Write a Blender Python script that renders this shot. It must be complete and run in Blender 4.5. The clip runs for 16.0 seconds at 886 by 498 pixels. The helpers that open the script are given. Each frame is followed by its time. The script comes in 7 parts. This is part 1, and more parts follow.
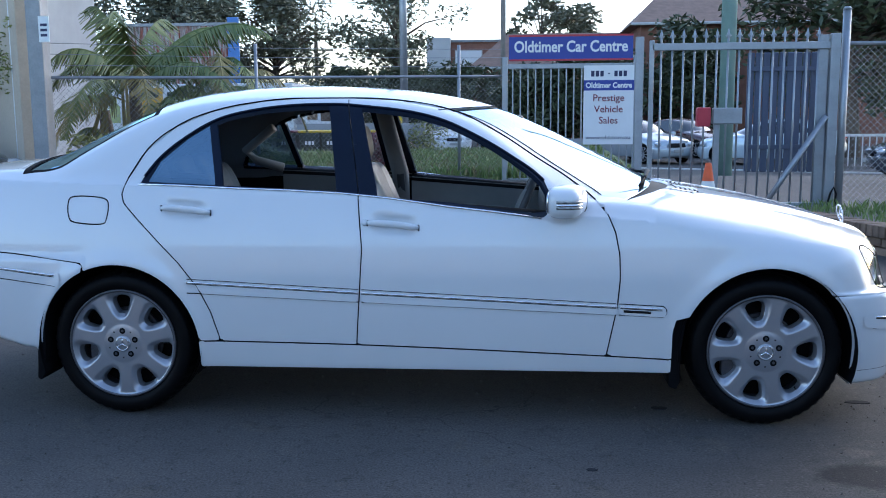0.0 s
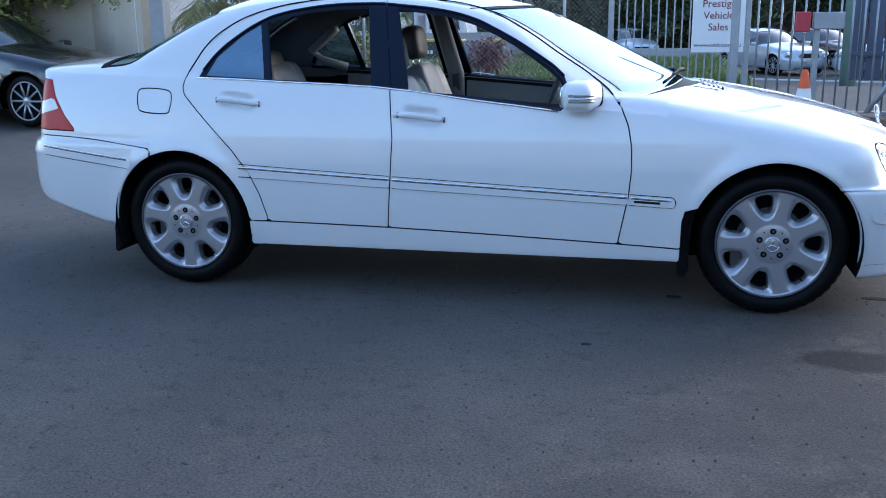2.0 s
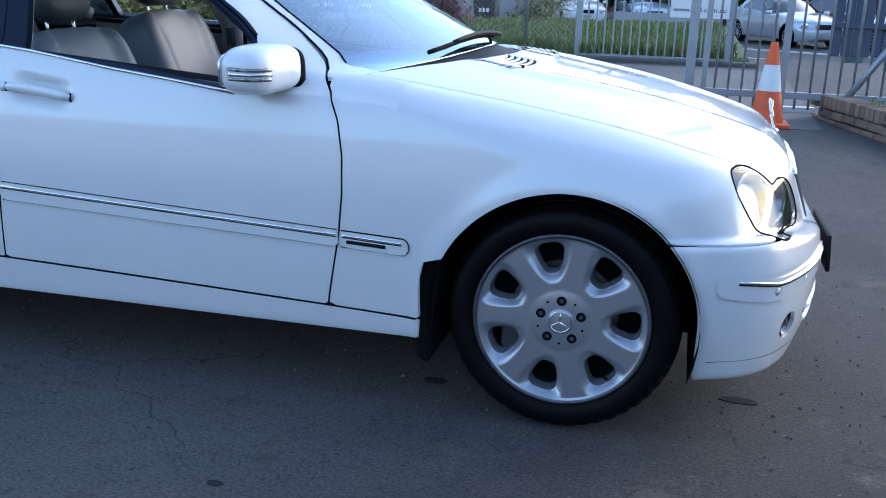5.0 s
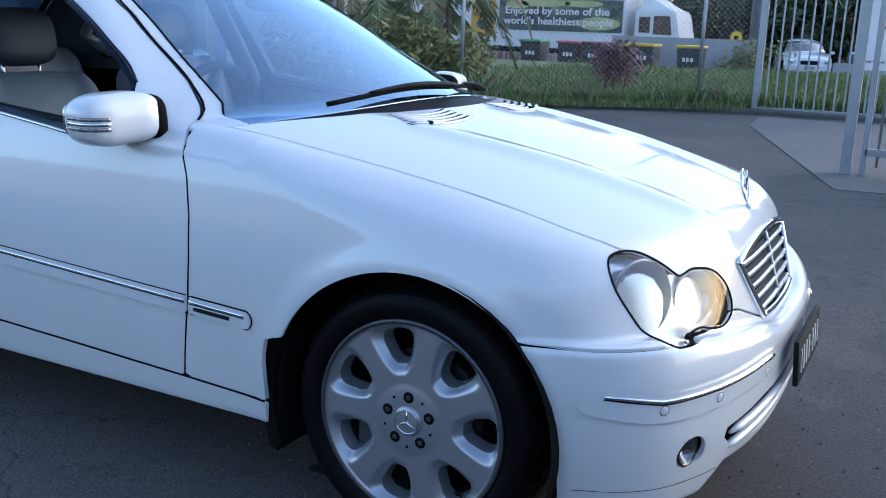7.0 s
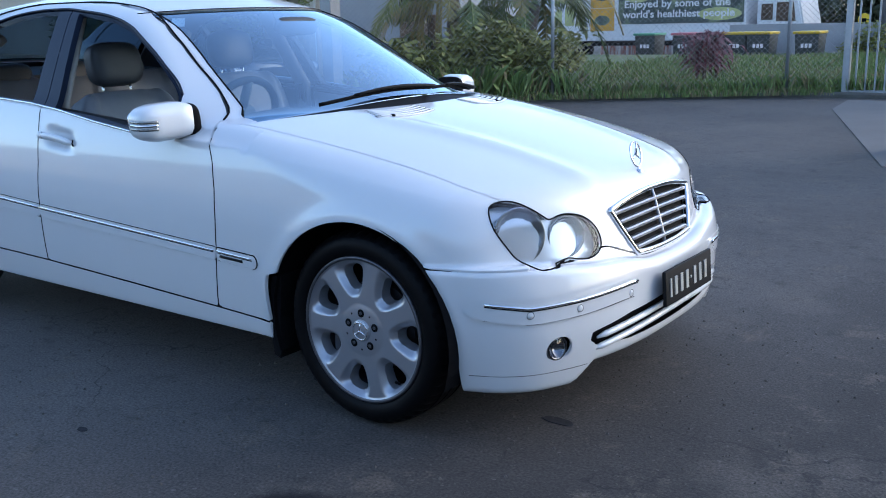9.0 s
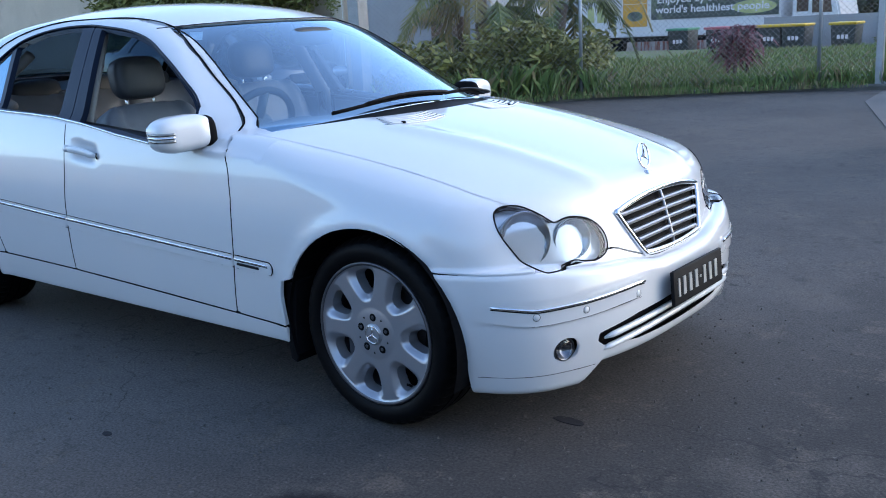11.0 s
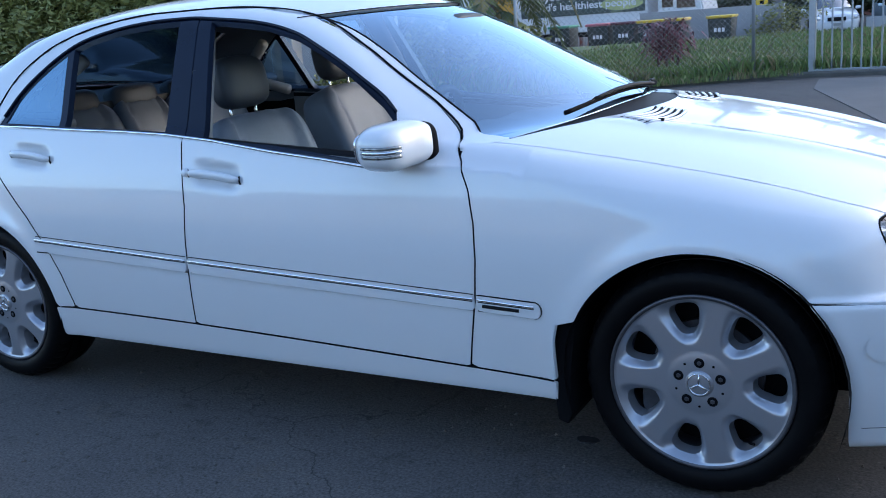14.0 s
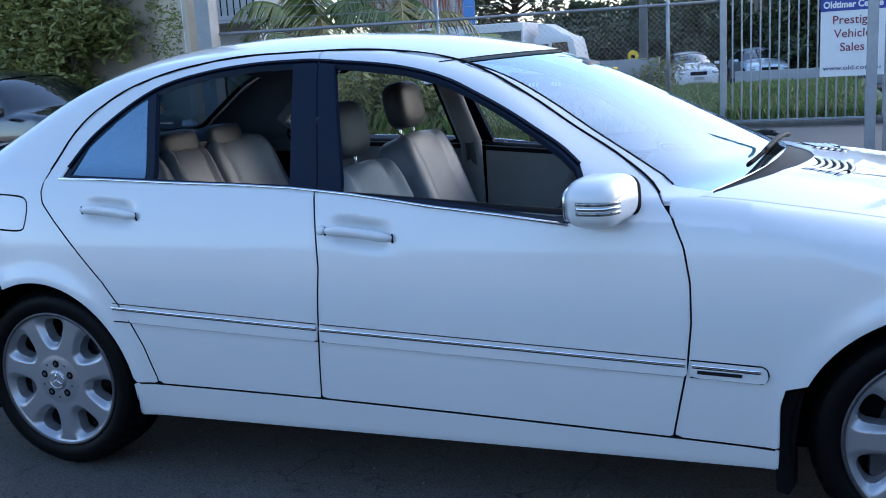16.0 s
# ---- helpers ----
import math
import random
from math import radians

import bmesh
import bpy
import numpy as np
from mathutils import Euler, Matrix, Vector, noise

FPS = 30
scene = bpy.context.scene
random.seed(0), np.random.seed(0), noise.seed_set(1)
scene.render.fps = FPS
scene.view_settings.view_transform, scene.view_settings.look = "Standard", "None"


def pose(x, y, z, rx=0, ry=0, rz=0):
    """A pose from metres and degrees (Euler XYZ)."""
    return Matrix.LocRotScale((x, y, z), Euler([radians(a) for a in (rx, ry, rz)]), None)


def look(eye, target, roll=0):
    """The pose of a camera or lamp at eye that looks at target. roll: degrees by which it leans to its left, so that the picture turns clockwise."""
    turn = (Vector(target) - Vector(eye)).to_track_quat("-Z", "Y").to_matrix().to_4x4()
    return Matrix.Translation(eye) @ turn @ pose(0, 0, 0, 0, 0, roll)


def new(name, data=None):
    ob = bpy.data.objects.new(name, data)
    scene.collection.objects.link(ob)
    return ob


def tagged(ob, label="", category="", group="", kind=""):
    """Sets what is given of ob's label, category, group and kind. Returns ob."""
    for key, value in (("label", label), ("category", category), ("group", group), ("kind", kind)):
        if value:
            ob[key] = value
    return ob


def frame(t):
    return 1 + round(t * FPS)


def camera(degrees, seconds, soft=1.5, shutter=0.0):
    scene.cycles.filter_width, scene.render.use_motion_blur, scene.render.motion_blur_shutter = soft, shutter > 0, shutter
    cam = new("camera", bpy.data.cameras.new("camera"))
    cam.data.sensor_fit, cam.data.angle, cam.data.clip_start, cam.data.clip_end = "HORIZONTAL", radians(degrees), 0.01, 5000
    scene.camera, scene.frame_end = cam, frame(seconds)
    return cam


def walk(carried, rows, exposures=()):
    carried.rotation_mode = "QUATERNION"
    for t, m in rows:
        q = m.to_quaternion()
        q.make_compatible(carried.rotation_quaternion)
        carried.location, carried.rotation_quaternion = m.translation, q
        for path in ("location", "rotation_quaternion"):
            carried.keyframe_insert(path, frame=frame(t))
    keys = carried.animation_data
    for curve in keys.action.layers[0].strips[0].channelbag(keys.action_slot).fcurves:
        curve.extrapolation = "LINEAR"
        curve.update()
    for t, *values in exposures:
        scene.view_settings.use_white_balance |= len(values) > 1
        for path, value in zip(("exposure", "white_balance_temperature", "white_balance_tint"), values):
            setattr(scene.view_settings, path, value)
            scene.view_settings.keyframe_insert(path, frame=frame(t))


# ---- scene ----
import functools

cam = camera(50.2, 16.0, 1.0)
SKY, SUN = 0.125, 0.05
EXPOSURES = [(0.0, 1.76, 5780, 10), (1.5, 1.88, 5780, 10), (3.0, 2.06, 5780, 10), (5.0, 2.00, 5780, 10), (8.0, 1.72, 5780, 10), (10.5, 1.84, 5850, 10), (14.0, 1.82, 5780, 10), (16.0, 1.80, 5720, 10)]
PATH = [
    (0, (0.357, -4.683, 1.292), (0.193, -2.71, 1.008), -0.4),
    (0.5, (0.464, -4.773, 1.299), (0.246, -2.807, 1.005), -0.4),
    (1, (0.608, -4.912, 1.29), (0.327, -2.958, 0.965), -0.3),
    (1.5, (0.743, -5.008, 1.28), (0.404, -3.077, 0.882), -0.1),
    (2, (0.859, -4.938, 1.234), (0.428, -3.04, 0.773), -0.5),
    (2.5, (1.024, -4.71, 1.215), (0.513, -2.832, 0.754), -0.9),
    (3, (1.141, -4.365, 1.192), (0.653, -2.476, 0.755), -0.2),
    (3.5, (1.268, -4.086, 1.194), (0.812, -2.19, 0.748), 0.6),
    (4, (1.42, -3.758, 1.183), (0.965, -1.866, 0.725), 1.1),
    (4.5, (1.523, -3.456, 1.168), (1.065, -1.574, 0.674), 1.4),
    (5, (1.625, -3.182, 1.172), (1.157, -1.316, 0.628), 1.7),
    (7.5, (2.574, -2.51, 1.198), (1.562, -0.844, 0.751), 1.2),
    (8, (2.814, -2.657, 1.21), (1.734, -1.038, 0.749), 0.1),
    (10.5, (3.546, -3.009, 1.28), (2.336, -1.483, 0.825), -2.5),
    (11, (3.347, -2.91, 1.267), (2.126, -1.395, 0.805), -2.9),
    (11.5, (3.087, -2.912, 1.263), (1.894, -1.382, 0.779), -3.1),
    (12, (2.829, -2.899, 1.268), (1.659, -1.357, 0.761), -3.5),
    (12.5, (2.58, -2.952, 1.26), (1.463, -1.37, 0.76), -3.6),
    (13, (2.341, -2.982, 1.254), (1.271, -1.365, 0.762), -3.8),
    (13.5, (2.132, -3.045, 1.271), (1.122, -1.389, 0.782), -4.0),
    (14, (1.928, -3.087, 1.267), (0.967, -1.397, 0.796), -4.4),
    (14.5, (1.723, -3.152, 1.271), (0.831, -1.42, 0.815), -4.5),
    (15, (1.482, -3.21, 1.297), (0.664, -1.44, 0.853), -4.4),
    (15.5, (1.22, -3.239, 1.307), (0.474, -1.432, 0.884), -3.8),
    (16, (0.998, -3.249, 1.314), (0.306, -1.414, 0.921), -3.4),
]
walk(cam, [(t, look(eye, target, roll)) for t, eye, target, roll in PATH], EXPOSURES)

# ---- light ----
world = bpy.data.worlds.new("world")
scene.world = world
world.use_nodes = True
wn = world.node_tree.nodes
sky = wn.new("ShaderNodeTexSky")
sky.sky_type = "NISHITA"
sky.sun_disc = False
sky.sun_elevation = radians(29)
sky.sun_rotation = radians(42)
sky.air_density, sky.dust_density, sky.ozone_density = 1.0, 1.2, 1.0
wn["Background"].inputs["Strength"].default_value = SKY
world.node_tree.links.new(sky.outputs[0], wn["Background"].inputs["Color"])
sun = new("sun", bpy.data.lights.new("sun", "SUN"))
sun.data.energy, sun.data.angle, sun.data.color = SUN, radians(30), (1.0, 0.92, 0.80)
sun.matrix_world = look((6.7, 7.4, 5.5), (0, 0, 0))


# ---- materials ----
def mat(name, col, rough=0.5, metal=0.0, var=0.12, scale=6.0, fine=90.0, bump=0.0, coat=0.0, spec=0.5, stain=None, random_tint=0.0, stretch=(1, 1, 1)):
    """A procedural surface: base colour with broad and fine variation, and a fine relief."""
    m = bpy.data.materials.new(name)
    m.use_nodes = True
    nt = m.node_tree
    n, k = nt.nodes, nt.links
    b = n["Principled BSDF"]
    b.inputs["Roughness"].default_value = rough
    b.inputs["Metallic"].default_value = metal
    b.inputs["Coat Weight"].default_value = coat
    b.inputs["Coat Roughness"].default_value = 0.06
    b.inputs["Specular IOR Level"].default_value = spec
    co = n.new("ShaderNodeTexCoord")
    mp = n.new("ShaderNodeMapping")
    mp.inputs["Scale"].default_value = stretch
    k.new(co.outputs["Object"], mp.inputs[0])
    broad = n.new("ShaderNodeTexNoise")
    broad.inputs["Scale"].default_value, broad.inputs["Detail"].default_value, broad.inputs["Roughness"].default_value = scale, 5, 0.6
    k.new(mp.outputs[0], broad.inputs["Vector"])
    grain = n.new("ShaderNodeTexNoise")
    grain.inputs["Scale"].default_value, grain.inputs["Detail"].default_value = fine, 3
    k.new(mp.outputs[0], grain.inputs["Vector"])
    add = n.new("ShaderNodeMath")
    add.operation = "MULTIPLY_ADD"
    add.inputs[1].default_value = 0.35
    k.new(grain.outputs[0], add.inputs[0])
    k.new(broad.outputs[0], add.inputs[2])
    span = n.new("ShaderNodeMapRange")
    span.inputs[1].default_value, span.inputs[2].default_value = 0.42, 0.93
    span.inputs[3].default_value, span.inputs[4].default_value = 1 - var, 1 + var
    k.new(add.outputs[0], span.inputs[0])
    mul = n.new("ShaderNodeMix")
    mul.data_type, mul.blend_type = "RGBA", "MULTIPLY"
    mul.inputs[0].default_value = 1
    mul.inputs[6].default_value = (*col, 1)
    k.new(span.outputs[0], mul.inputs[7])
    out = mul.outputs[2]
    if stain:
        sc, lo, hi, scol = stain
        sn = n.new("ShaderNodeTexNoise")
        sn.inputs["Scale"].default_value, sn.inputs["Detail"].default_value, sn.inputs["Roughness"].default_value = sc, 7, 0.65
        k.new(mp.outputs[0], sn.inputs["Vector"])
        sr = n.new("ShaderNodeMapRange")
        sr.inputs[1].default_value, sr.inputs[2].default_value = lo, hi
        k.new(sn.outputs[0], sr.inputs[0])
        sm = n.new("ShaderNodeMix")
        sm.data_type = "RGBA"
        k.new(sr.outputs[0], sm.inputs[0])
        k.new(out, sm.inputs[6])
        sm.inputs[7].default_value = (*scol, 1)
        out = sm.outputs[2]
    if random_tint:
        oi = n.new("ShaderNodeObjectInfo")
        rr = n.new("ShaderNodeMapRange")
        rr.inputs[3].default_value, rr.inputs[4].default_value = 1 - random_tint, 1 + random_tint
        k.new(oi.outputs["Random"], rr.inputs[0])
        rm = n.new("ShaderNodeMix")
        rm.data_type, rm.blend_type = "RGBA", "MULTIPLY"
        rm.inputs[0].default_value = 1
        k.new(out, rm.inputs[6])
        k.new(rr.outputs[0], rm.inputs[7])
        out = rm.outputs[2]
    k.new(out, b.inputs["Base Color"])
    if bump:
        bp = n.new("ShaderNodeBump")
        bp.inputs["Strength"].default_value, bp.inputs["Distance"].default_value = bump, 0.01
        k.new(add.outputs[0], bp.inputs["Height"])
        k.new(bp.outputs[0], b.inputs["Normal"])
    return m


def leafy(name, col, tip, rough=0.55):
    """Foliage: every leaf has a tint of its own."""
    m = mat(name, col, rough, var=0.25, scale=1.5, fine=20)
    n, k = m.node_tree.nodes, m.node_tree.links
    b = n["Principled BSDF"]
    geo = n.new("ShaderNodeNewGeometry")
    mix = n.new("ShaderNodeMix")
    mix.data_type = "RGBA"
    src = b.inputs["Base Color"].links[0].from_socket
    k.new(geo.outputs["Random Per Island"], mix.inputs[0])
    k.new(src, mix.inputs[6])
    mix.inputs[7].default_value = (*tip, 1)
    k.new(mix.outputs[2], b.inputs["Base Color"])
    return m


def glass_mat(name, col=(0.9, 0.95, 0.95), rough=0.0, straight=0.09, power=4.5, gloss_tint=(1, 1, 1)):
    """Thin car or window glass: mostly clear, glossier at a slant."""
    m = bpy.data.materials.new(name)
    m.use_nodes = True
    n, k = m.node_tree.nodes, m.node_tree.links
    clear = n.new("ShaderNodeBsdfTransparent")
    clear.inputs[0].default_value = (*col, 1)
    gloss = n.new("ShaderNodeBsdfGlossy")
    gloss.inputs["Roughness"].default_value = rough
    gloss.inputs["Color"].default_value = (*gloss_tint, 1)
    lw = n.new("ShaderNodeLayerWeight")
    lw.inputs["Blend"].default_value = 0.5
    pw = n.new("ShaderNodeMath")
    pw.operation = "POWER"
    pw.inputs[1].default_value = power
    k.new(lw.outputs["Facing"], pw.inputs[0])
    ma = n.new("ShaderNodeMath")
    ma.operation = "MULTIPLY_ADD"
    ma.inputs[1].default_value, ma.inputs[2].default_value = 1 - straight, straight
    k.new(pw.outputs[0], ma.inputs[0])
    mix = n.new("ShaderNodeMixShader")
    k.new(ma.outputs[0], mix.inputs[0])
    k.new(clear.outputs[0], mix.inputs[1])
    k.new(gloss.outputs[0], mix.inputs[2])
    k.new(mix.outputs[0], n["Material Output"].inputs[0])
    return m


WHITE = mat("white_car_paint", (0.655, 0.665, 0.67), 0.28, var=0.015, scale=3, fine=600, coat=1.0)
BLACK_GAP = mat("black_seal", (0.004, 0.004, 0.005), 0.8, spec=0.1, var=0.2)
BLACK_TRIM = mat("black_plastic", (0.007, 0.007, 0.008), 0.55, spec=0.12, var=0.2, fine=300, bump=0.05)
GLOSS_BLACK = mat("gloss_black_pillar", (0.004, 0.008, 0.020), 0.12, var=0.1, spec=0.22)
CHROME = mat("chrome", (0.72, 0.73, 0.75), 0.08, metal=1.0, var=0.05)
ALLOY = mat("silver_alloy", (0.38, 0.385, 0.41), 0.33, metal=0.68, var=0.06, fine=400, bump=0.02, coat=0.5)
DARK_METAL = mat("brake_metal", (0.10, 0.10, 0.11), 0.45, metal=0.8, var=0.3)
RUBBER = mat("tyre_rubber", (0.0030, 0.0030, 0.0036), 0.50, spec=0.10, var=0.35, scale=14, fine=220, bump=0.12, stain=(9, 0.70, 0.90, (0.009, 0.0085, 0.008)))
# both tinted panes: sky blue put into the colour of their reflections
GLASS = glass_mat("windscreen_glass", (0.58, 0.72, 0.82), straight=0.24, power=2.2, gloss_tint=(0.74, 0.88, 1.0))
TINT = glass_mat("tinted_quarter_glass", (0.20, 0.28, 0.36), straight=0.34, power=3, gloss_tint=(0.55, 0.80, 1.0))
LENS = glass_mat("clear_lens", (0.97, 0.985, 1.0), straight=0.05, power=5)
FOG_BOWL = mat("fog_lamp_bowl", (0.14, 0.145, 0.16), 0.12, metal=1.0, var=0.5, scale=60)
REFLECTOR = mat("lamp_reflector", (0.26, 0.28, 0.32), 0.24, metal=0.9, var=0.05)
LAMP_GREY = mat("lamp_bezel", (0.55, 0.57, 0.60), 0.2, metal=0.45, var=0.08)
RED_LENS = mat("red_lamp_plastic", (0.42, 0.005, 0.008), 0.25, spec=0.3, var=0.25, scale=20)
CLEAR_LENS = mat("white_lamp_plastic", (0.62, 0.60, 0.58), 0.15, var=0.2, scale=30, coat=1.0)
LEATHER = mat("grey_leather", (0.138, 0.150, 0.170), 0.45, var=0.10, scale=9, fine=260, bump=0.10)
# headrest leather: dark grey, with cabin shade put into the colour
LEATHER_SHADED = mat("shaded_dark_leather", (0.045, 0.049, 0.056), 0.48, var=0.12, scale=9, fine=260, bump=0.10)
CABIN = mat("dark_cabin_plastic", (0.045, 0.046, 0.048), 0.6, var=0.15, fine=300, bump=0.08)
CABIN_GREY = mat("grey_cabin_trim", (0.23, 0.225, 0.215), 0.6, var=0.1, fine=300, bump=0.06)
HEADLINER = mat("headliner_cloth", (0.16, 0.16, 0.16), 0.9, var=0.08, fine=400, bump=0.1)
# ---- helpers for meshes ----
def obj(name, verts, faces, material, parent=None, label="", smooth=True, normals=None):
    me = bpy.data.meshes.new(name)
    me.from_pydata([tuple(map(float, v)) for v in verts], [], [tuple(map(int, f)) for f in faces])
    me.materials.append(material)
    if smooth:
        me.polygons.foreach_set("use_smooth", [True] * len(me.polygons))
    me.update()
    if normals is not None:
        me.normals_split_custom_set_from_vertices([tuple(map(float, v)) for v in normals])
    ob = new(name, me)
    ob.parent = parent
    if label:
        ob["label"] = label
    return ob


def part(name, bm, material, parent, label="", smooth=False, auto=0):
    """Links a bmesh as one mesh object under a thing or a part."""
    me = bpy.data.meshes.new(name)
    bmesh.ops.recalc_face_normals(bm, faces=bm.faces)
    if smooth or auto:
        for f in bm.faces:
            f.smooth = True
    if auto:
        for e in bm.edges:
            if len(e.link_faces) == 2 and e.calc_face_angle(0) > radians(auto):
                e.smooth = False
    bm.to_mesh(me)
    bm.free()
    me.materials.append(material)
    ob = new(name, me)
    ob.parent = parent
    if label:
        ob["label"] = label
    return ob


def thing(name, label, category, at=(0, 0, 0), group="", kind="", turn=0.0):
    ob = new(name)
    ob.empty_display_size = 0.1
    ob.matrix_world = pose(*at, 0, 0, turn)
    return tagged(ob, label, category, group, kind)


def box(bm, c, s, m=None, bevel=0.0, seg=2):
    r = bmesh.ops.create_cube(bm, size=1.0)
    bmesh.ops.scale(bm, vec=s, verts=r["verts"])
    if bevel:
        es = list({e for v in r["verts"] for e in v.link_edges})
        r = bmesh.ops.bevel(bm, geom=es, offset=bevel, segments=seg, affect="EDGES", profile=0.5)
        vs = list({v for f in r["faces"] for v in f.verts} | {v for v in r["verts"]})
        todo, seen = list(vs), set(vs)
        while todo:
            v = todo.pop()
            for e in v.link_edges:
                w = e.other_vert(v)
                if w not in seen:
                    seen.add(w)
                    todo.append(w)
        vs = list(seen)
    else:
        vs = r["verts"]
    mm = Matrix.Translation(c) @ (m if m is not None else Matrix())
    bmesh.ops.transform(bm, matrix=mm, verts=vs)
    return vs


def tube(bm, pts, r, seg=10, closed=False, flat=None, caps=True):
    """A round bar along pts; r may be a list. flat: (up-vector, ratio) squashes it."""
    pts = [Vector(p) for p in pts]
    n = len(pts)
    rings = []
    side = None
    for i, p in enumerate(pts):
        a = pts[(i - 1) % n] if closed or i else p
        b = pts[(i + 1) % n] if closed or i < n - 1 else p
        d = (b - a).normalized()
        if side is None:
            ref = Vector((0, 0, 1)) if abs(d.z) < 0.9 else Vector((1, 0, 0))
            side = d.cross(ref).normalized()
        side = (side - d * side.dot(d)).normalized()
        up = side.cross(d)
        rr = r[i] if isinstance(r, (list, tuple)) else r
        ring = []
        for j in range(seg):
            t = 2 * math.pi * j / seg
            off = side * math.cos(t) * rr + up * math.sin(t) * rr
            if flat:
                ax = Vector(flat[0]).normalized()
                off -= ax * off.dot(ax) * (1 - flat[1])
            ring.append(bm.verts.new(p + off))
        rings.append(ring)
    m = n if closed else n - 1
    for i in range(m):
        a, b = rings[i], rings[(i + 1) % n]
        for j in range(seg):
            bm.faces.new((a[j], a[(j + 1) % seg], b[(j + 1) % seg], b[j]))
    if not closed and caps:
        bm.faces.new(list(reversed(rings[0])))
        bm.faces.new(rings[-1])


def lathe(bm, profile, seg=48, m=None, closed=False):
    """Turns a profile of (radius, height) round the z axis."""
    m = m if m is not None else Matrix()
    rings = []
    for rad, h in profile:
        if rad < 1e-5:
            rings.append([bm.verts.new(m @ Vector((0, 0, h)))])
        else:
            rings.append([bm.verts.new(m @ Vector((rad * math.cos(2 * math.pi * j / seg), rad * math.sin(2 * math.pi * j / seg), h))) for j in range(seg)])
    pairs = list(zip(rings, rings[1:])) + ([(rings[-1], rings[0])] if closed else [])
    for a, b in pairs:
        for j in range(seg):
            q = [a[j % len(a)], a[(j + 1) % len(a)], b[(j + 1) % len(b)], b[j % len(b)]]
            q = list(dict.fromkeys(q))
            if len(q) > 2:
                bm.faces.new(q)


def pad(bm, c, s, m=None, e=0.45, n=14, pinch=None):
    """A soft rounded block (superellipsoid); e: 1 is a ball, towards 0 a box. pinch(p) may bend it."""
    m = m if m is not None else Matrix()

    def w(v):
        return math.copysign(abs(v) ** e, v)
    rows = []
    for i in range(n + 1):
        la = -math.pi / 2 + math.pi * i / n
        row = []
        for j in range(2 * n):
            lo = 2 * math.pi * j / (2 * n)
            p = Vector((w(math.cos(la)) * w(math.cos(lo)) * s[0] / 2, w(math.cos(la)) * w(math.sin(lo)) * s[1] / 2, w(math.sin(la)) * s[2] / 2))
            if pinch:
                p = pinch(p)
            row.append(bm.verts.new(Matrix.Translation(c) @ m @ p))
        rows.append(row)
    for a, b in zip(rows, rows[1:]):
        for j in range(2 * n):
            k = (j + 1) % (2 * n)
            bm.faces.new((a[j], a[k], b[k], b[j]))
    bmesh.ops.remove_doubles(bm, verts=[v for r in (rows[0], rows[-1]) for v in r], dist=1e-4)


def plate(bm, poly, d, m=None):
    """A flat plate: the polygon in x, z with a thickness d along y."""
    m = m if m is not None else Matrix()
    a = [bm.verts.new(m @ Vector((x, -d / 2, z))) for x, z in poly]
    b = [bm.verts.new(m @ Vector((x, d / 2, z))) for x, z in poly]
    bm.faces.new(a)
    bm.faces.new(list(reversed(b)))
    for i in range(len(poly)):
        j = (i + 1) % len(poly)
        bm.faces.new((a[j], a[i], b[i], b[j]))


def writing(text, size, material, parent, m, name="lettering", bold=0.0, width=None, shear=0.0):
    """Letters in the built-in font as a thin mesh, centred, facing -y before m."""
    cu = bpy.data.curves.new(name, "FONT")
    cu.body, cu.size, cu.extrude, cu.offset, cu.align_x, cu.shear = text, size, 0.002, bold, "CENTER", shear
    cu.resolution_u = 3
    tmp = new(name, cu)
    me = bpy.data.meshes.new_from_object(tmp.evaluated_get(bpy.context.evaluated_depsgraph_get()))
    bpy.data.objects.remove(tmp)
    bpy.data.curves.remove(cu)
    if width:
        xs = [v.co.x for v in me.vertices]
        f = width / (max(xs) - min(xs))
        for v in me.vertices:
            v.co.x *= f
    me.transform(m @ pose(0, 0, 0, 90, 0, 0))
    me.materials.clear()
    me.materials.append(material)
    ob = new(name, me)
    ob.parent = parent
    return ob
# ---- shape of the sedan's body: one smooth solid, cut into panels ----
@functools.lru_cache(None)
def knots(pts):
    """The knots of a smooth curve and its slopes there."""
    xs, zs = np.array([p[0] for p in pts], float), np.array([p[1] for p in pts], float)
    d = np.diff(zs) / np.diff(xs)
    m = np.empty_like(zs)
    m[1:-1] = np.where(d[:-1] * d[1:] > 0, (d[:-1] + d[1:]) / 2, 0)
    m[0], m[-1] = d[0], d[-1]
    return xs, zs, m


def curve(x, pts):
    """A smooth curve through pts (monotone x), sampled at x."""
    xs, zs, m = knots(tuple(pts))
    i = np.clip(np.searchsorted(xs, x) - 1, 0, len(xs) - 2)
    h = xs[i + 1] - xs[i]
    s = (x - xs[i]) / h
    low, high = s < 0, s > 1
    c = np.clip(s, 0, 1)
    v = (zs[i] * (1 + 2 * c) * (1 - c) ** 2 + m[i] * h * c * (1 - c) ** 2
         + zs[i + 1] * c * c * (3 - 2 * c) + m[i + 1] * h * c * c * (c - 1))
    v = np.where(low, zs[0] + m[0] * (x - xs[0]), v)
    return np.where(high, zs[-1] + m[-1] * (x - xs[-1]), v)


def smin(a, b, k):
    h = np.clip(0.5 + 0.5 * (b - a) / k, 0, 1)
    return b + (a - b) * h - k * h * (1 - h)


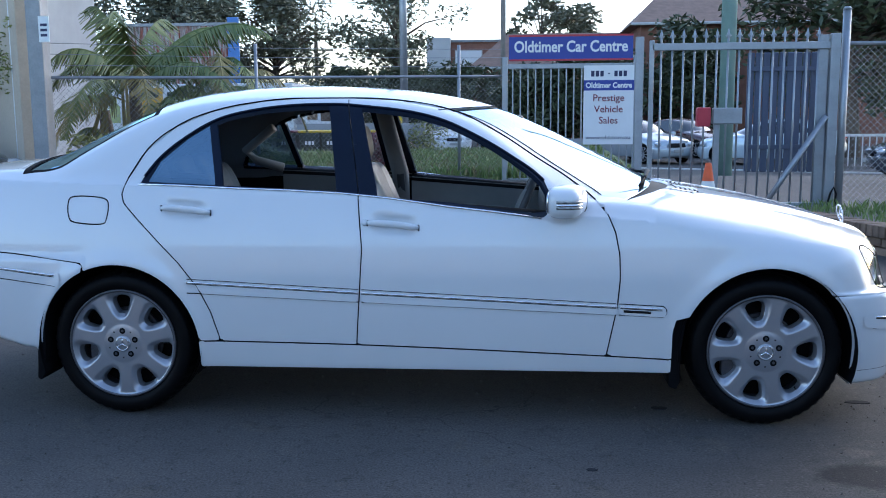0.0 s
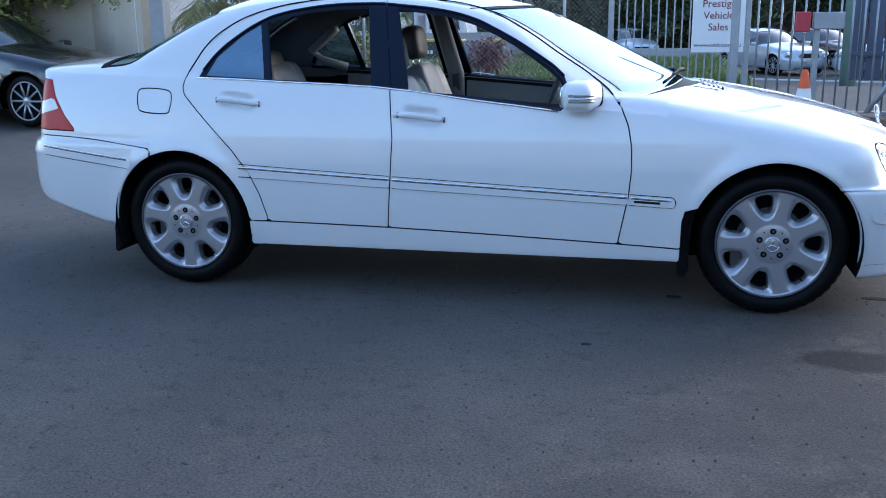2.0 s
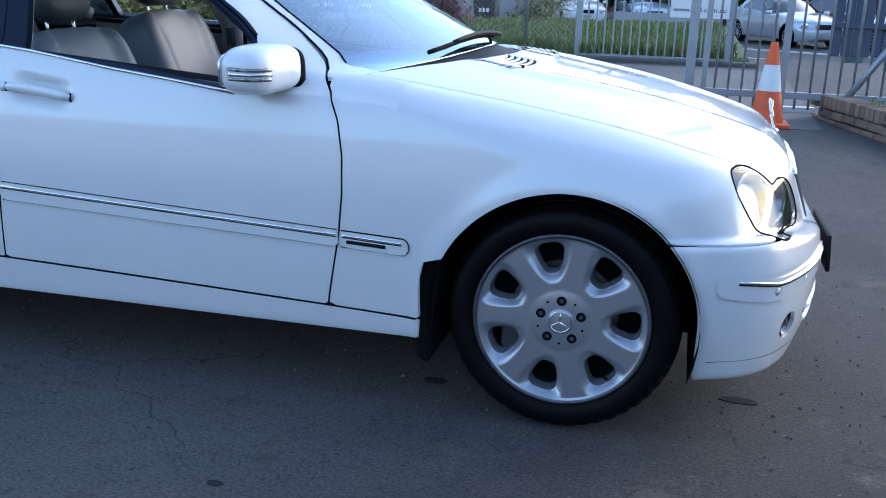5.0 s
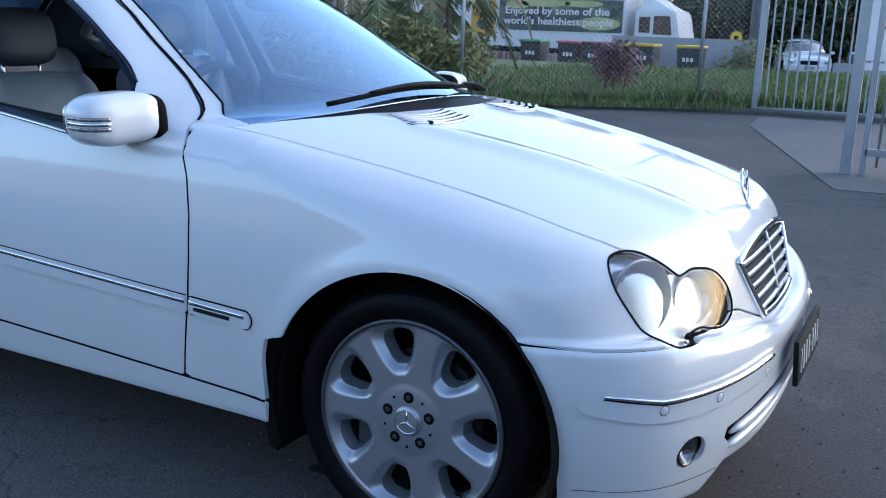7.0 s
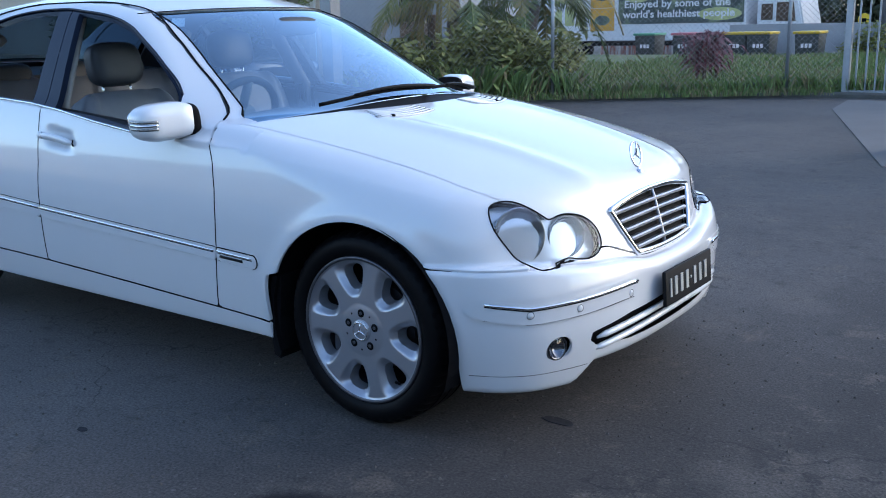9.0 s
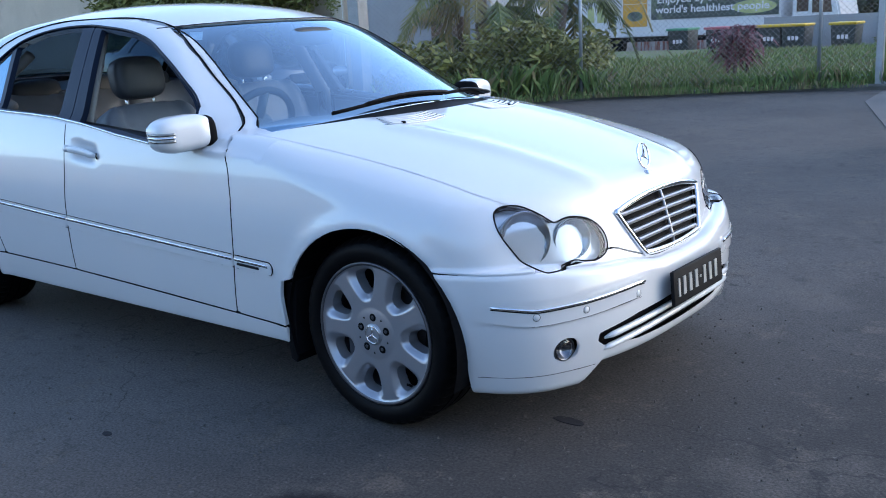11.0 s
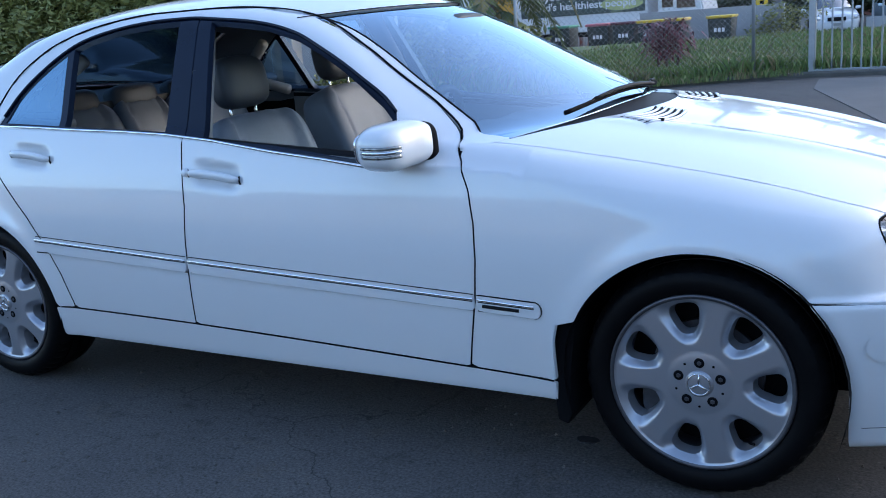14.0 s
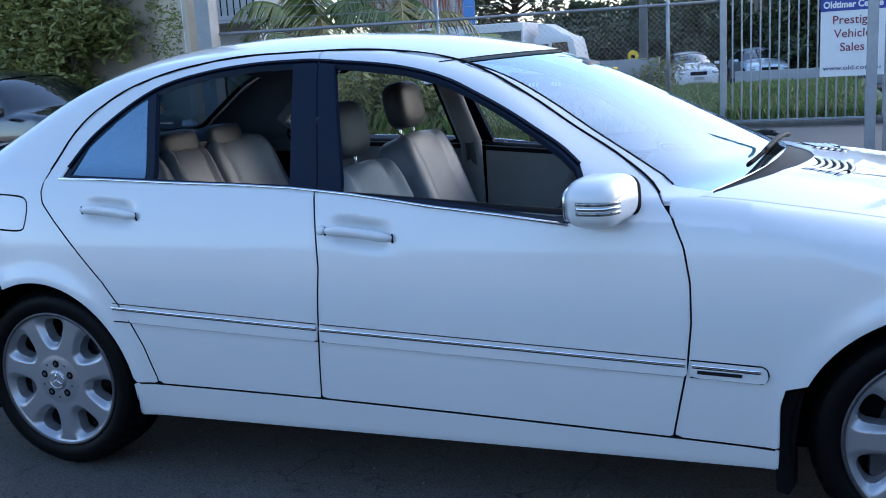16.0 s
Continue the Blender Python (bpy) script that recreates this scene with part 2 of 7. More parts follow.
AXLE_F, AXLE_R, HUB_Z, TYRE_R, ARCH_R = 1.3575, -1.3575, 0.315, 0.315, 0.352
ROOF = [(-2.15, 0.985), (-1.97, 1.075), (-1.79, 1.150), (-1.6, 1.240), (-1.41, 1.323), (-1.2, 1.385), (-0.96, 1.416), (-0.69, 1.427),
        (-0.46, 1.423), (-0.18, 1.403), (0.08, 1.362), (0.27, 1.312), (0.45, 1.239), (0.6, 1.166), (0.8, 1.067), (0.99, 0.972), (1.3, 0.815)]
DECK = [(-2.4, 1.035), (-2.2, 1.068), (-2.0, 1.086), (-1.75, 1.098), (-1.2, 1.06), (-0.5, 1.02), (0.3, 0.995), (0.85, 0.978), (1.07, 0.950),
        (1.3, 0.914), (1.5, 0.876), (1.7, 0.825), (1.83, 0.784), (1.92, 0.748), (2.2, 0.64)]
BELT = [(-2.3, 1.03), (-1.26, 0.995), (-0.4, 0.955), (0.46, 0.885), (0.8, 0.86), (1.3, 0.80), (1.9, 0.70)]


def body(x, y, z):
    """Positive inside the closed body, in metres, roughly a distance near the skin."""
    a = np.abs(y)
    front, rear = np.clip(x - 0.95, 0, None), np.clip(-1.15 - x, 0, None)
    zb = curve(x, BELT)
    low = np.clip(0.62 - z, 0, None)
    up = np.clip(np.minimum(z, zb) - 0.62, 0, None)
    side = 0.861 - 0.25 * low ** 2 - 0.045 * up - 0.42 * up ** 2
    over = np.clip(z - zb, 0, None)
    side = side - 0.50 * over - 0.16 * over ** 2 - 0.02 * (1 - np.exp(-over / 0.02)) * (x < 0.9)
    side = side - 0.115 * front ** 2.3 - 0.10 * rear ** 2.2
    for hx, hz in ((-1.05, 0.897), (-0.165, 0.838)):
        side = side - 0.017 * np.exp(-((x - hx) / 0.082) ** 4 - ((z - hz + 0.09 * (x - hx)) / 0.034) ** 4)
    for ax in (AXLE_F, AXLE_R):
        d = np.hypot(x - ax, z - HUB_Z)
        side = side + 0.010 * np.exp(-((d - 0.36) / 0.04) ** 2)
    # top: bonnet, boot and the greenhouse
    fx = np.clip((x + 0.3) / 0.8, 0, 1)
    rx = np.clip((-0.9 - x) / 0.6, 0, 1)
    xe = x + 0.42 * a * a * fx * fx * (3 - 2 * fx) - 0.18 * a * a * rx * rx * (3 - 2 * rx)
    e = 0.004
    slope = (curve(xe + e, ROOF) - curve(xe - e, ROOF)) / (2 * e)
    roof = (curve(xe, ROOF) - 0.085 * (a / 0.6) ** 2.2 - z) / np.sqrt(1 + slope * slope)
    crown = np.where(x > 0, 0.050 + 0.02 * np.clip((x - 0.8), 0, 1), 0.045)
    ridge = 0.010 * np.exp(-((a - 0.30 - 0.12 * np.clip(1.9 - x, 0, 1)) / 0.05) ** 2) * np.clip((x - 0.9) / 0.3, 0, 1)
    deck = curve(x, DECK) - crown * (a / 0.68) ** 2.4 + ridge - z
    top = -smin(-roof, -deck, 0.03)
    k = 0.045 + 0.06 * np.clip((x - 0.9) / 0.4, 0, 1) + 0.03 * np.clip((-1.5 - x) / 0.4, 0, 1)
    f = smin(side - a, top, k)
    # nose above the bumper, boot's rear face
    nose = 2.005 - 0.30 * np.clip(z - 0.52, 0, None) - 0.155 * (a / 0.66) ** 2.8 - x
    nose = nose / 1.05
    f = smin(f, nose, 0.07)
    tail = x + 2.345 - 0.155 * (a / 0.7) ** 2.6 - 0.16 * np.clip(z - 0.72, 0, None) + 0.03 * np.exp(-((z - 1.04) / 0.03) ** 2)
    f = smin(f, tail, 0.05)
    f = smin(f, z - 0.208, 0.03)
    # bumpers stand proud
    bz = curve(a, [(0.0, 0.492), (0.17, 0.500), (0.30, 0.522), (0.45, 0.534), (0.58, 0.548), (0.70, 0.562), (0.85, 0.560)])
    bf = 2.060 - 0.160 * (a / 0.70) ** 2.9 - 0.55 * np.clip(z - 0.47, 0, None) ** 1.3 - 0.5 * np.clip(0.36 - z, 0, None) ** 1.6 - x
    b = smin(smin(side + 0.012 - a, bf, 0.10), bz - z, 0.03)
    b = smin(smin(b, z - 0.168 - 0.062 * np.clip((0.53 - a) / 0.06, 0, 1), 0.025), x - 1.5, 0.01)
    f = -smin(-f, -b, 0.012)
    br = x + 2.395 - 0.16 * (a / 0.7) ** 2.6 - 0.5 * np.clip(0.5 - z, 0, None) ** 1.5 - 0.8 * np.clip(z - 0.62, 0, None) ** 1.3
    zr = np.where(x < -1.75, 0.285 + np.clip(-1.8 - x, 0, None) * 0.27, 0.285)
    b = smin(smin(smin(side + 0.010 - a, br, 0.09), 0.70 - z, 0.03), z - zr, 0.03)
    b = smin(b, -1.5 - x, 0.01)
    f = -smin(-f, -b, 0.012)
    rise = smin(f, z - np.where(x < -1.75, zr, 0.0), 0.02)
    return rise


def halved(mesh, mask):
    """The mesh with the triangles of the mask split in four and drawn onto the body."""
    pts, nrm, tri = mesh
    t = tri[mask]
    e = np.concatenate([t[:, [0, 1]], t[:, [1, 2]], t[:, [2, 0]]])
    u, inv = np.unique(np.sort(e, 1), axis=0, return_inverse=True)
    q = (pts[u[:, 0]] + pts[u[:, 1]]) / 2
    for _ in range(3):
        g = slope_of(body, q)
        q = q - np.clip(body(*q.T), -0.01, 0.01)[:, None] * g / np.maximum((g * g).sum(1), 0.2)[:, None]
    g = slope_of(body, q)
    k, m = len(pts), len(t)
    a, b, c = (k + inv[i * m:(i + 1) * m] for i in range(3))
    small = np.concatenate([np.stack(v, 1) for v in ((t[:, 0], a, c), (a, t[:, 1], b), (c, b, t[:, 2]), (a, b, c))])
    return np.concatenate([pts, q]), np.concatenate([nrm, -g / np.linalg.norm(g, axis=1)[:, None]]), np.concatenate([tri[~mask], small])


def slope_of(f, p, e=0.0015):
    d = np.concatenate([np.eye(3), -np.eye(3)]) * e
    q = (p[None, :, :] + d[:, None, :]).reshape(-1, 3)
    v = f(q[:, 0], q[:, 1], q[:, 2]).reshape(6, len(p))
    return ((v[:3] - v[3:]) / (2 * e)).T


def skin(f, lo, hi, h):
    """The surface f = 0 as points, outward normals and triangles."""
    ax = [np.arange(lo[i], hi[i] + h, h) for i in range(3)]
    n = [len(v) for v in ax]
    v = f(ax[0][:, None, None], ax[1][None, :, None], ax[2][None, None, :]) + np.zeros(n)
    inside = v > 0
    count = np.zeros([m - 1 for m in n])
    place = np.zeros([m - 1 for m in n] + [3])
    for axis in range(3):
        first = [slice(None)] * 3
        last = [slice(None)] * 3
        first[axis], last[axis] = slice(0, -1), slice(1, None)
        v0, v1 = v[tuple(first)], v[tuple(last)]
        cross = inside[tuple(first)] != inside[tuple(last)]
        idx = np.argwhere(cross)
        t = v0[cross] / (v0[cross] - v1[cross])
        p = np.stack([ax[i][idx[:, i]] for i in range(3)], 1)
        p[:, axis] += t * h
        others = [i for i in range(3) if i != axis]
        for da in (0, 1):
            for db in (0, 1):
                c = idx.copy()
                c[:, others[0]] -= da
                c[:, others[1]] -= db
                ok = np.all((c >= 0) & (c < np.array(n) - 1), 1)
                np.add.at(count, tuple(c[ok].T), 1)
                np.add.at(place, tuple(c[ok].T), p[ok])
    used = count > 0
    number = np.full(count.shape, -1)
    number[used] = np.arange(used.sum())
    pts = place[used] / count[used][:, None]
    quads = []
    for axis in range(3):
        first = [slice(None)] * 3
        last = [slice(None)] * 3
        first[axis], last[axis] = slice(0, -1), slice(1, None)
        cross = inside[tuple(first)] != inside[tuple(last)]
        idx = np.argwhere(cross)
        out = inside[tuple(first)][cross]
        b, c = (axis + 1) % 3, (axis + 2) % 3
        q = []
        for db, dc in ((1, 1), (0, 1), (0, 0), (1, 0)):
            j = idx.copy()
            j[:, b] -= db
            j[:, c] -= dc
            ok = np.all((j >= 0) & (j < np.array(count.shape)), 1)
            q.append(np.where(ok, number[tuple(np.clip(j, 0, np.array(count.shape) - 1).T)], -1))
        q = np.stack(q, 1)
        q[~out] = q[~out][:, ::-1]
        quads.append(q[np.all(q >= 0, 1)])
    q = np.concatenate(quads)
    for _ in range(4):
        g = slope_of(f, pts)
        pts = pts - np.clip(f(*pts.T), -h, h)[:, None] * g / np.maximum((g * g).sum(1), 0.2)[:, None]
    g = slope_of(f, pts)
    nrm = -g / np.linalg.norm(g, axis=1)[:, None]
    tri = np.concatenate([q[:, [0, 1, 2]], q[:, [0, 2, 3]]])
    return pts, nrm, tri


def cut(mesh, f):
    """The part of a triangle mesh where the values f (one a point) are positive."""
    pts, nrm, tri = mesh
    pos = f > 0
    n = pos[tri].sum(1)
    one, two = tri[n == 1], tri[n == 2]
    one = np.take_along_axis(one, (np.argmax(pos[one], 1)[:, None] + np.arange(3)) % 3, 1) if len(one) else one
    two = np.take_along_axis(two, (np.argmin(pos[two], 1)[:, None] + np.arange(3)) % 3, 1) if len(two) else two
    e = np.concatenate([one[:, [0, 1]], one[:, [0, 2]], two[:, [0, 1]], two[:, [0, 2]]])
    k = len(pts)
    if len(e):
        lo, hi = e.min(1).astype(np.int64), e.max(1).astype(np.int64)
        key, inv = np.unique(lo * k + hi, return_inverse=True)
        i, j = key // k, key % k
        w = (f[i] / (f[i] - f[j]))[:, None]
        pts = np.concatenate([pts, pts[i] + w * (pts[j] - pts[i])])
        nrm = np.concatenate([nrm, nrm[i] + w * (nrm[j] - nrm[i])])
        a, b = len(one), len(two)
        ab, ac, pb, pc = (k + v for v in np.split(inv.ravel(), [a, 2 * a, 2 * a + b]))
        keep = np.concatenate([tri[n == 3], np.stack([one[:, 0], ab, ac], 1), np.stack([pb, two[:, 1], two[:, 2]], 1), np.stack([pb, two[:, 2], pc], 1)])
    else:
        keep = tri[n == 3]
    if not len(keep):
        return np.zeros((0, 3)), np.zeros((0, 3)), np.zeros((0, 3), int)
    ids, inv = np.unique(keep, return_inverse=True)
    p, m = pts[ids], nrm[ids]
    return p, m / np.linalg.norm(m, axis=1)[:, None], inv.reshape(-1, 3)


def inside_poly(u, v, poly):
    """Signed distance to a closed polygon, positive inside."""
    q = np.array(poly, float)
    best = np.full(len(u), 1e9)
    odd = np.zeros(len(u), bool)
    for (x0, y0), (x1, y1) in zip(q, np.roll(q, -1, 0)):
        dx, dy = x1 - x0, y1 - y0
        s = np.clip(((u - x0) * dx + (v - y0) * dy) / (dx * dx + dy * dy + 1e-12), 0, 1)
        best = np.minimum(best, np.hypot(u - x0 - s * dx, v - y0 - s * dy))
        with np.errstate(divide="ignore", invalid="ignore"):
            odd ^= ((y0 > v) != (y1 > v)) & (u < (x1 - x0) * (v - y0) / (y1 - y0) + x0)
    return np.where(odd, best, -best)


def rounded(pts, n=4):
    """A closed polygon through pts, smoothed."""
    q = np.array(pts, float)
    out = []
    for i in range(len(q)):
        p0, p1, p2, p3 = q[i - 1], q[i], q[(i + 1) % len(q)], q[(i + 2) % len(q)]
        for s in np.arange(n) / n:
            out.append(0.5 * (2 * p1 + (p2 - p0) * s + (2 * p0 - 5 * p1 + 4 * p2 - p3) * s * s + (3 * p1 - p0 - 3 * p2 + p3) * s ** 3))
    return out
# ---- the white sedan ----
sedan = thing("sedan", "glossy white four-door sedan with silver wheels and open windows", "car")

# outlines of the doors and side windows in x, z
DOOR_TOP = [(-1.335, 0.96), (-1.32, 1.028), (-1.26, 1.141), (-1.14, 1.245), (-0.99, 1.309), (-0.78, 1.350), (-0.62, 1.362), (-0.40, 1.362)]
DOOR_TOP_F = [(-0.40, 1.362), (-0.19, 1.352), (0.03, 1.313), (0.16, 1.263), (0.29, 1.19), (0.42, 1.104), (0.55, 1.022), (0.67, 0.928), (0.71, 0.881),
              (0.74, 0.81), (0.757, 0.72), (0.76, 0.62), (0.75, 0.506), (0.71, 0.294)]
B_LINE = [(-0.33, 0.33), (-0.31, 0.565), (-0.30, 0.737), (-0.32, 0.958)]
R_LINE = [(-0.92, 0.338), (-0.92, 0.36), (-0.95, 0.468), (-1.0, 0.573), (-1.08, 0.675), (-1.18, 0.776), (-1.28, 0.877), (-1.325, 0.925)]
F_DOOR = DOOR_TOP_F + B_LINE
R_DOOR = R_LINE + DOOR_TOP + B_LINE[::-1]
DLO = [(-1.265, 1.003), (-0.82, 0.985), (-0.4, 0.966), (0.06, 0.914), (0.45, 0.868), (0.478, 0.895), (0.474, 0.97), (0.452, 1.015), (0.41, 1.052), (0.32, 1.112), (0.235, 1.164), (0.14, 1.214), (0.04, 1.260),
       (-0.1, 1.299), (-0.32, 1.328), (-0.45, 1.338), (-0.61, 1.336), (-0.77, 1.321), (-0.93, 1.288), (-0.99, 1.264), (-1.08, 1.21), (-1.2, 1.108), (-1.255, 1.03)]
OPEN_F = [(-0.24, 0.953), (0.06, 0.930), (0.40, 0.888), (0.462, 0.895), (0.462, 0.966), (0.443, 1.006), (0.402, 1.043), (0.314, 1.103), (0.229, 1.155), (0.135, 1.204), (0.036, 1.250), (-0.1, 1.290), (-0.30, 1.318), (-0.335, 1.318)]
OPEN_R = [(-0.905, 0.998), (-0.415, 0.975), (-0.478, 1.329), (-0.61, 1.328), (-0.77, 1.313), (-0.92, 1.280), (-0.968, 1.261)]
QUARTER = [(-1.235, 1.014), (-0.937, 1.000), (-0.997, 1.250), (-1.08, 1.200), (-1.192, 1.100)]

SKIN = skin(body, (-2.46, -0.93, 0.14), (2.2, 0.93, 1.46), 0.016)
mid_ = SKIN[0][SKIN[2]].mean(1)
SKIN = halved(SKIN, (mid_[:, 0] > 1.6) & (mid_[:, 2] > 0.21))
for wide in (0.045, 0.022):
    mid_ = SKIN[0][SKIN[2]].mean(1)
    near = np.minimum.reduce([np.abs(inside_poly(mid_[:, 0], mid_[:, 2], q)) for q in (DLO, OPEN_F, OPEN_R, QUARTER)])
    SKIN = halved(SKIN, (near < wide) & (mid_[:, 1] < -0.4))
PX, PY, PZ = SKIN[0].T
PA = np.abs(PY)
GAP = 0.0028


def shaped(name, f, material, parent, label="", out=0.0, depth=0.012):
    """A panel: the skin where f > 0, moved out, with its edges turned in."""
    p, n, t = cut(SKIN, f)
    if not len(t):
        return None
    p = p + n * out
    e = np.concatenate([t[:, [0, 1]], t[:, [1, 2]], t[:, [2, 0]]])
    key = np.sort(e, 1)
    _, first, times = np.unique(key, axis=0, return_index=True, return_counts=True)
    rim = e[first[times == 1]]
    ids = np.unique(rim)
    where = {v: i for i, v in enumerate(ids)}
    k = len(p)
    top = p[ids]
    low = p[ids] - n[ids] * depth
    faces = [tuple(r) for r in t]
    m = len(ids)
    for a, b in rim:
        i, j = where[a], where[b]
        faces.append((k + j, k + i, k + m + i, k + m + j))
    return obj(name, np.concatenate([p, top, low]), faces, material, parent, label, normals=np.concatenate([n, n[ids], n[ids]]))


def last_inside(f, lo, hi):
    """Where f, sampled from lo to hi, is positive for the last time."""
    t = np.linspace(lo, hi, 120)
    v = f(t)
    i = min(int(np.max(np.nonzero(v > 0)[0], initial=0)), 118)
    return t[i] + (t[1] - t[0]) * float(np.clip(v[i] / (v[i] - v[i + 1] + 1e-9), 0, 1))


def placed(p, out):
    g = -slope_of(body, np.array([p]))[0]
    n = g / np.linalg.norm(g)
    return Vector(np.array(p) + n * out), Vector(n)


def side_y(x, z, out=0.0):
    """The place on the skin's right-hand side (y < 0) at x, z, moved out."""
    return placed((x, -last_inside(lambda t: body(x + 0 * t, t, z + 0 * t), 0.2, 1.0), z), out)


def nose_x(a, z, out=0.0):
    """The place on the nose at a, z, moved out."""
    return placed((last_inside(lambda t: body(t, a + 0 * t, z + 0 * t), 1.3, 2.3), a, z), out)


def top_z(x, a, out=0.0):
    """The place on the upper skin at x, a, moved out."""
    return placed((x, a, last_inside(lambda t: body(x + 0 * t, a + 0 * t, t), 0.6, 1.46)), out)


right, left = -PY - 0.25, PY - 0.25
both = PA - 0.25
in_f, in_r = inside_poly(PX, PZ, F_DOOR), inside_poly(PX, PZ, R_DOOR)
in_dlo = inside_poly(PX, PZ, DLO)
hole_f, hole_r, hole_q = inside_poly(PX, PZ, OPEN_F), inside_poly(PX, PZ, OPEN_R), inside_poly(PX, PZ, QUARTER)
arch = np.minimum(np.hypot(PX - AXLE_F, PZ - HUB_Z), np.hypot(PX - AXLE_R, PZ - HUB_Z)) - ARCH_R
arch = np.where(PA > 0.3, arch, 0.5)
arch = np.where((PZ < HUB_Z) & (PA > 0.3), np.minimum(arch, np.minimum(np.abs(PX - AXLE_F), np.abs(PX - AXLE_R)) - ARCH_R), arch)
low_arch = np.where((PZ < 0.46) & (PX > 0.8) & (PX < AXLE_F) & (PA > 0.3), 0.974 + 0.25 * np.clip(PZ - 0.40, 0, 1) - PX, 1.0)
arch = np.minimum(arch, low_arch)
sill_z = curve(PX, [(-1.2, 0.342), (-0.33, 0.33), (0.71, 0.294), (1.1, 0.276)])
sill = np.minimum(np.minimum(sill_z - PZ, PX + 1.06), 1.05 - PX)
bump_f = np.minimum(curve(PA, [(0.0, 0.501), (0.17, 0.508), (0.23, 0.524), (0.30, 0.548), (0.36, 0.566), (0.42, 0.553), (0.50, 0.546), (0.58, 0.549), (0.66, 0.552), (0.80, 0.553), (0.9, 0.555)]) - PZ, PX - 1.5)
bump_r = np.minimum(curve(PX, [(-2.4, 0.722), (-1.85, 0.708), (-1.52, 0.675)]) - PZ, -1.5 - PX)
bonnet_a = curve(PX, [(0.7, 0.73), (0.96, 0.722), (1.12, 0.710), (1.34, 0.695), (1.56, 0.680), (1.70, 0.667), (1.75, 0.650), (1.9, 0.56), (2.1, 0.5)])
cowl_x = 0.975 - 0.42 * PA ** 2
bonnet_x = 1.062 - 0.54 * PA ** 2


def screen_a(z):
    """Half the windscreen's width at a height: it flares at its foot."""
    return 0.603 + 0.38 * (0.995 - z) + 0.05 * np.clip((0.972 - z) / 0.04, 0, 1) ** 1.5



LAMP = rounded([(-0.362, 0.711), (-0.390, 0.731), (-0.457, 0.731), (-0.520, 0.707), (-0.569, 0.678), (-0.589, 0.673), (-0.645, 0.682), (-0.725, 0.668), (-0.782, 0.632),
                (-0.803, 0.590), (-0.790, 0.560), (-0.745, 0.544), (-0.690, 0.547), (-0.640, 0.556), (-0.585, 0.548), (-0.518, 0.546), (-0.488, 0.550), (-0.440, 0.572), (-0.411, 0.603), (-0.369, 0.662)], 3)
lamp = np.where((PX > 1.6) & (PA > 0.3), inside_poly(PA - 0.6 * PX, PZ, LAMP), -1.0)
GRILLE = [(-0.283, 0.668), (-0.15, 0.689), (0, 0.695), (0.15, 0.689), (0.283, 0.668), (0.287, 0.648), (0.212, 0.530), (0.19, 0.519), (0.09, 0.512), (0, 0.510), (-0.09, 0.512),
          (-0.19, 0.519), (-0.212, 0.530), (-0.287, 0.648)]
grille_in = np.where(PX > 1.7, inside_poly(PY, PZ, GRILLE), -1.0)
TAIL = [(-2.095, 0.99), (-2.06, 0.90), (-2.0, 0.815), (-1.93, 0.742), (-2.2, 0.745), (-2.4, 0.75), (-2.4, 0.985)]
tail_in = np.minimum(np.where(PX < -1.8, inside_poly(PX, PZ, TAIL), -1.0), PA - 0.42)
wind = np.minimum(np.minimum(PX - (0.235 - 0.85 * PA ** 2), cowl_x - PX), screen_a(PZ) - PA)
wind = np.where((PX > -0.2) & (PZ > 0.88), wind, -1.0)
rear_w = np.minimum(np.minimum((-1.33 + 0.25 * PA ** 2) - PX, PX - (-1.93 + 0.22 * PA ** 2)), 0.66 - (PZ - 1.08) * 0.55 - PA)
rear_w = np.where((PX < -1.1) & (PZ > 1.0), rear_w, -1.0)
FLAP = rounded([(-1.575, 0.925), (-1.55, 0.952), (-1.43, 0.948), (-1.393, 0.925), (-1.397, 0.86), (-1.42, 0.836), (-1.54, 0.842), (-1.568, 0.865)], 3)
flap = np.where(PY < 0, inside_poly(PX, PZ, FLAP), -1.0)
flap = np.where(PA > 0.5, flap, -1.0)
bonnet = np.minimum.reduce([bonnet_a - PA, PX - bonnet_x, PZ - 0.5, PX - 0.65])
boot = np.minimum.reduce([0.60 + 0.06 * np.clip(PX + 2.0, -0.3, 0.1) - PA, -1.955 + 0.22 * PA ** 2 - PX, PZ - 0.80])
floor_f = PZ - 0.212
doors = np.where(both > 0, np.maximum(in_f, in_r), -1.0)
lower = np.maximum.reduce([bump_f, bump_r, np.where(PA > 0.4, sill, -1.0)])

# panels of the shell
shell_f = np.minimum.reduce([-doors - GAP, -wind - 0.001, -rear_w - 0.001, -bonnet - GAP, -boot - GAP, -lower - GAP, -lamp - GAP, -tail_in - GAP, arch, -flap - GAP,
                             np.where(both > 0, -in_dlo, 1.0), floor_f])
fender_zone = np.minimum.reduce([PX - 0.70, PA - bonnet_a - GAP, 0.935 - PZ])
cowl_zone = np.minimum.reduce([bonnet_x - PX, PX - cowl_x + 0.004, 0.68 - PA, PZ - 0.85])
shaped("body_shell", np.minimum.reduce([shell_f, -fender_zone, -cowl_zone]), WHITE, sedan)
shaped("cowl", cowl_zone, BLACK_TRIM, sedan, "black plastic cowl under the windscreen", out=-0.014)
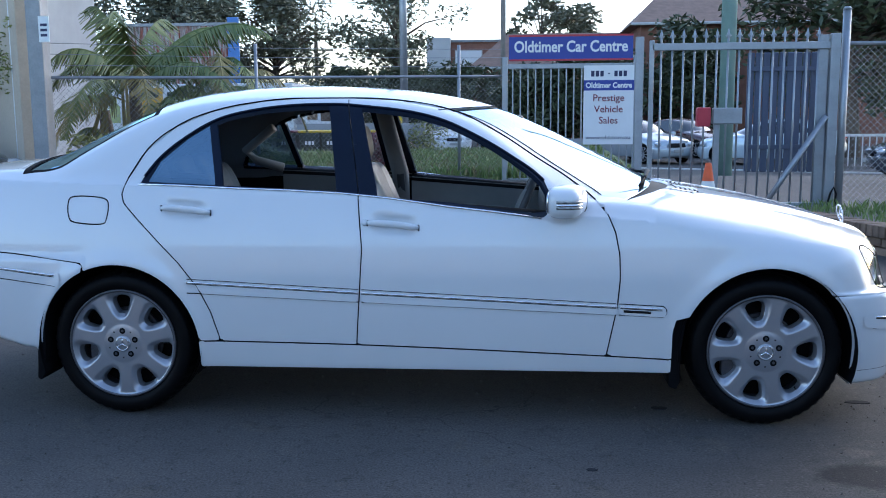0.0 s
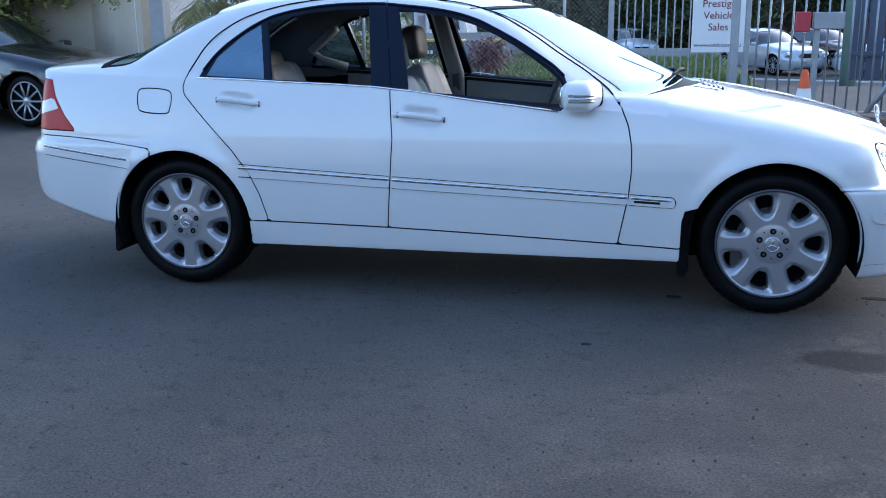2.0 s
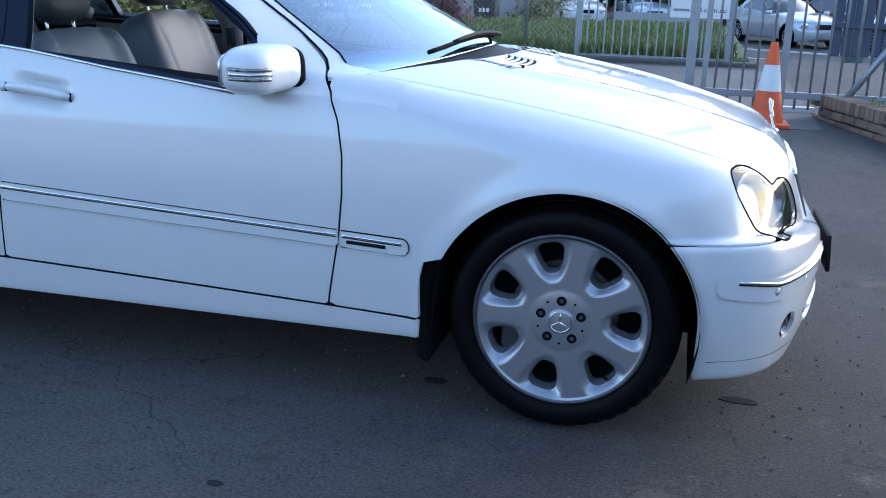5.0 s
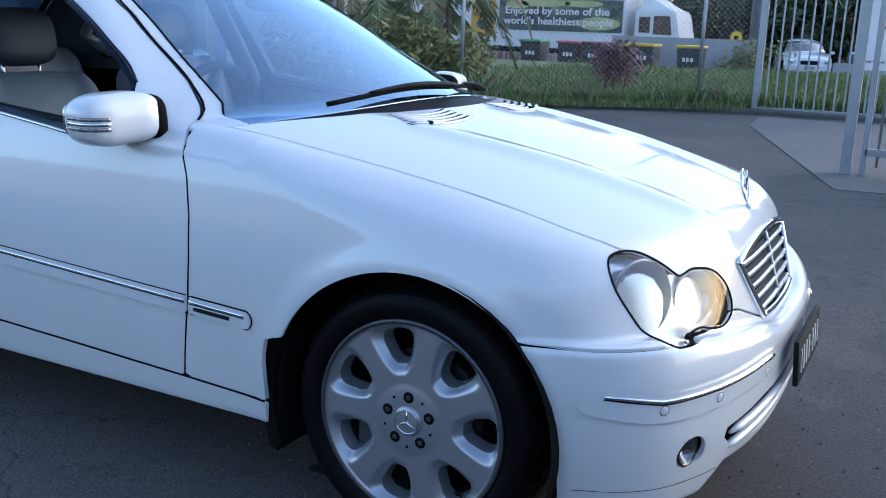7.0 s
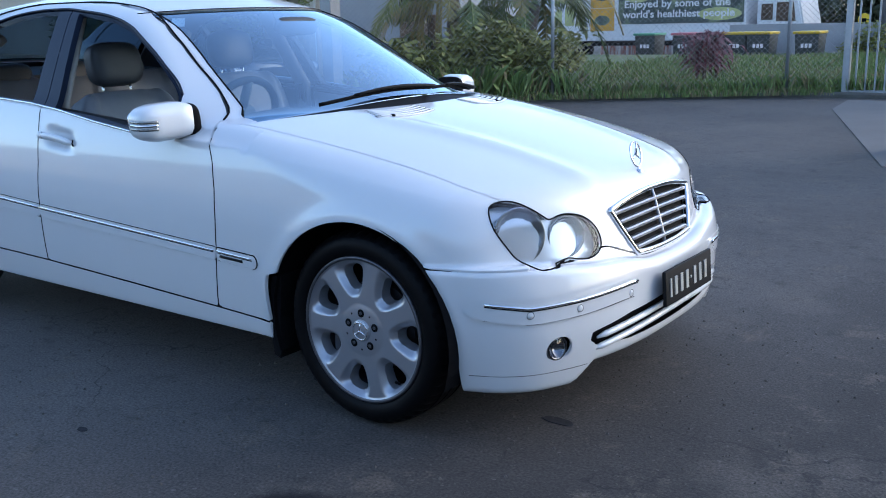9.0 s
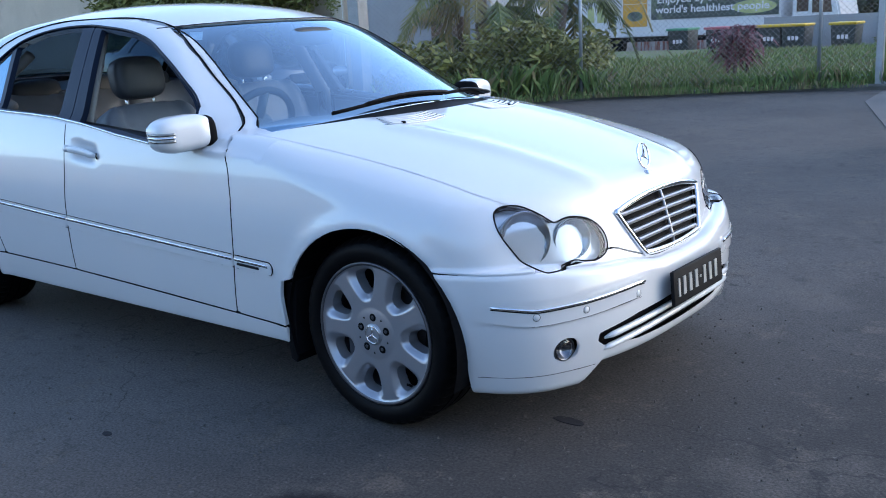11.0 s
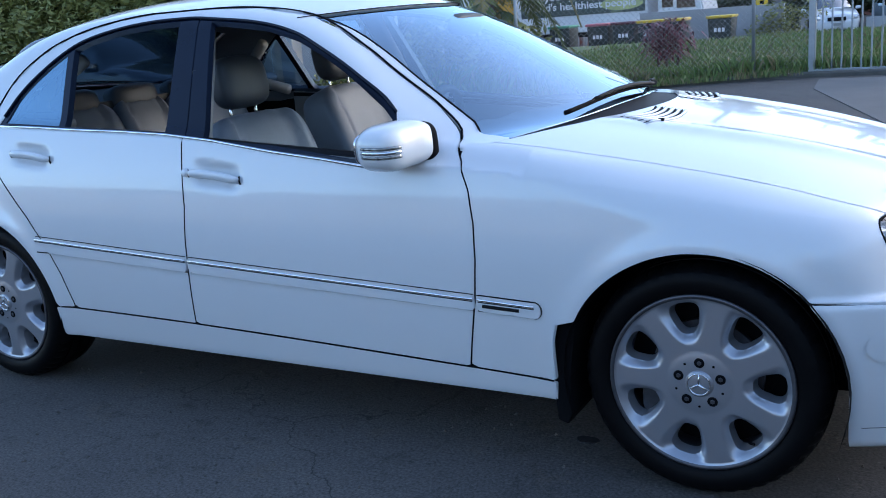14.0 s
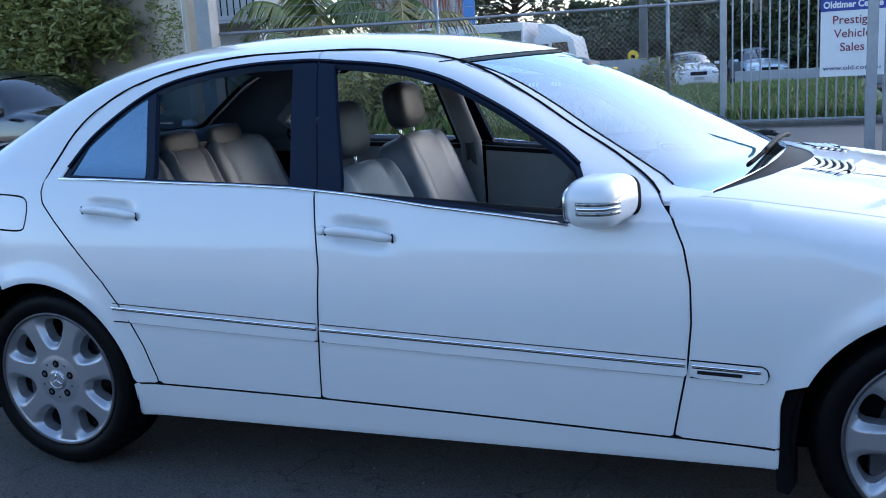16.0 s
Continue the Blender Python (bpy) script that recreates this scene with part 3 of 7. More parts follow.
for sgn, sd in (("right", right), ("left", left)):
    shaped("front_fender", np.minimum.reduce([shell_f, fender_zone, sd]), WHITE, sedan)
    for nm, reg, hole in (("front_door", in_f, hole_f), ("rear_door", in_r, np.maximum(hole_r, hole_q))):
        door = shaped(nm, np.minimum.reduce([reg - GAP, -in_dlo, sd, -np.where(PA > 0.4, sill, -1.0) - GAP, arch]), WHITE, sedan)
        shaped("window_frame", np.minimum.reduce([reg - GAP, in_dlo, -hole, sd]), GLOSS_BLACK, door, "gloss black window frame", out=-0.004, depth=0.025)
        if nm == "rear_door":
            shaped("quarter_glass", np.minimum.reduce([hole_q + 0.004, sd]), TINT, door, "tinted quarter glass", out=-0.008, depth=0.003)
    shaped("side_sill", np.minimum.reduce([sill - GAP, sd, arch, PA - 0.4, PZ - 0.226]), WHITE, sedan, out=0.004)
    shaped("tail_lamp", np.minimum.reduce([tail_in - GAP, sd]), RED_LENS, sedan, "red tail lamp with a clear band", out=0.001)
shaped("bonnet", np.minimum.reduce([bonnet - GAP, -lamp - GAP, -bump_f - GAP, -grille_in - 0.001]), WHITE, sedan)
shaped("boot_lid", np.minimum.reduce([boot - GAP, -rear_w - 0.001, -tail_in - GAP, -bump_r - GAP]), WHITE, sedan)
LOW_GRILLE = [(-0.50, 0.335), (-0.33, 0.362), (-0.15, 0.372), (0.15, 0.372), (0.33, 0.362), (0.50, 0.335), (0.505, 0.31), (0.47, 0.283), (0.3, 0.262), (0, 0.255), (-0.3, 0.262), (-0.47, 0.283), (-0.505, 0.31)]
low_in = np.where(PX > 1.8, inside_poly(PY, PZ, LOW_GRILLE), -1.0)
fog_in = np.where(PX > 1.7, 0.040 - np.hypot(PA - 0.61, (PZ - 0.305) * 1.05), -1.0)
shaped("front_bumper", np.minimum.reduce([bump_f - GAP, arch, -low_in, -fog_in, -lamp - GAP, -grille_in - 0.001, PZ - 0.165]), WHITE, sedan)
shaped("rear_bumper", np.minimum.reduce([bump_r - GAP, arch, -tail_in - GAP]), WHITE, sedan)
shaped("fuel_flap", flap - GAP - 0.001, WHITE, sedan, "round-cornered fuel flap")
shaped("windscreen", wind + 0.004, GLASS, sedan, "clear windscreen reflecting the sky", out=-0.006, depth=0.003)
shaped("rear_window", rear_w + 0.004, TINT, sedan, "tinted rear window glass", out=-0.006, depth=0.003)
shaped("rear_window_seal", np.minimum(rear_w + 0.002, 0.022 - rear_w), BLACK_GAP, sedan, out=0.0, depth=0.004)
holes = np.maximum.reduce([np.where(both > 0, in_dlo, -1.0), wind, rear_w, lamp, low_in, fog_in])
deep = np.minimum.reduce([-holes - 0.002, arch])
shaped("inner_panel", np.minimum(deep, 0.93 - PZ), BLACK_GAP, sedan, "dark inner panels in the gaps", out=-0.016, depth=0.0)
shaped("roof_lining", np.minimum(deep, PZ - 0.93), HEADLINER, sedan, "grey cloth roof lining", out=-0.018, depth=0.0)

# bands, strips and mouldings


def strip(name, pts, r, material, parent, label="", out=0.004, flat=0.6):
    bm = bmesh.new()
    q = [side_y(x, z, out) for x, z in pts]
    tube(bm, [p for p, _ in q], r, 8)
    return part(name, bm, material, parent, label, smooth=True)


def mirrored(ob):
    m = ob.copy()
    m.data = ob.data.copy()
    m.data.transform(Matrix.Diagonal((1, -1, 1, 1)))
    m.data.flip_normals()
    scene.collection.objects.link(m)
    m.parent = ob.parent
    return m


def line(p0, p1, n):
    return [(p0[0] + (p1[0] - p0[0]) * i / n, p0[1] + (p1[1] - p0[1]) * i / n) for i in range(n + 1)]


mirrored(strip("belt_strip", [(-1.265, 1.0), (-1.1, 0.995), (-0.82, 0.982), (-0.6, 0.974), (-0.4, 0.963), (-0.2, 0.944), (0.06, 0.911), (0.25, 0.89), (0.44, 0.865)], 0.005, CHROME, sedan, "thin chrome strip along the belt line", 0.003))
top_m = curve(PX, [(-1.1, 0.609), (-0.31, 0.568), (0.75, 0.518), (1.0, 0.506)])
bot_m = curve(PX, [(-1.1, 0.553), (-0.31, 0.5175), (0.75, 0.474), (1.0, 0.463)])
band = np.minimum(top_m - PZ, PZ - bot_m)
for sd in (right, left):
    for x0, x1, rnd in ((-1.09, -0.312, 1), (-0.306, 0.749, 0), (0.757, 0.948, 2)):
        f = np.minimum.reduce([band, PX - x0, x1 - PX, sd])
        if rnd == 2:
            f = np.minimum(f, 0.026 - np.where(PX > x1 - 0.026, np.hypot(PX - (x1 - 0.026), PZ - (top_m + bot_m) / 2), 0))
        if rnd == 1:
            f = np.minimum(f, in_r - 0.003)
        shaped("side_moulding", f, WHITE, sedan, out=0.007, depth=0.009)
    rt = curve(PX, [(-2.4, 0.69), (-2.15, 0.682), (-1.6, 0.627), (-1.4, 0.60)])
    f = np.minimum.reduce([rt - PZ, PZ - rt + 0.056, -1.60 - PX, PA - 0.3, sd])
    shaped("bumper_moulding", f, WHITE, sedan, out=0.006, depth=0.008)
    ft = curve(PA, [(0.2, 0.470), (0.35, 0.474), (0.55, 0.462), (0.70, 0.458), (0.80, 0.480)])
    f = np.minimum.reduce([ft - PZ, PZ - ft + 0.062, PX - 1.742, PA - 0.285, sd])
    mid = ft - 0.031
    for cx, lim in ((0.316, 0.316),):
        f = np.minimum(f, np.where(PA < lim, 0.031 - np.hypot(PA - cx, PZ - mid), 1))
    f = np.minimum(f, np.where(PX < 1.773, 0.031 - np.hypot(PX - 1.773, PZ - mid), 1))
    shaped("bumper_moulding", f, WHITE, sedan, out=0.006, depth=0.008)

# chrome lines, with a dark joint under each
def band_z(x, hi):
    return float(np.interp(x, [-1.1, -0.31, 0.75, 1.0], [0.609, 0.568, 0.518, 0.506] if hi else [0.553, 0.5175, 0.474, 0.463]))


for x0, x1 in ((-1.045, -0.316), (-0.302, 0.745), (0.762, 0.93)):
    xs = np.linspace(x0, x1, 16)
    mirrored(strip("chrome_insert", [(x, band_z(x, True) - 0.010) for x in xs], 0.0042, CHROME, sedan, "thin chrome insert", 0.007))
    mirrored(strip("joint_line", [(x, band_z(x, True) - 0.0165) for x in xs], 0.0015, BLACK_GAP, sedan, "dark joint under the chrome", 0.0068))
    mirrored(strip("joint_line", [(x, band_z(x, True) + 0.002) for x in xs], 0.0015, BLACK_GAP, sedan, "dark joint above the moulding", 0.001))
    mirrored(strip("joint_line", [(x, band_z(x, False) - 0.001) for x in xs], 0.0021, BLACK_GAP, sedan, "dark joint below the moulding", 0.001))
pill = [(x, band_z(x, True) + 0.001) for x in np.linspace(0.757, 0.925, 12)]
pill += [(0.925 + 0.024 * math.cos(t), (band_z(0.925, True) + band_z(0.925, False)) / 2 + 0.0245 * math.sin(t)) for t in np.linspace(1.3, -1.3, 9)]
pill += [(x, band_z(x, False) - 0.001) for x in np.linspace(0.925, 0.757, 12)]
mirrored(strip("pill_outline", pill, 0.0018, BLACK_GAP, sedan, "thin dark outline of the moulding's end", 0.0015))
mirrored(strip("repeater_bar", [(x, band_z(x, False) + 0.017) for x in np.linspace(0.775, 0.885, 8)], 0.0055, BLACK_TRIM, sedan, "dark repeater bar", 0.006))
xs = np.linspace(-2.12, -1.625, 14)
for dz, rr_, m_, o in ((-0.010, 0.0042, CHROME, 0.006), (-0.017, 0.0016, BLACK_GAP, 0.006), (-0.057, 0.0015, BLACK_GAP, 0.001)):
    mirrored(strip("bumper_line", [(x, 0.682 + (x + 2.15) * -0.1 + dz) for x in xs], rr_, m_, sedan, "thin line along the rear bumper", o))
for dz, rr_, m_, o, a0 in ((-0.014, 0.0048, CHROME, 0.007, 0.31), (-0.021, 0.0017, BLACK_GAP, 0.0068, 0.31), (-0.0635, 0.0017, BLACK_GAP, 0.002, 0.32)):
    bm = bmesh.new()
    pts = [nose_x(-a, float(np.interp(a, [0.2, 0.35, 0.55, 0.70, 0.80], [0.470, 0.474, 0.462, 0.458, 0.480])) + dz, o)[0] for a in np.linspace(a0, 0.778, 26)]
    tube(bm, pts, rr_, 8)
    mirrored(part("bumper_line", bm, m_, sedan, "thin line along the front bumper", smooth=True))

mirrored(strip("joint_line", [(x, float(np.interp(x, [-1.2, -0.33, 0.71, 1.1], [0.342, 0.33, 0.294, 0.276]))) for x in np.linspace(-0.985, 0.965, 34)], 0.0034, BLACK_GAP, sedan, "dark joint above the sill", -0.001))
# black line drawn for the shade of the soft crease over the lip
bm = bmesh.new()
tube(bm, [nose_x(-a, 0.232, 0.0)[0] for a in np.linspace(0.50, 0.775, 16)], 0.0009, 6)
mirrored(part("joint_line", bm, BLACK_GAP, sedan, "thin dark line for the shaded crease above the bumper lip", smooth=True))

# black edges: headlamps, windscreen
def lamp_edge(u, z, out):
    x = last_inside(lambda t: body(t, np.maximum(u + 0.6 * t, 0.0), z + 0 * t), 1.5, 2.2)
    p, n = placed((x, u + 0.6 * x, z), out)
    return Vector((p.x, -p.y, p.z))


bm = bmesh.new()
tube(bm, [lamp_edge(u, z, 0.0) for u, z in LAMP], 0.0024, 6, closed=True)
mirrored(part("headlamp_seal", bm, BLACK_GAP, sedan, "black seal round the headlamp", smooth=True))
bm = bmesh.new()
pts = []
for z in np.linspace(0.945, 1.30, 16):
    a = float(screen_a(z))
    x = last_inside(lambda t: body(t, a + 0 * t, z + 0 * t), -0.2, 1.2)
    p, n = placed((x, a, z), 0.001)
    pts.append(Vector((p.x, -p.y, p.z)))
tube(bm, pts, 0.0032, 8, flat=((0.45, -0.6, 0.65), 0.4))
mirrored(part("windscreen_seal", bm, BLACK_GAP, sedan, "black windscreen edge", smooth=True))
bm = bmesh.new()
tube(bm, [top_z(0.235 - 0.85 * a * a, a, 0.001)[0] for a in np.linspace(-0.53, 0.53, 25)], 0.0045, 8, flat=((0, 0, 1), 0.3))
part("header_seal", bm, BLACK_GAP, sedan, "black seal at the roof's edge", smooth=True)

# black joint over the doors and the seal round the side windows
door_line = DOOR_TOP[1:] + DOOR_TOP_F[1:9]
xs = np.linspace(-1.32, 0.665, 90)
mirrored(strip("door_joint", [(x, float(curve(np.array([x]), [p for i, p in enumerate(door_line) if i == 0 or p[0] > door_line[i - 1][0]])[0])) for x in xs], 0.0032, BLACK_GAP, sedan, "black joint over the doors", 0.0005))
upper = [p for p in DLO if p[1] > 1.0 and p[0] > -1.262] + [(-1.255, 1.03)]
upper = sorted(set(upper))
xs = np.linspace(-1.25, 0.452, 80)
mirrored(strip("window_seal", [(x, float(curve(np.array([x]), upper)[0]) - 0.002) for x in xs], 0.0052, GLOSS_BLACK, sedan, "black seal over the side windows", 0.0))

# dark lines in the joints of the doors and the fuel flap
def dense(pts, step=0.02):
    out = []
    for (x0, z0), (x1, z1) in zip(pts, pts[1:]):
        k = max(1, int(math.hypot(x1 - x0, z1 - z0) / step))
        out += [(x0 + (x1 - x0) * i / k, z0 + (z1 - z0) * i / k) for i in range(k)]
    return out + [pts[-1]]


for seam in (DOOR_TOP_F[8:], B_LINE, R_LINE + [(-1.335, 0.96), (-1.32, 1.028)]):
    mirrored(strip("door_joint", dense(seam), 0.0021, BLACK_GAP, sedan, "dark joint at the door's edge", -0.0004))
bm = bmesh.new()
tube(bm, [side_y(x, z, -0.0004)[0] for x, z in FLAP], 0.0019, 6, closed=True)
part("flap_joint", bm, BLACK_GAP, sedan, "dark joint round the fuel flap", smooth=True)

# parking sensors
for a, z in ((0.697, 0.424), (0.553, 0.422), (0.34, 0.425)):
    for s in (-1, 1):
        p, n = nose_x(s * a, z, 0.0065)
        bm = bmesh.new()
        q = Vector(n).to_track_quat("Z", "Y").to_matrix().to_4x4()
        lathe(bm, [(0.0, 0.0012), (0.0095, 0.0012), (0.0102, 0.0004), (0.0106, -0.002), (0.0116, -0.002), (0.0122, 0.0008), (0.0135, 0.0)], 18, Matrix.Translation(p) @ q)
        sensor = part("parking_sensor", bm, WHITE, sedan, smooth=True)
        bm = bmesh.new()
        tube(bm, [Matrix.Translation(p) @ q @ Vector((0.0111 * math.cos(t), 0.0111 * math.sin(t), -0.0005)) for t in np.linspace(0, 6.2832, 21)[:-1]], 0.0009, 5, closed=True)
        part("sensor_ring", bm, BLACK_GAP, sensor, "dark ring of the sensor", smooth=True)

# headlamps: reflectors, bulbs and the clear lens
for s, sd in ((-1, right), (1, left)):
    unit = shaped("headlamp", np.minimum(lamp + 0.006, sd), LAMP_GREY, sedan, "twin-oval headlamp under a clear lens", out=-0.036, depth=0.0)
    shaped("lens", np.minimum(lamp - 0.003, sd), LENS, unit, "clear lens", out=0.0, depth=0.004).visible_shadow = False
    for a, z, r in ((0.630, 0.634, 0.084), (0.478, 0.616, 0.061)):
        p, n = nose_x(s * a, z, -0.014)
        d = Vector((0.86, s * 0.50, 0.10)).normalized()
        q = d.to_track_quat("Z", "Y").to_matrix().to_4x4()
        # fluted bowl: shallow upright facets catch the light in strips
        bm = bmesh.new()
        ring0 = None
        for f, dep in ((0.16, -0.040), (0.35, -0.037), (0.6, -0.028), (0.85, -0.014), (1.0, -0.003), (1.05, -0.006)):
            ring1 = []
            for j in range(56):
                t = 2 * math.pi * j / 56
                flute = 0.0022 * math.cos(f * r * math.cos(t) * 2 * math.pi / 0.016)
                ring1.append(bm.verts.new(Matrix.Translation(p - n * 0.008) @ q @ Vector((f * r * math.cos(t), f * r * math.sin(t), dep + flute * (f < 1)))))
            if ring0:
                for j in range(56):
                    bm.faces.new((ring0[j], ring0[(j + 1) % 56], ring1[(j + 1) % 56], ring1[j]))
            ring0 = ring1
        part("reflector", bm, REFLECTOR, unit, "silver lamp reflector", smooth=True)
        bm = bmesh.new()
        lathe(bm, [(0.0, 0.0), (0.007, -0.001), (0.010, -0.008), (0.0105, -0.03), (0.0, -0.034)], 16, Matrix.Translation(p - n * 0.024) @ q)
        part("bulb", bm, REFLECTOR, unit, "silver bulb cap", smooth=True)
    # tail lamp's clear band
    shaped("clear_band", np.minimum.reduce([tail_in - 0.012, sd, 0.03 - np.abs(PZ - 0.862 - 0.25 * (PX + 2.1))]), CLEAR_LENS, sedan, "clear reversing-lamp band", out=0.003, depth=0.003)
    # fog lamps
    p, n = nose_x(s * 0.61, 0.305, 0.0)
    q = Vector((0.93, s * 0.34, 0.0)).normalized().to_track_quat("Z", "Y").to_matrix().to_4x4()
    bm = bmesh.new()
    lathe(bm, [(0.0, -0.03), (0.018, -0.026), (0.030, -0.012), (0.034, -0.008), (0.038, -0.010), (0.040, -0.04)], 28, Matrix.Translation(p) @ q)
    fog = part("fog_lamp", bm, FOG_BOWL, sedan, "small round fog lamp", smooth=True)
    bm = bmesh.new()
    lathe(bm, [(0.0, -0.004), (0.02, -0.006), (0.034, -0.012)], 28, Matrix.Translation(p) @ q)
    part("lens", bm, LENS, fog, smooth=True)

# grille: chrome frame, slats on a dark core
core = bmesh.new()
rows = []
for i in range(9):
    z = 0.511 + (0.690 - 0.511) * i / 8
    row = []
    for j in range(21):
        a = (-1 + 2 * j / 20) * (0.183 + (z - 0.50) * 0.60)
        row.append(core.verts.new(nose_x(a, z, -0.013)[0]))
    rows.append(row)
for r0, r1 in zip(rows, rows[1:]):
    for j in range(20):
        core.faces.new((r0[j], r0[j + 1], r1[j + 1], r1[j]))
grille = part("grille", core, BLACK_GAP, sedan, "radiator grille with chrome frame and slats")
bm = bmesh.new()
tube(bm, [nose_x(a, z, 0.002)[0] for a, z in rounded(GRILLE, 4)], 0.0095, 10, closed=True)
part("grille_frame", bm, CHROME, grille, "chrome grille frame", smooth=True)
for i in range(5):
    z = 0.537 + 0.0305 * i
    w = 0.178 + (z - 0.51) * 0.66
    bm = bmesh.new()
    prof = [(-0.012, 0.006), (0.004, 0.0075), (0.009, 0.004), (0.009, -0.003), (0.002, -0.007), (-0.012, -0.006)]
    ring = []
    for j in range(25):
        a = -w + 2 * w * j / 24
        zz = z - 0.008 * (abs(a) / 0.3) ** 2
        p = nose_x(a, zz, -0.004)[0]
        ring.append([bm.verts.new(p + Vector((u, 0, v))) for u, v in prof])
    for r0, r1 in zip(ring, ring[1:]):
        for k in range(6):
            bm.faces.new((r0[k], r0[(k + 1) % 6], r1[(k + 1) % 6], r1[k]))
    bm.faces.new(ring[0])
    bm.faces.new(ring[-1])
    part("grille_slat", bm, ALLOY, grille, "silver grille slat", auto=35)
bm = bmesh.new()
tube(bm, [nose_x(0.0, z, 0.0)[0] for z in np.linspace(0.513, 0.69, 8)], 0.006, 8)
part("centre_bar", bm, ALLOY, grille, smooth=True)
# lower grille: two white blades in a dark opening
bm = bmesh.new()
rows = []
for i in range(6):
    z = 0.25 + 0.13 * i / 5
    rows.append([bm.verts.new(nose_x(-0.52 + 1.04 * j / 24, z, -0.03)[0]) for j in range(25)])
for r0, r1 in zip(rows, rows[1:]):
    for j in range(24):
        bm.faces.new((r0[j], r0[j + 1], r1[j + 1], r1[j]))
intake = part("lower_intake", bm, BLACK_GAP, sedan, "dark lower air intake with white blades")
for zc, w in ((0.338, 0.475), (0.302, 0.485)):
    bm = bmesh.new()
    tube(bm, [nose_x(a, zc - 0.030 * (abs(a) / 0.5) ** 2.2, -0.005)[0] for a in np.linspace(-w, w, 29)], [0.004] + [0.0105] * 27 + [0.004], 10, flat=((0, 0, 1), 0.95))
    part("blade", bm, WHITE, intake, "white intake blade", smooth=True)

# bonnet star and its base
p, n = nose_x(0.0, 0.752, 0.0)
base = Vector((1.905, 0, top_z(1.905, 0.0)[0].z - 0.002))
bm = bmesh.new()
lathe(bm, [(0.0, 0.010), (0.006, 0.010), (0.012, 0.004), (0.015, 0.0)], 16, Matrix.Translation(base))
tube(bm, [base, base + Vector((-0.004, 0, 0.018))], 0.004, 8)
c = base + Vector((-0.014, 0, 0.058))
tube(bm, [c + Vector((-0.01 * math.sin(t) * 1, 0.039 * math.cos(t), 0.041 * math.sin(t))) for t in np.linspace(0, 2 * math.pi, 33)[:-1]], 0.0035, 8, closed=True)
for t in (90, 210, 330):
    tube(bm, [c, c + Vector((0, 0.038 * math.cos(radians(t)), 0.04 * math.sin(radians(t))))], [0.0055, 0.0018], 6)
part("bonnet_ornament", bm, CHROME, sedan, "chrome ring ornament on the bonnet", smooth=True)

# number plate: black with pale bars
PLATE_WHITE = mat("plate_white", (0.34, 0.34, 0.32), 0.6, var=0.08)
PLATE_BLACK = mat("plate_black", (0.010, 0.010, 0.011), 0.65, spec=0.15, var=0.2)
pc = nose_x(0.0, 0.405, 0.036)[0]
pm = Matrix.Translation(pc) @ pose(0, 0, 0, 0, -4, 0) @ pose(0, 0, 0, 0, 0, 90)
bm = bmesh.new()
box(bm, (0, 0.006, 0), (0.385, 0.014, 0.115), bevel=0.004)
vs = list(bm.verts)
bmesh.ops.transform(bm, matrix=pm, verts=vs)
number_plate = part("number_plate", bm, PLATE_BLACK, sedan, "black number plate with pale bars", auto=30)
for px, pw, ph in ((-0.158, 0.012, 0.06), (-0.118, 0.020, 0.060), (-0.072, 0.020, 0.060), (-0.026, 0.020, 0.060), (0.006, 0.010, 0.008), (0.040, 0.020, 0.060), (0.086, 0.020, 0.060), (0.132, 0.020, 0.060)):
    bm = bmesh.new()
    box(bm, (px, -0.0025, 0), (pw, 0.003, ph))
    bmesh.ops.transform(bm, matrix=pm, verts=list(bm.verts))
    part("plate_bar", bm, PLATE_WHITE, number_plate, "pale bar of the plate")

# bonnet vents: five bowed slots with thin white louvres between them
for side in (-1, 1):
    for i in range(5):
        x = 1.050 + 0.021 * i
        slot, fin = [], []
        for j in range(13):
            u = j / 12
            a = side * (0.13 + (0.24 + 0.012 * i) * u)
            xx = x + 0.026 * math.sin(math.pi * min(1, u * 0.9 + 0.1)) - 0.030 * u * u
            slot.append(top_z(xx, a, 0.0008)[0])
            fin.append(top_z(xx + 0.0105, a, 0.0018)[0])
        bm = bmesh.new()
        tube(bm, fin, [0.002] + [0.0062] * 11 + [0.002], 8, flat=((0, 0, 1), 0.6))
        louvre = part("bonnet_louvre", bm, WHITE, sedan, "white bonnet louvre with a dark slot", smooth=True)
        bm = bmesh.new()
        tube(bm, slot, [0.001] + [0.0042] * 11 + [0.001], 8, flat=((0, 0, 1), 0.35))
        part("slot", bm, BLACK_GAP, louvre, "dark vent slot", smooth=True)
for a in (-0.36, 0.30):
    bm = bmesh.new()
    pad(bm, top_z(1.14, a, 0.003)[0], (0.022, 0.014, 0.010), None, 0.7, 8)
    part("washer_jet", bm, BLACK_TRIM, sedan, "small black washer jet", smooth=True)

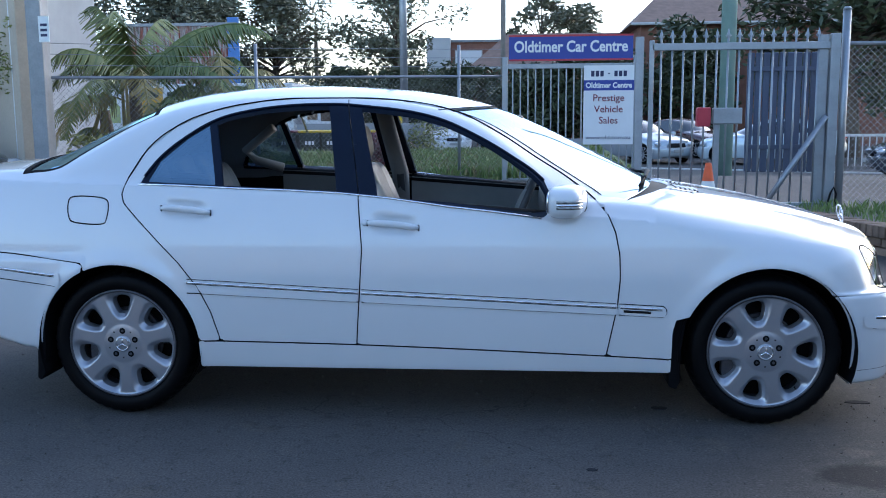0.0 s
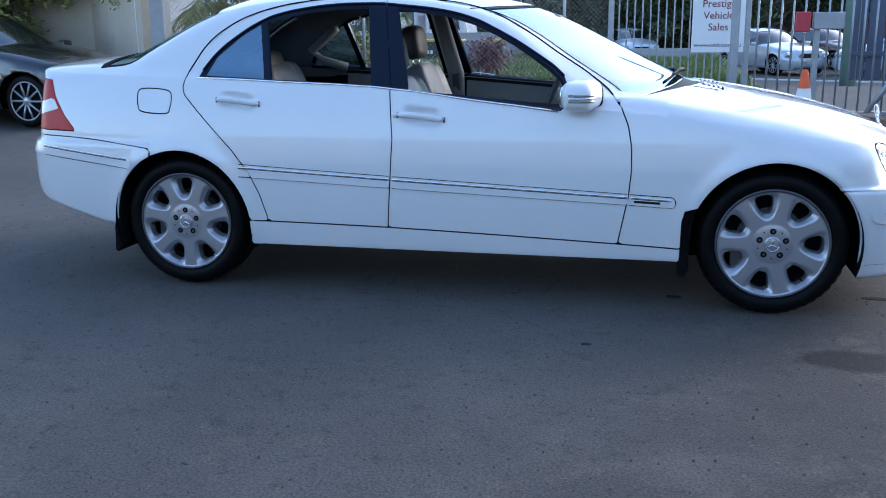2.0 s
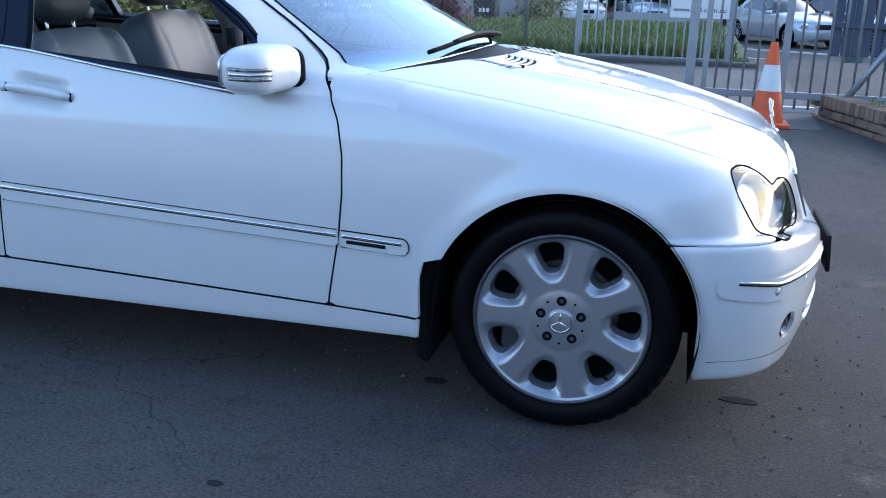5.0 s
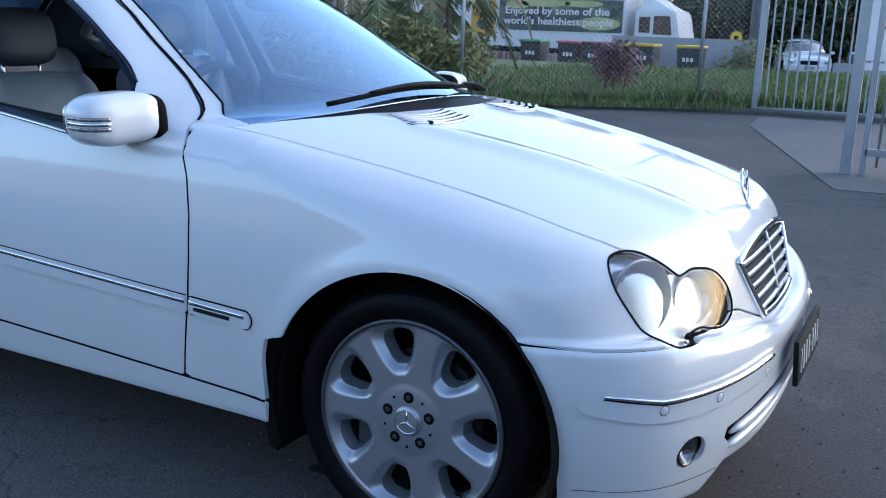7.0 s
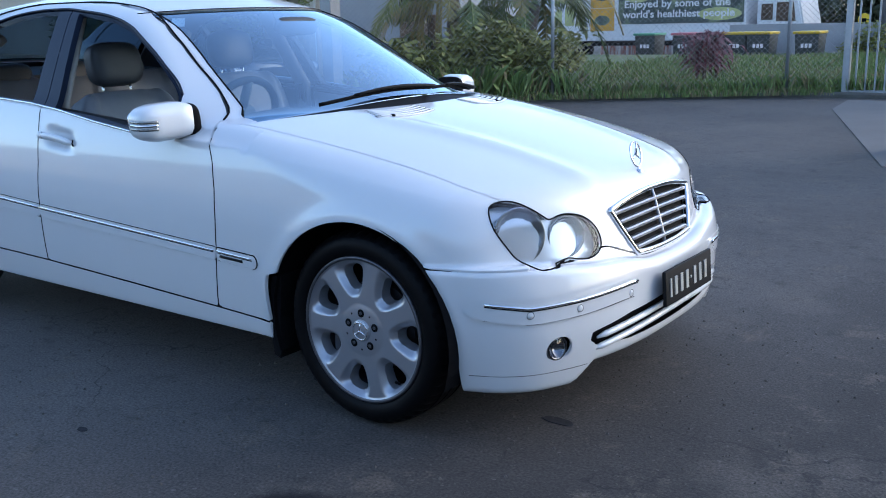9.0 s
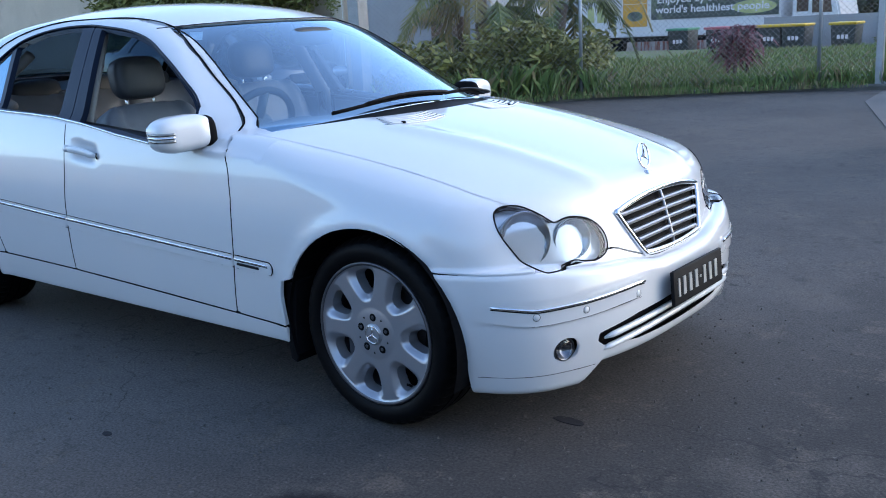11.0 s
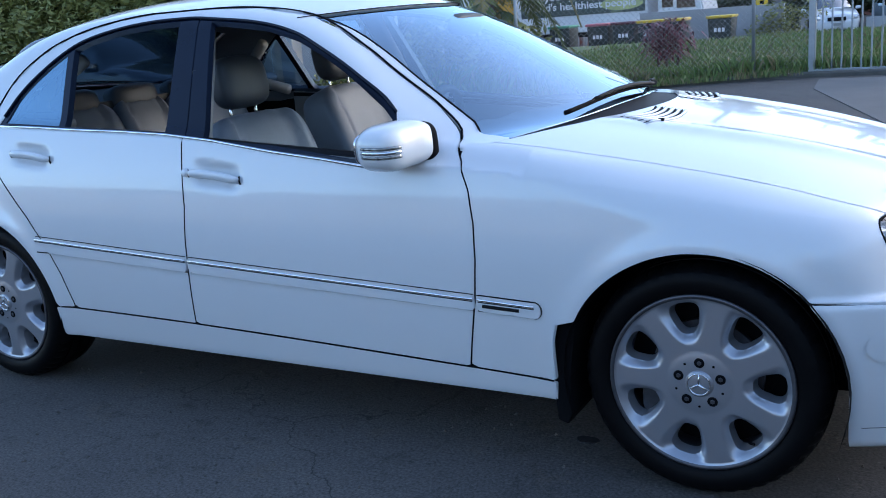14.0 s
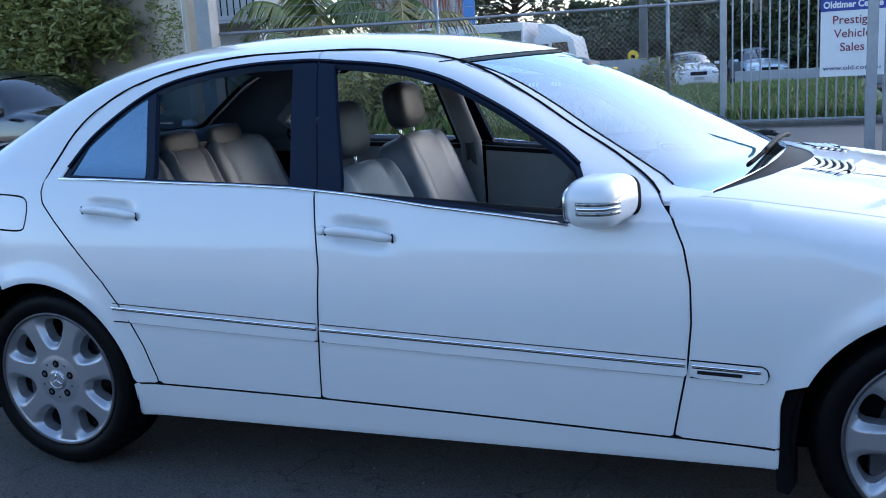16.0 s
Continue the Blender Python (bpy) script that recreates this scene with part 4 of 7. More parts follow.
# door handles, each in its dish
for nm, xk, zk, dx in (("rear", -1.05, 0.893, 1), ("front", -0.17, 0.834, 1)):
    slope = -0.09
    p0, n0 = side_y(xk, zk, 0.0)
    bm = bmesh.new()
    pts = []
    for t in np.linspace(-1, 1, 15):
        x = xk + 0.108 * t
        z = zk + slope * 0.108 * t
        lift = 0.008 + 0.020 * (1 - abs(t) ** 4)
        pts.append(side_y(x, z, lift)[0])
    tube(bm, pts, [0.007, 0.012] + [0.0145] * 11 + [0.012, 0.007], 12, flat=((0, 1, 0), 0.6))
    h = part("door_handle", bm, WHITE, sedan, "white body-coloured door handle", smooth=True)
    mirrored(h)
    if nm == "front":
        p, n = side_y(xk - 0.118, zk + 0.012, 0.012)
        bm = bmesh.new()
        lathe(bm, [(0.0, 0.004), (0.011, 0.003), (0.014, 0.0), (0.015, -0.012)], 18, Matrix.Translation(p) @ Vector(n).to_track_quat("Z", "Y").to_matrix().to_4x4())
        part("key_lock", bm, WHITE, sedan, smooth=True)
    for t in (-1.02, 1.02):
        p, n = side_y(xk + 0.105 * t, zk + slope * 0.105 * t, 0.004)
        bm = bmesh.new()
        tube(bm, [p + Vector((0, 0, -0.012)), p + Vector((0.002, -0.006, 0)), p + Vector((0, 0, 0.012))], 0.003, 6)
        part("handle_gap", bm, BLACK_GAP, sedan, "dark gap at the handle's end", smooth=True)

# door mirrors
def lean(p):
    return Vector((p.x * (1.0 - 0.8 * abs(p.y + 0.02)) + 0.25 * max(p.y, 0) - 0.02 * (p.z > 0) * p.z, p.y, p.z * (1 - 0.9 * max(-p.y - 0.04, 0))))


bm = bmesh.new()
pad(bm, (0.535, -0.872, 0.938), (0.150, 0.212, 0.128), pose(0, 0, 0, 4, 0, -8), e=0.62, n=18, pinch=lean)
mirror = part("door_mirror", bm, WHITE, sedan, "white door mirror with a clear indicator", smooth=True)
bm = bmesh.new()
tube(bm, [(0.53, -0.755, 0.882), (0.535, -0.785, 0.885), (0.54, -0.815, 0.90)], [0.045, 0.036, 0.030], 14, flat=((0, 0, 1), 0.55))
m2 = part("mirror_arm", bm, BLACK_TRIM, mirror, "black mirror foot", smooth=True)
bm = bmesh.new()
pad(bm, (0.472, -0.872, 0.938), (0.012, 0.165, 0.09), pose(0, 0, 0, 4, 0, -8), e=0.5, n=10)
m3 = part("mirror_glass", bm, CHROME, mirror, "mirror glass", smooth=True)
bm = bmesh.new()
pad(bm, (0.560, -0.783, 0.934), (0.138, 0.050, 0.122), pose(0, 0, 0, 4, 0, -8), e=0.6, n=12)
m4 = part("mirror_rim", bm, BLACK_GAP, mirror, "black joint behind the mirror shell", smooth=True)
LED = mat("indicator_plastic", (0.22, 0.22, 0.21), 0.15, metal=0.6, var=0.6, scale=90, coat=1.0)
from mathutils import bvhtree
shell = bvhtree.BVHTree.FromPolygons([v.co for v in mirror.data.vertices], [tuple(f.vertices) for f in mirror.data.polygons])
for k, zz in enumerate((0.919, 0.931, 0.943)):
    bm = bmesh.new()
    pts = []
    for t in np.linspace(242, 320, 15):
        d = Vector((math.cos(radians(t)), math.sin(radians(t)), 0))
        c = Vector((0.54, -0.885, zz))
        hit = shell.ray_cast(c + d * 0.5, -d)[0]
        pts.append(hit - d * 0.003 if hit else c + d * 0.09)
    tube(bm, pts, 0.0062, 8)
    part("indicator_bar", bm, LED if k != 1 else CHROME, mirror, "clear indicator bar", smooth=True)
mir_l = mirrored(mirror)
for o in [m2, m3, m4]:
    q = mirrored(o)
    q.parent = mir_l

# wipers: a ribbed blade under a bowed arm
for a0, a1 in ((0.10, -0.45), (0.56, 0.12)):
    wiper = new("wiper")
    wiper.parent = sedan
    wiper["label"] = "black windscreen wiper"
    arm, blade = [], []
    for t in np.linspace(0, 1, 16):
        a = a0 + (a1 - a0) * t
        x = 0.975 - 0.42 * a * a - 0.012 - 0.014 * math.sin(math.pi * t)
        lo = top_z(x, a)[0].z
        blade.append((x, a, lo + 0.012))
        arm.append((x + 0.016 * (1 - t), a, lo + 0.018 + 0.006 * math.sin(math.pi * min(1, t * 1.25))))
    bm = bmesh.new()
    tube(bm, blade, 0.0075, 6, flat=((1, 0, 0), 0.7))
    part("blade", bm, BLACK_GAP, wiper, smooth=True)
    bm = bmesh.new()
    tube(bm, arm[:12], [0.016 - 0.009 * i / 11 for i in range(12)], 8, flat=((0, 0, 1), 0.55))
    part("arm", bm, BLACK_TRIM, wiper, smooth=True)
    for k in (3, 6, 9, 12):
        bm = bmesh.new()
        tube(bm, [blade[k], arm[min(k, 11)]], 0.0035, 5)
        part("bridge", bm, BLACK_TRIM, wiper, smooth=True)

# wheels
RIM = 0.238


def rim_depth(r, t):
    """Depth of the wheel's face (0 at the lip) at radius r and angle t."""
    q = (t * 7 / (2 * math.pi)) % 1.0 - 0.5
    dt = q * 2 * math.pi / 7 * r
    dr = r - 0.170
    d = (np.abs(dr / 0.042) ** 3.2 + np.abs(dt / (0.035 + 0.30 * dr)) ** 3.2) ** (1 / 3.2)
    well = np.clip((1.55 - d) / 0.55, 0, 1) * np.clip((0.232 - r) / 0.02, 0, 1)
    dish = 0.005 * np.clip(1 - (r / 0.085) ** 4, 0, 1)
    return dish - 0.004 - 0.020 * well ** 1.6 + 0.006 * (r > 0.226), d


nr, nt_ = 44, 280
rr = np.concatenate([[0.0], np.linspace(0.012, 0.234, nr)])
pts, tri = [(0, 0, rim_depth(np.array(0.0), np.array(0.0))[0])], []
fld = [1.0]
for i in range(1, nr + 1):
    for j in range(nt_):
        t = 2 * math.pi * j / nt_
        h, d = rim_depth(np.array(rr[i]), np.array(t))
        pts.append((rr[i] * math.cos(t), rr[i] * math.sin(t), float(h)))
        fld.append(float(d) - 1.0)
for j in range(nt_):
    tri.append((0, 1 + j, 1 + (j + 1) % nt_))
for i in range(nr - 1):
    for j in range(nt_):
        a, b = 1 + i * nt_ + j, 1 + i * nt_ + (j + 1) % nt_
        tri += [(a, a + nt_, b + nt_), (a, b + nt_, b)]
pts = np.array(pts)
RP, RN, RT = cut((pts, np.tile((0.0, 0.0, 1.0), (len(pts), 1)), np.array(tri)), np.array(fld))
e = np.concatenate([RT[:, [0, 1]], RT[:, [1, 2]], RT[:, [2, 0]]])
_, first, times = np.unique(np.sort(e, 1), axis=0, return_index=True, return_counts=True)
edge = e[first[times == 1]]
edge = edge[np.hypot(*RP[edge[:, 0]][:, :2].T) < 0.232]
ids = np.unique(edge)
idx = {v: i for i, v in enumerate(ids)}
walls = RP[ids] * np.array([1, 1, 1]) - np.array([0, 0, 0.035])
c_ang = np.round((np.arctan2(RP[ids][:, 1], RP[ids][:, 0]) * 7 / (2 * math.pi)) - 0.5) + 0.5
cx = np.stack([0.170 * np.cos(c_ang * 2 * math.pi / 7), 0.170 * np.sin(c_ang * 2 * math.pi / 7), walls[:, 2]], 1)
walls = walls + (cx - walls) * np.array([0.14, 0.14, 0])
rim_v = np.concatenate([RP, RP[ids], walls])
k0 = len(RP)
rim_f = [tuple(t) for t in RT] + [(k0 + idx[b], k0 + idx[a], k0 + len(ids) + idx[a], k0 + len(ids) + idx[b]) for a, b in edge]


def wheel(x, y, spin):
    s = -1 if y < 0 else 1
    w = new("wheel")
    w.parent = sedan
    w["label"] = "silver seven-spoke alloy wheel with a black tyre"
    # local z is the wheel's outward axis
    w.matrix_basis = pose(x, s * 0.815, HUB_Z, 90 if s < 0 else -90, 0, 0) @ pose(0, 0, 0, 0, 0, spin)
    r = obj("rim", rim_v, rim_f, ALLOY, w, "seven-spoke silver alloy rim")
    bm = bmesh.new()
    lathe(bm, [(0.226, 0.001), (0.231, 0.004), (RIM - 0.002, 0.004), (RIM, 0.000), (RIM, -0.012), (0.222, -0.030), (0.212, -0.07), (0.212, -0.17), (0.23, -0.185)], 90)
    part("rim_barrel", bm, DARK_METAL, r, smooth=True)
    bm = bmesh.new()
    prof = [(0.224, -0.02), (0.236, -0.004), (0.245, 0.004), (0.262, 0.010), (0.280, 0.009), (0.295, 0.001), (0.303, -0.008), (0.309, -0.018), (0.3125, -0.028), (0.315, -0.045), (0.3155, -0.052),
            (0.308, -0.054), (0.308, -0.062), (0.3155, -0.064), (0.316, -0.098), (0.308, -0.10), (0.308, -0.108), (0.316, -0.11), (0.315, -0.150), (0.308, -0.152), (0.308, -0.16), (0.315, -0.162),
            (0.312, -0.185), (0.303, -0.203), (0.28, -0.215), (0.24, -0.20), (0.22, -0.18)]
    lathe(bm, prof, 144)
    bm.verts.ensure_lookup_table()
    for v in bm.verts:
        rad = math.hypot(v.co.x, v.co.y)
        if rad > 0.3015 and -0.05 < v.co.z < -0.005:
            j = round(math.atan2(v.co.y, v.co.x) / (2 * math.pi) * 144)
            if j % 3 == 0:
                f = (rad - 0.0045) / rad
                v.co.x *= f
                v.co.y *= f
    part("tyre", bm, RUBBER, w, "black road tyre", auto=28)
    bm = bmesh.new()
    lathe(bm, [(0.0, -0.075), (0.075, -0.075), (0.075, -0.085), (0.145, -0.085), (0.145, -0.105), (0.0, -0.105)], 48)
    part("brake_disc", bm, DARK_METAL, w, "dull metal brake disc", auto=30)
    bm = bmesh.new()
    box(bm, (-0.135, 0.02, -0.070), (0.075, 0.15, 0.045), pose(0, 0, 0, 0, 0, -spin), bevel=0.014)
    part("brake_caliper", bm, DARK_METAL, w, "dull metal brake caliper", auto=40)
    bm = bmesh.new()
    lathe(bm, [(0.0, -0.12), (0.22, -0.12)], 36)
    part("backing_plate", bm, BLACK_GAP, w)
    bm = bmesh.new()
    lathe(bm, [(0.0, 0.0065), (0.030, 0.0065), (0.034, 0.005), (0.036, 0.002), (0.036, -0.008)], 36)
    cap = part("hub_cap", bm, ALLOY, w, "round hub cap with a three-rayed emblem", auto=40)
    bm = bmesh.new()
    tube(bm, [(0.0285 * math.cos(t), 0.0285 * math.sin(t), 0.0065) for t in np.linspace(0, 2 * math.pi, 33)[:-1]], 0.002, 6, closed=True)
    for t in (90, 210, 330):
        tube(bm, [(0, 0, 0.0070), (0.0275 * math.cos(radians(t - spin)), 0.0275 * math.sin(radians(t - spin)), 0.0065)], [0.0042, 0.0012], 6)
    part("hub_emblem", bm, CHROME, cap, "chrome emblem ring", smooth=True)
    for i in range(5):
        t = radians(90 + 72 * i - spin)
        c = Vector((0.056 * math.cos(t), 0.056 * math.sin(t), 0.0))
        # raised black disc paints the dark of the bolt's recess
        bm = bmesh.new()
        lathe(bm, [(0.0135, 0.0004), (0.0125, 0.0016), (0.0, 0.0016)], 16, Matrix.Translation(c))
        part("bolt_hole_disc", bm, BLACK_GAP, w, "black disc in place of the bolt recess's shade", smooth=True)
        bm = bmesh.new()
        lathe(bm, [(0.0, 0.0034), (0.0052, 0.0034), (0.0062, 0.0024), (0.0064, 0.001)], 6, Matrix.Translation(c + Vector((0, 0, 0.0))))
        part("wheel_bolt", bm, DARK_METAL, w, "steel wheel bolt")
        t2 = t + radians(36)
        # flat black dot painted for the dark of a small hole
        bm = bmesh.new()
        lathe(bm, [(0.0, 0.0022), (0.0035, 0.0022)], 10, Matrix.Translation((0.062 * math.cos(t2), 0.062 * math.sin(t2), 0.0)))
        part("small_hole_dot", bm, BLACK_GAP, w)
    bm = bmesh.new()
    tv = radians(-50 - spin)
    tube(bm, [(0.205 * math.cos(tv), 0.205 * math.sin(tv), -0.02), (0.192 * math.cos(tv), 0.192 * math.sin(tv), -0.006)], 0.004, 8)
    part("valve", bm, RUBBER, w, smooth=True)
    return w


for x, sp in ((AXLE_F, 26.0), (AXLE_R, 15.0)):
    for s in (-1, 1):
        wheel(x, s, sp)
        # wheel well
        bm = bmesh.new()
        arc = [(x + 0.358 * math.cos(t), HUB_Z + 0.358 * math.sin(t)) for t in np.linspace(-0.35, math.pi + 0.35, 30)]
        a = [bm.verts.new((u, s * 0.45, v)) for u, v in arc]
        b = [bm.verts.new((u, s * (0.845 if x > 0 else 0.85), v)) for u, v in arc]
        for i in range(29):
            bm.faces.new((a[i], a[i + 1], b[i + 1], b[i]))
        bm.faces.new(a)
        part("wheel_well", bm, BLACK_GAP, sedan, "dark wheel well liner", smooth=False)
        # mud flap behind each wheel
        bm = bmesh.new()
        if x > 0:
            poly = [(0.974, 0.44), (1.035, 0.455), (1.022, 0.38), (1.012, 0.30), (1.016, 0.19), (1.0, 0.155), (0.97, 0.165), (0.966, 0.24)]
        else:
            poly = [(-1.69, 0.44), (-1.715, 0.40), (-1.735, 0.28), (-1.745, 0.16), (-1.73, 0.15), (-1.705, 0.18), (-1.70, 0.30)]
        plate(bm, poly, 0.19, Matrix.Translation((0, s * 0.735, 0)))
        bmesh.ops.bevel(bm, geom=list(bm.edges), offset=0.004, segments=1, affect="EDGES")
        part("mud_flap", bm, BLACK_GAP, sedan, "black mud flap", auto=30)

# underbody
bm = bmesh.new()
box(bm, (0.0, 0, 0.255), (3.2, 1.30, 0.09), bevel=0.02)
part("underbody", bm, BLACK_GAP, sedan, "dark underbody")

# cabin
bm = bmesh.new()
box(bm, (-0.35, 0, 0.34), (2.2, 1.50, 0.08), bevel=0.01)
part("cabin_floor", bm, CABIN, sedan, "dark carpeted cabin floor")
for s in (-1, 1):
    for x0, x1, z0, z1 in ((-0.27, 0.68, 0.935, 0.86), (-1.02, -0.36, 0.975, 0.945)):
        bm = bmesh.new()
        plate(bm, [(x0, 0.40), (x1, 0.40), (x1, z1), (x0, z0)], 0.05, Matrix.Translation((0, s * 0.745, 0)))
        card = part("door_card", bm, CABIN_GREY, sedan, "grey inner door lining")
        bm = bmesh.new()
        tube(bm, [(x0, s * 0.745, z0 - 0.014), (x1, s * 0.745, z1 - 0.014)], 0.028, 10)
        part("door_ledge", bm, BLACK_TRIM, card, "dark padded window ledge", smooth=True)
    bm = bmesh.new()
    tube(bm, [(-0.32, s * 0.70, 0.40), (-0.33, s * 0.70, 0.95), (-0.40, s * 0.525, 1.31)], [0.055, 0.05, 0.045], 10, flat=((0, 1, 0), 0.4))
    part("centre_pillar", bm, CABIN_GREY, sedan, "grey centre pillar lining", smooth=True)
    bm = bmesh.new()
    tube(bm, [(-0.36, s * 0.66, 1.16), (-0.33, s * 0.68, 0.95), (-0.30, s * 0.70, 0.55)], 0.024, 6, flat=((0, 1, 0), 0.15))
    part("seat_belt", bm, CABIN, sedan, "dark seat belt", smooth=True)
    bm = bmesh.new()
    tube(bm, [(-1.0, s * 0.66, 0.99), (-1.15, s * 0.65, 1.03), (-1.20, s * 0.60, 1.09), (-1.02, s * 0.53, 1.22)], 0.026, 8)
    part("rear_pillar", bm, CABIN_GREY, sedan, "grey rear pillar lining", smooth=True)

# dashboard and steering wheel
bm = bmesh.new()
rows = []
for i, (x, z) in enumerate(((0.96, 0.93), (0.80, 0.95), (0.62, 0.955), (0.52, 0.94), (0.46, 0.89), (0.45, 0.80), (0.50, 0.60), (0.52, 0.42))):
    row = []
    for j in range(17):
        y = -0.72 + 1.44 * j / 16
        hood = 0.035 * math.exp(-((y + 0.37) / 0.17) ** 4) if 1 < i < 5 else 0
        row.append(bm.verts.new((min(x, 0.96 - 0.5 * y * y), y, min(z, 0.93 - 0.05 * abs(y)) + hood * 0.6)))
    rows.append(row)
for r0, r1 in zip(rows, rows[1:]):
    for j in range(16):
        bm.faces.new((r0[j], r0[j + 1], r1[j + 1], r1[j]))
part("dashboard", bm, CABIN, sedan, "dark grey dashboard", smooth=True)
wm = Matrix.Translation((0.36, -0.37, 0.875)) @ pose(0, 0, 0, 0, -66, 0)
bm = bmesh.new()
tube(bm, [wm @ Vector((0.188 * math.cos(t), 0.188 * math.sin(t), 0)) for t in np.linspace(0, 2 * math.pi, 41)[:-1]], 0.0155, 10, closed=True)
wheel_ob = part("steering_wheel", bm, CABIN, sedan, "dark leather steering wheel", smooth=True)
bm = bmesh.new()
pad(bm, (0, 0, 0), (0.16, 0.15, 0.05), None, 0.6, 10)
for t in (0, 180, 270):
    tube(bm, [(0, 0, 0), (0.185 * math.sin(radians(t + 90)) * 1, 0.185 * math.cos(radians(t + 90)), 0)], 0.018, 8)
bmesh.ops.transform(bm, matrix=wm, verts=list(bm.verts))
part("wheel_boss", bm, CABIN_GREY, wheel_ob, "grey wheel boss and spokes", smooth=True)
bm = bmesh.new()
pad(bm, (0.34, 0.0, 1.245), (0.05, 0.24, 0.075), pose(0, 0, 0, 0, 15, 0), 0.55, 10)
part("inner_mirror", bm, CABIN, sedan, "dark rear-view mirror", smooth=True)


def seat_block(name, c, size, lean, material, parent, label="", pleats=0, e=0.38):
    bm = bmesh.new()

    def bend(p):
        q = Vector(p)
        if pleats:
            u = (q.y / size[1] + 0.5) * pleats * 2
            inner = abs(q.y) < size[1] * 0.33
            q.x += (0.006 * math.cos(u * math.pi) if inner else 0.018) * (1 if q.x > 0 else 0)
            q.z += (0.005 * math.cos(u * math.pi) if inner else 0.012) * (1 if q.z > 0 and size[2] < size[0] else 0)
        return q
    pad(bm, c, size, pose(0, 0, 0, 0, lean, 0), e, 26, bend)
    return part(name, bm, material, parent, label, smooth=True)


for y, nm in ((-0.37, "driver"), (0.37, "passenger")):
    st = new("front_seat")
    st.parent = sedan
    st["label"] = "light grey pleated leather front seat"
    xo = 0.05 if y < 0 else -0.03
    hz = 1.10 if y < 0 else 1.14
    seat_block("cushion", (-0.02 + xo, y, 0.52), (0.54, 0.50, 0.17), -8, LEATHER, st, pleats=6)
    seat_block("backrest", (-0.36 + xo, y, hz - 0.405), (0.17, 0.50, 0.60), -22, LEATHER, st, pleats=6)
    seat_block("headrest", (-0.47 + xo, y, hz), (0.11, 0.26, 0.19), -10, LEATHER_SHADED, st, "dark grey headrest", e=0.6)
    for d in (-0.07, 0.07):
        bm = bmesh.new()
        tube(bm, [(-0.46 + xo, y + d, hz - 0.17), (-0.47 + xo, y + d, hz - 0.05)], 0.006, 8)
        part("headrest_post", bm, CHROME, st, "chrome headrest post", smooth=True)
st = new("rear_seat")
st.parent = sedan
st["label"] = "grey leather rear bench with three headrests"
seat_block("cushion", (-0.97, 0, 0.55), (0.50, 1.28, 0.17), -8, LEATHER, st)
for y, w in ((-0.40, 0.50), (0.0, 0.30), (0.40, 0.50)):
    seat_block("backrest", (-1.29, y, 0.775), (0.16, w, 0.52), -24, LEATHER, st, pleats=4)
    seat_block("headrest", (-1.375, y * 0.85, 1.035), (0.11, 0.27, 0.11), -14, LEATHER_SHADED, st, "dark grey headrest", e=0.55)
bm = bmesh.new()
plate(bm, [(-1.35, 1.03), (-1.90, 1.055), (-1.90, 1.035), (-1.35, 1.0)], 1.2)
part("parcel_shelf", bm, CABIN, sedan, "dark parcel shelf")
# registration label in the windscreen's corner
PAPER = mat("paper_label", (0.75, 0.77, 0.76), 0.6, var=0.1)
bm = bmesh.new()
for k, (dx, w, h) in enumerate(((0.0, 0.075, 0.050),)):
    p, n = top_z(0.16, -0.465, -0.012)
    q = n.to_track_quat("Z", "Y").to_matrix().to_4x4()
    box(bm, (0, 0, 0), (h, w, 0.0015))
    bmesh.ops.transform(bm, matrix=Matrix.Translation(p) @ q, verts=list(bm.verts))
part("paper_label", bm, PAPER, sedan, "small paper label behind the windscreen")
# ---- ground and setting ----
def ground_z(x, y):
    """The yard rises gently to the fence and falls away behind it to the street."""
    up = 0.0158 * min(max(y - 1.5, 0), 4.0) + 0.028 * min(max(y - 5.5, 0), 4.8)
    t = min(max((y - 11.0) / 9.0, 0), 1)
    return up - 0.56 * t * t * (3 - 2 * t)


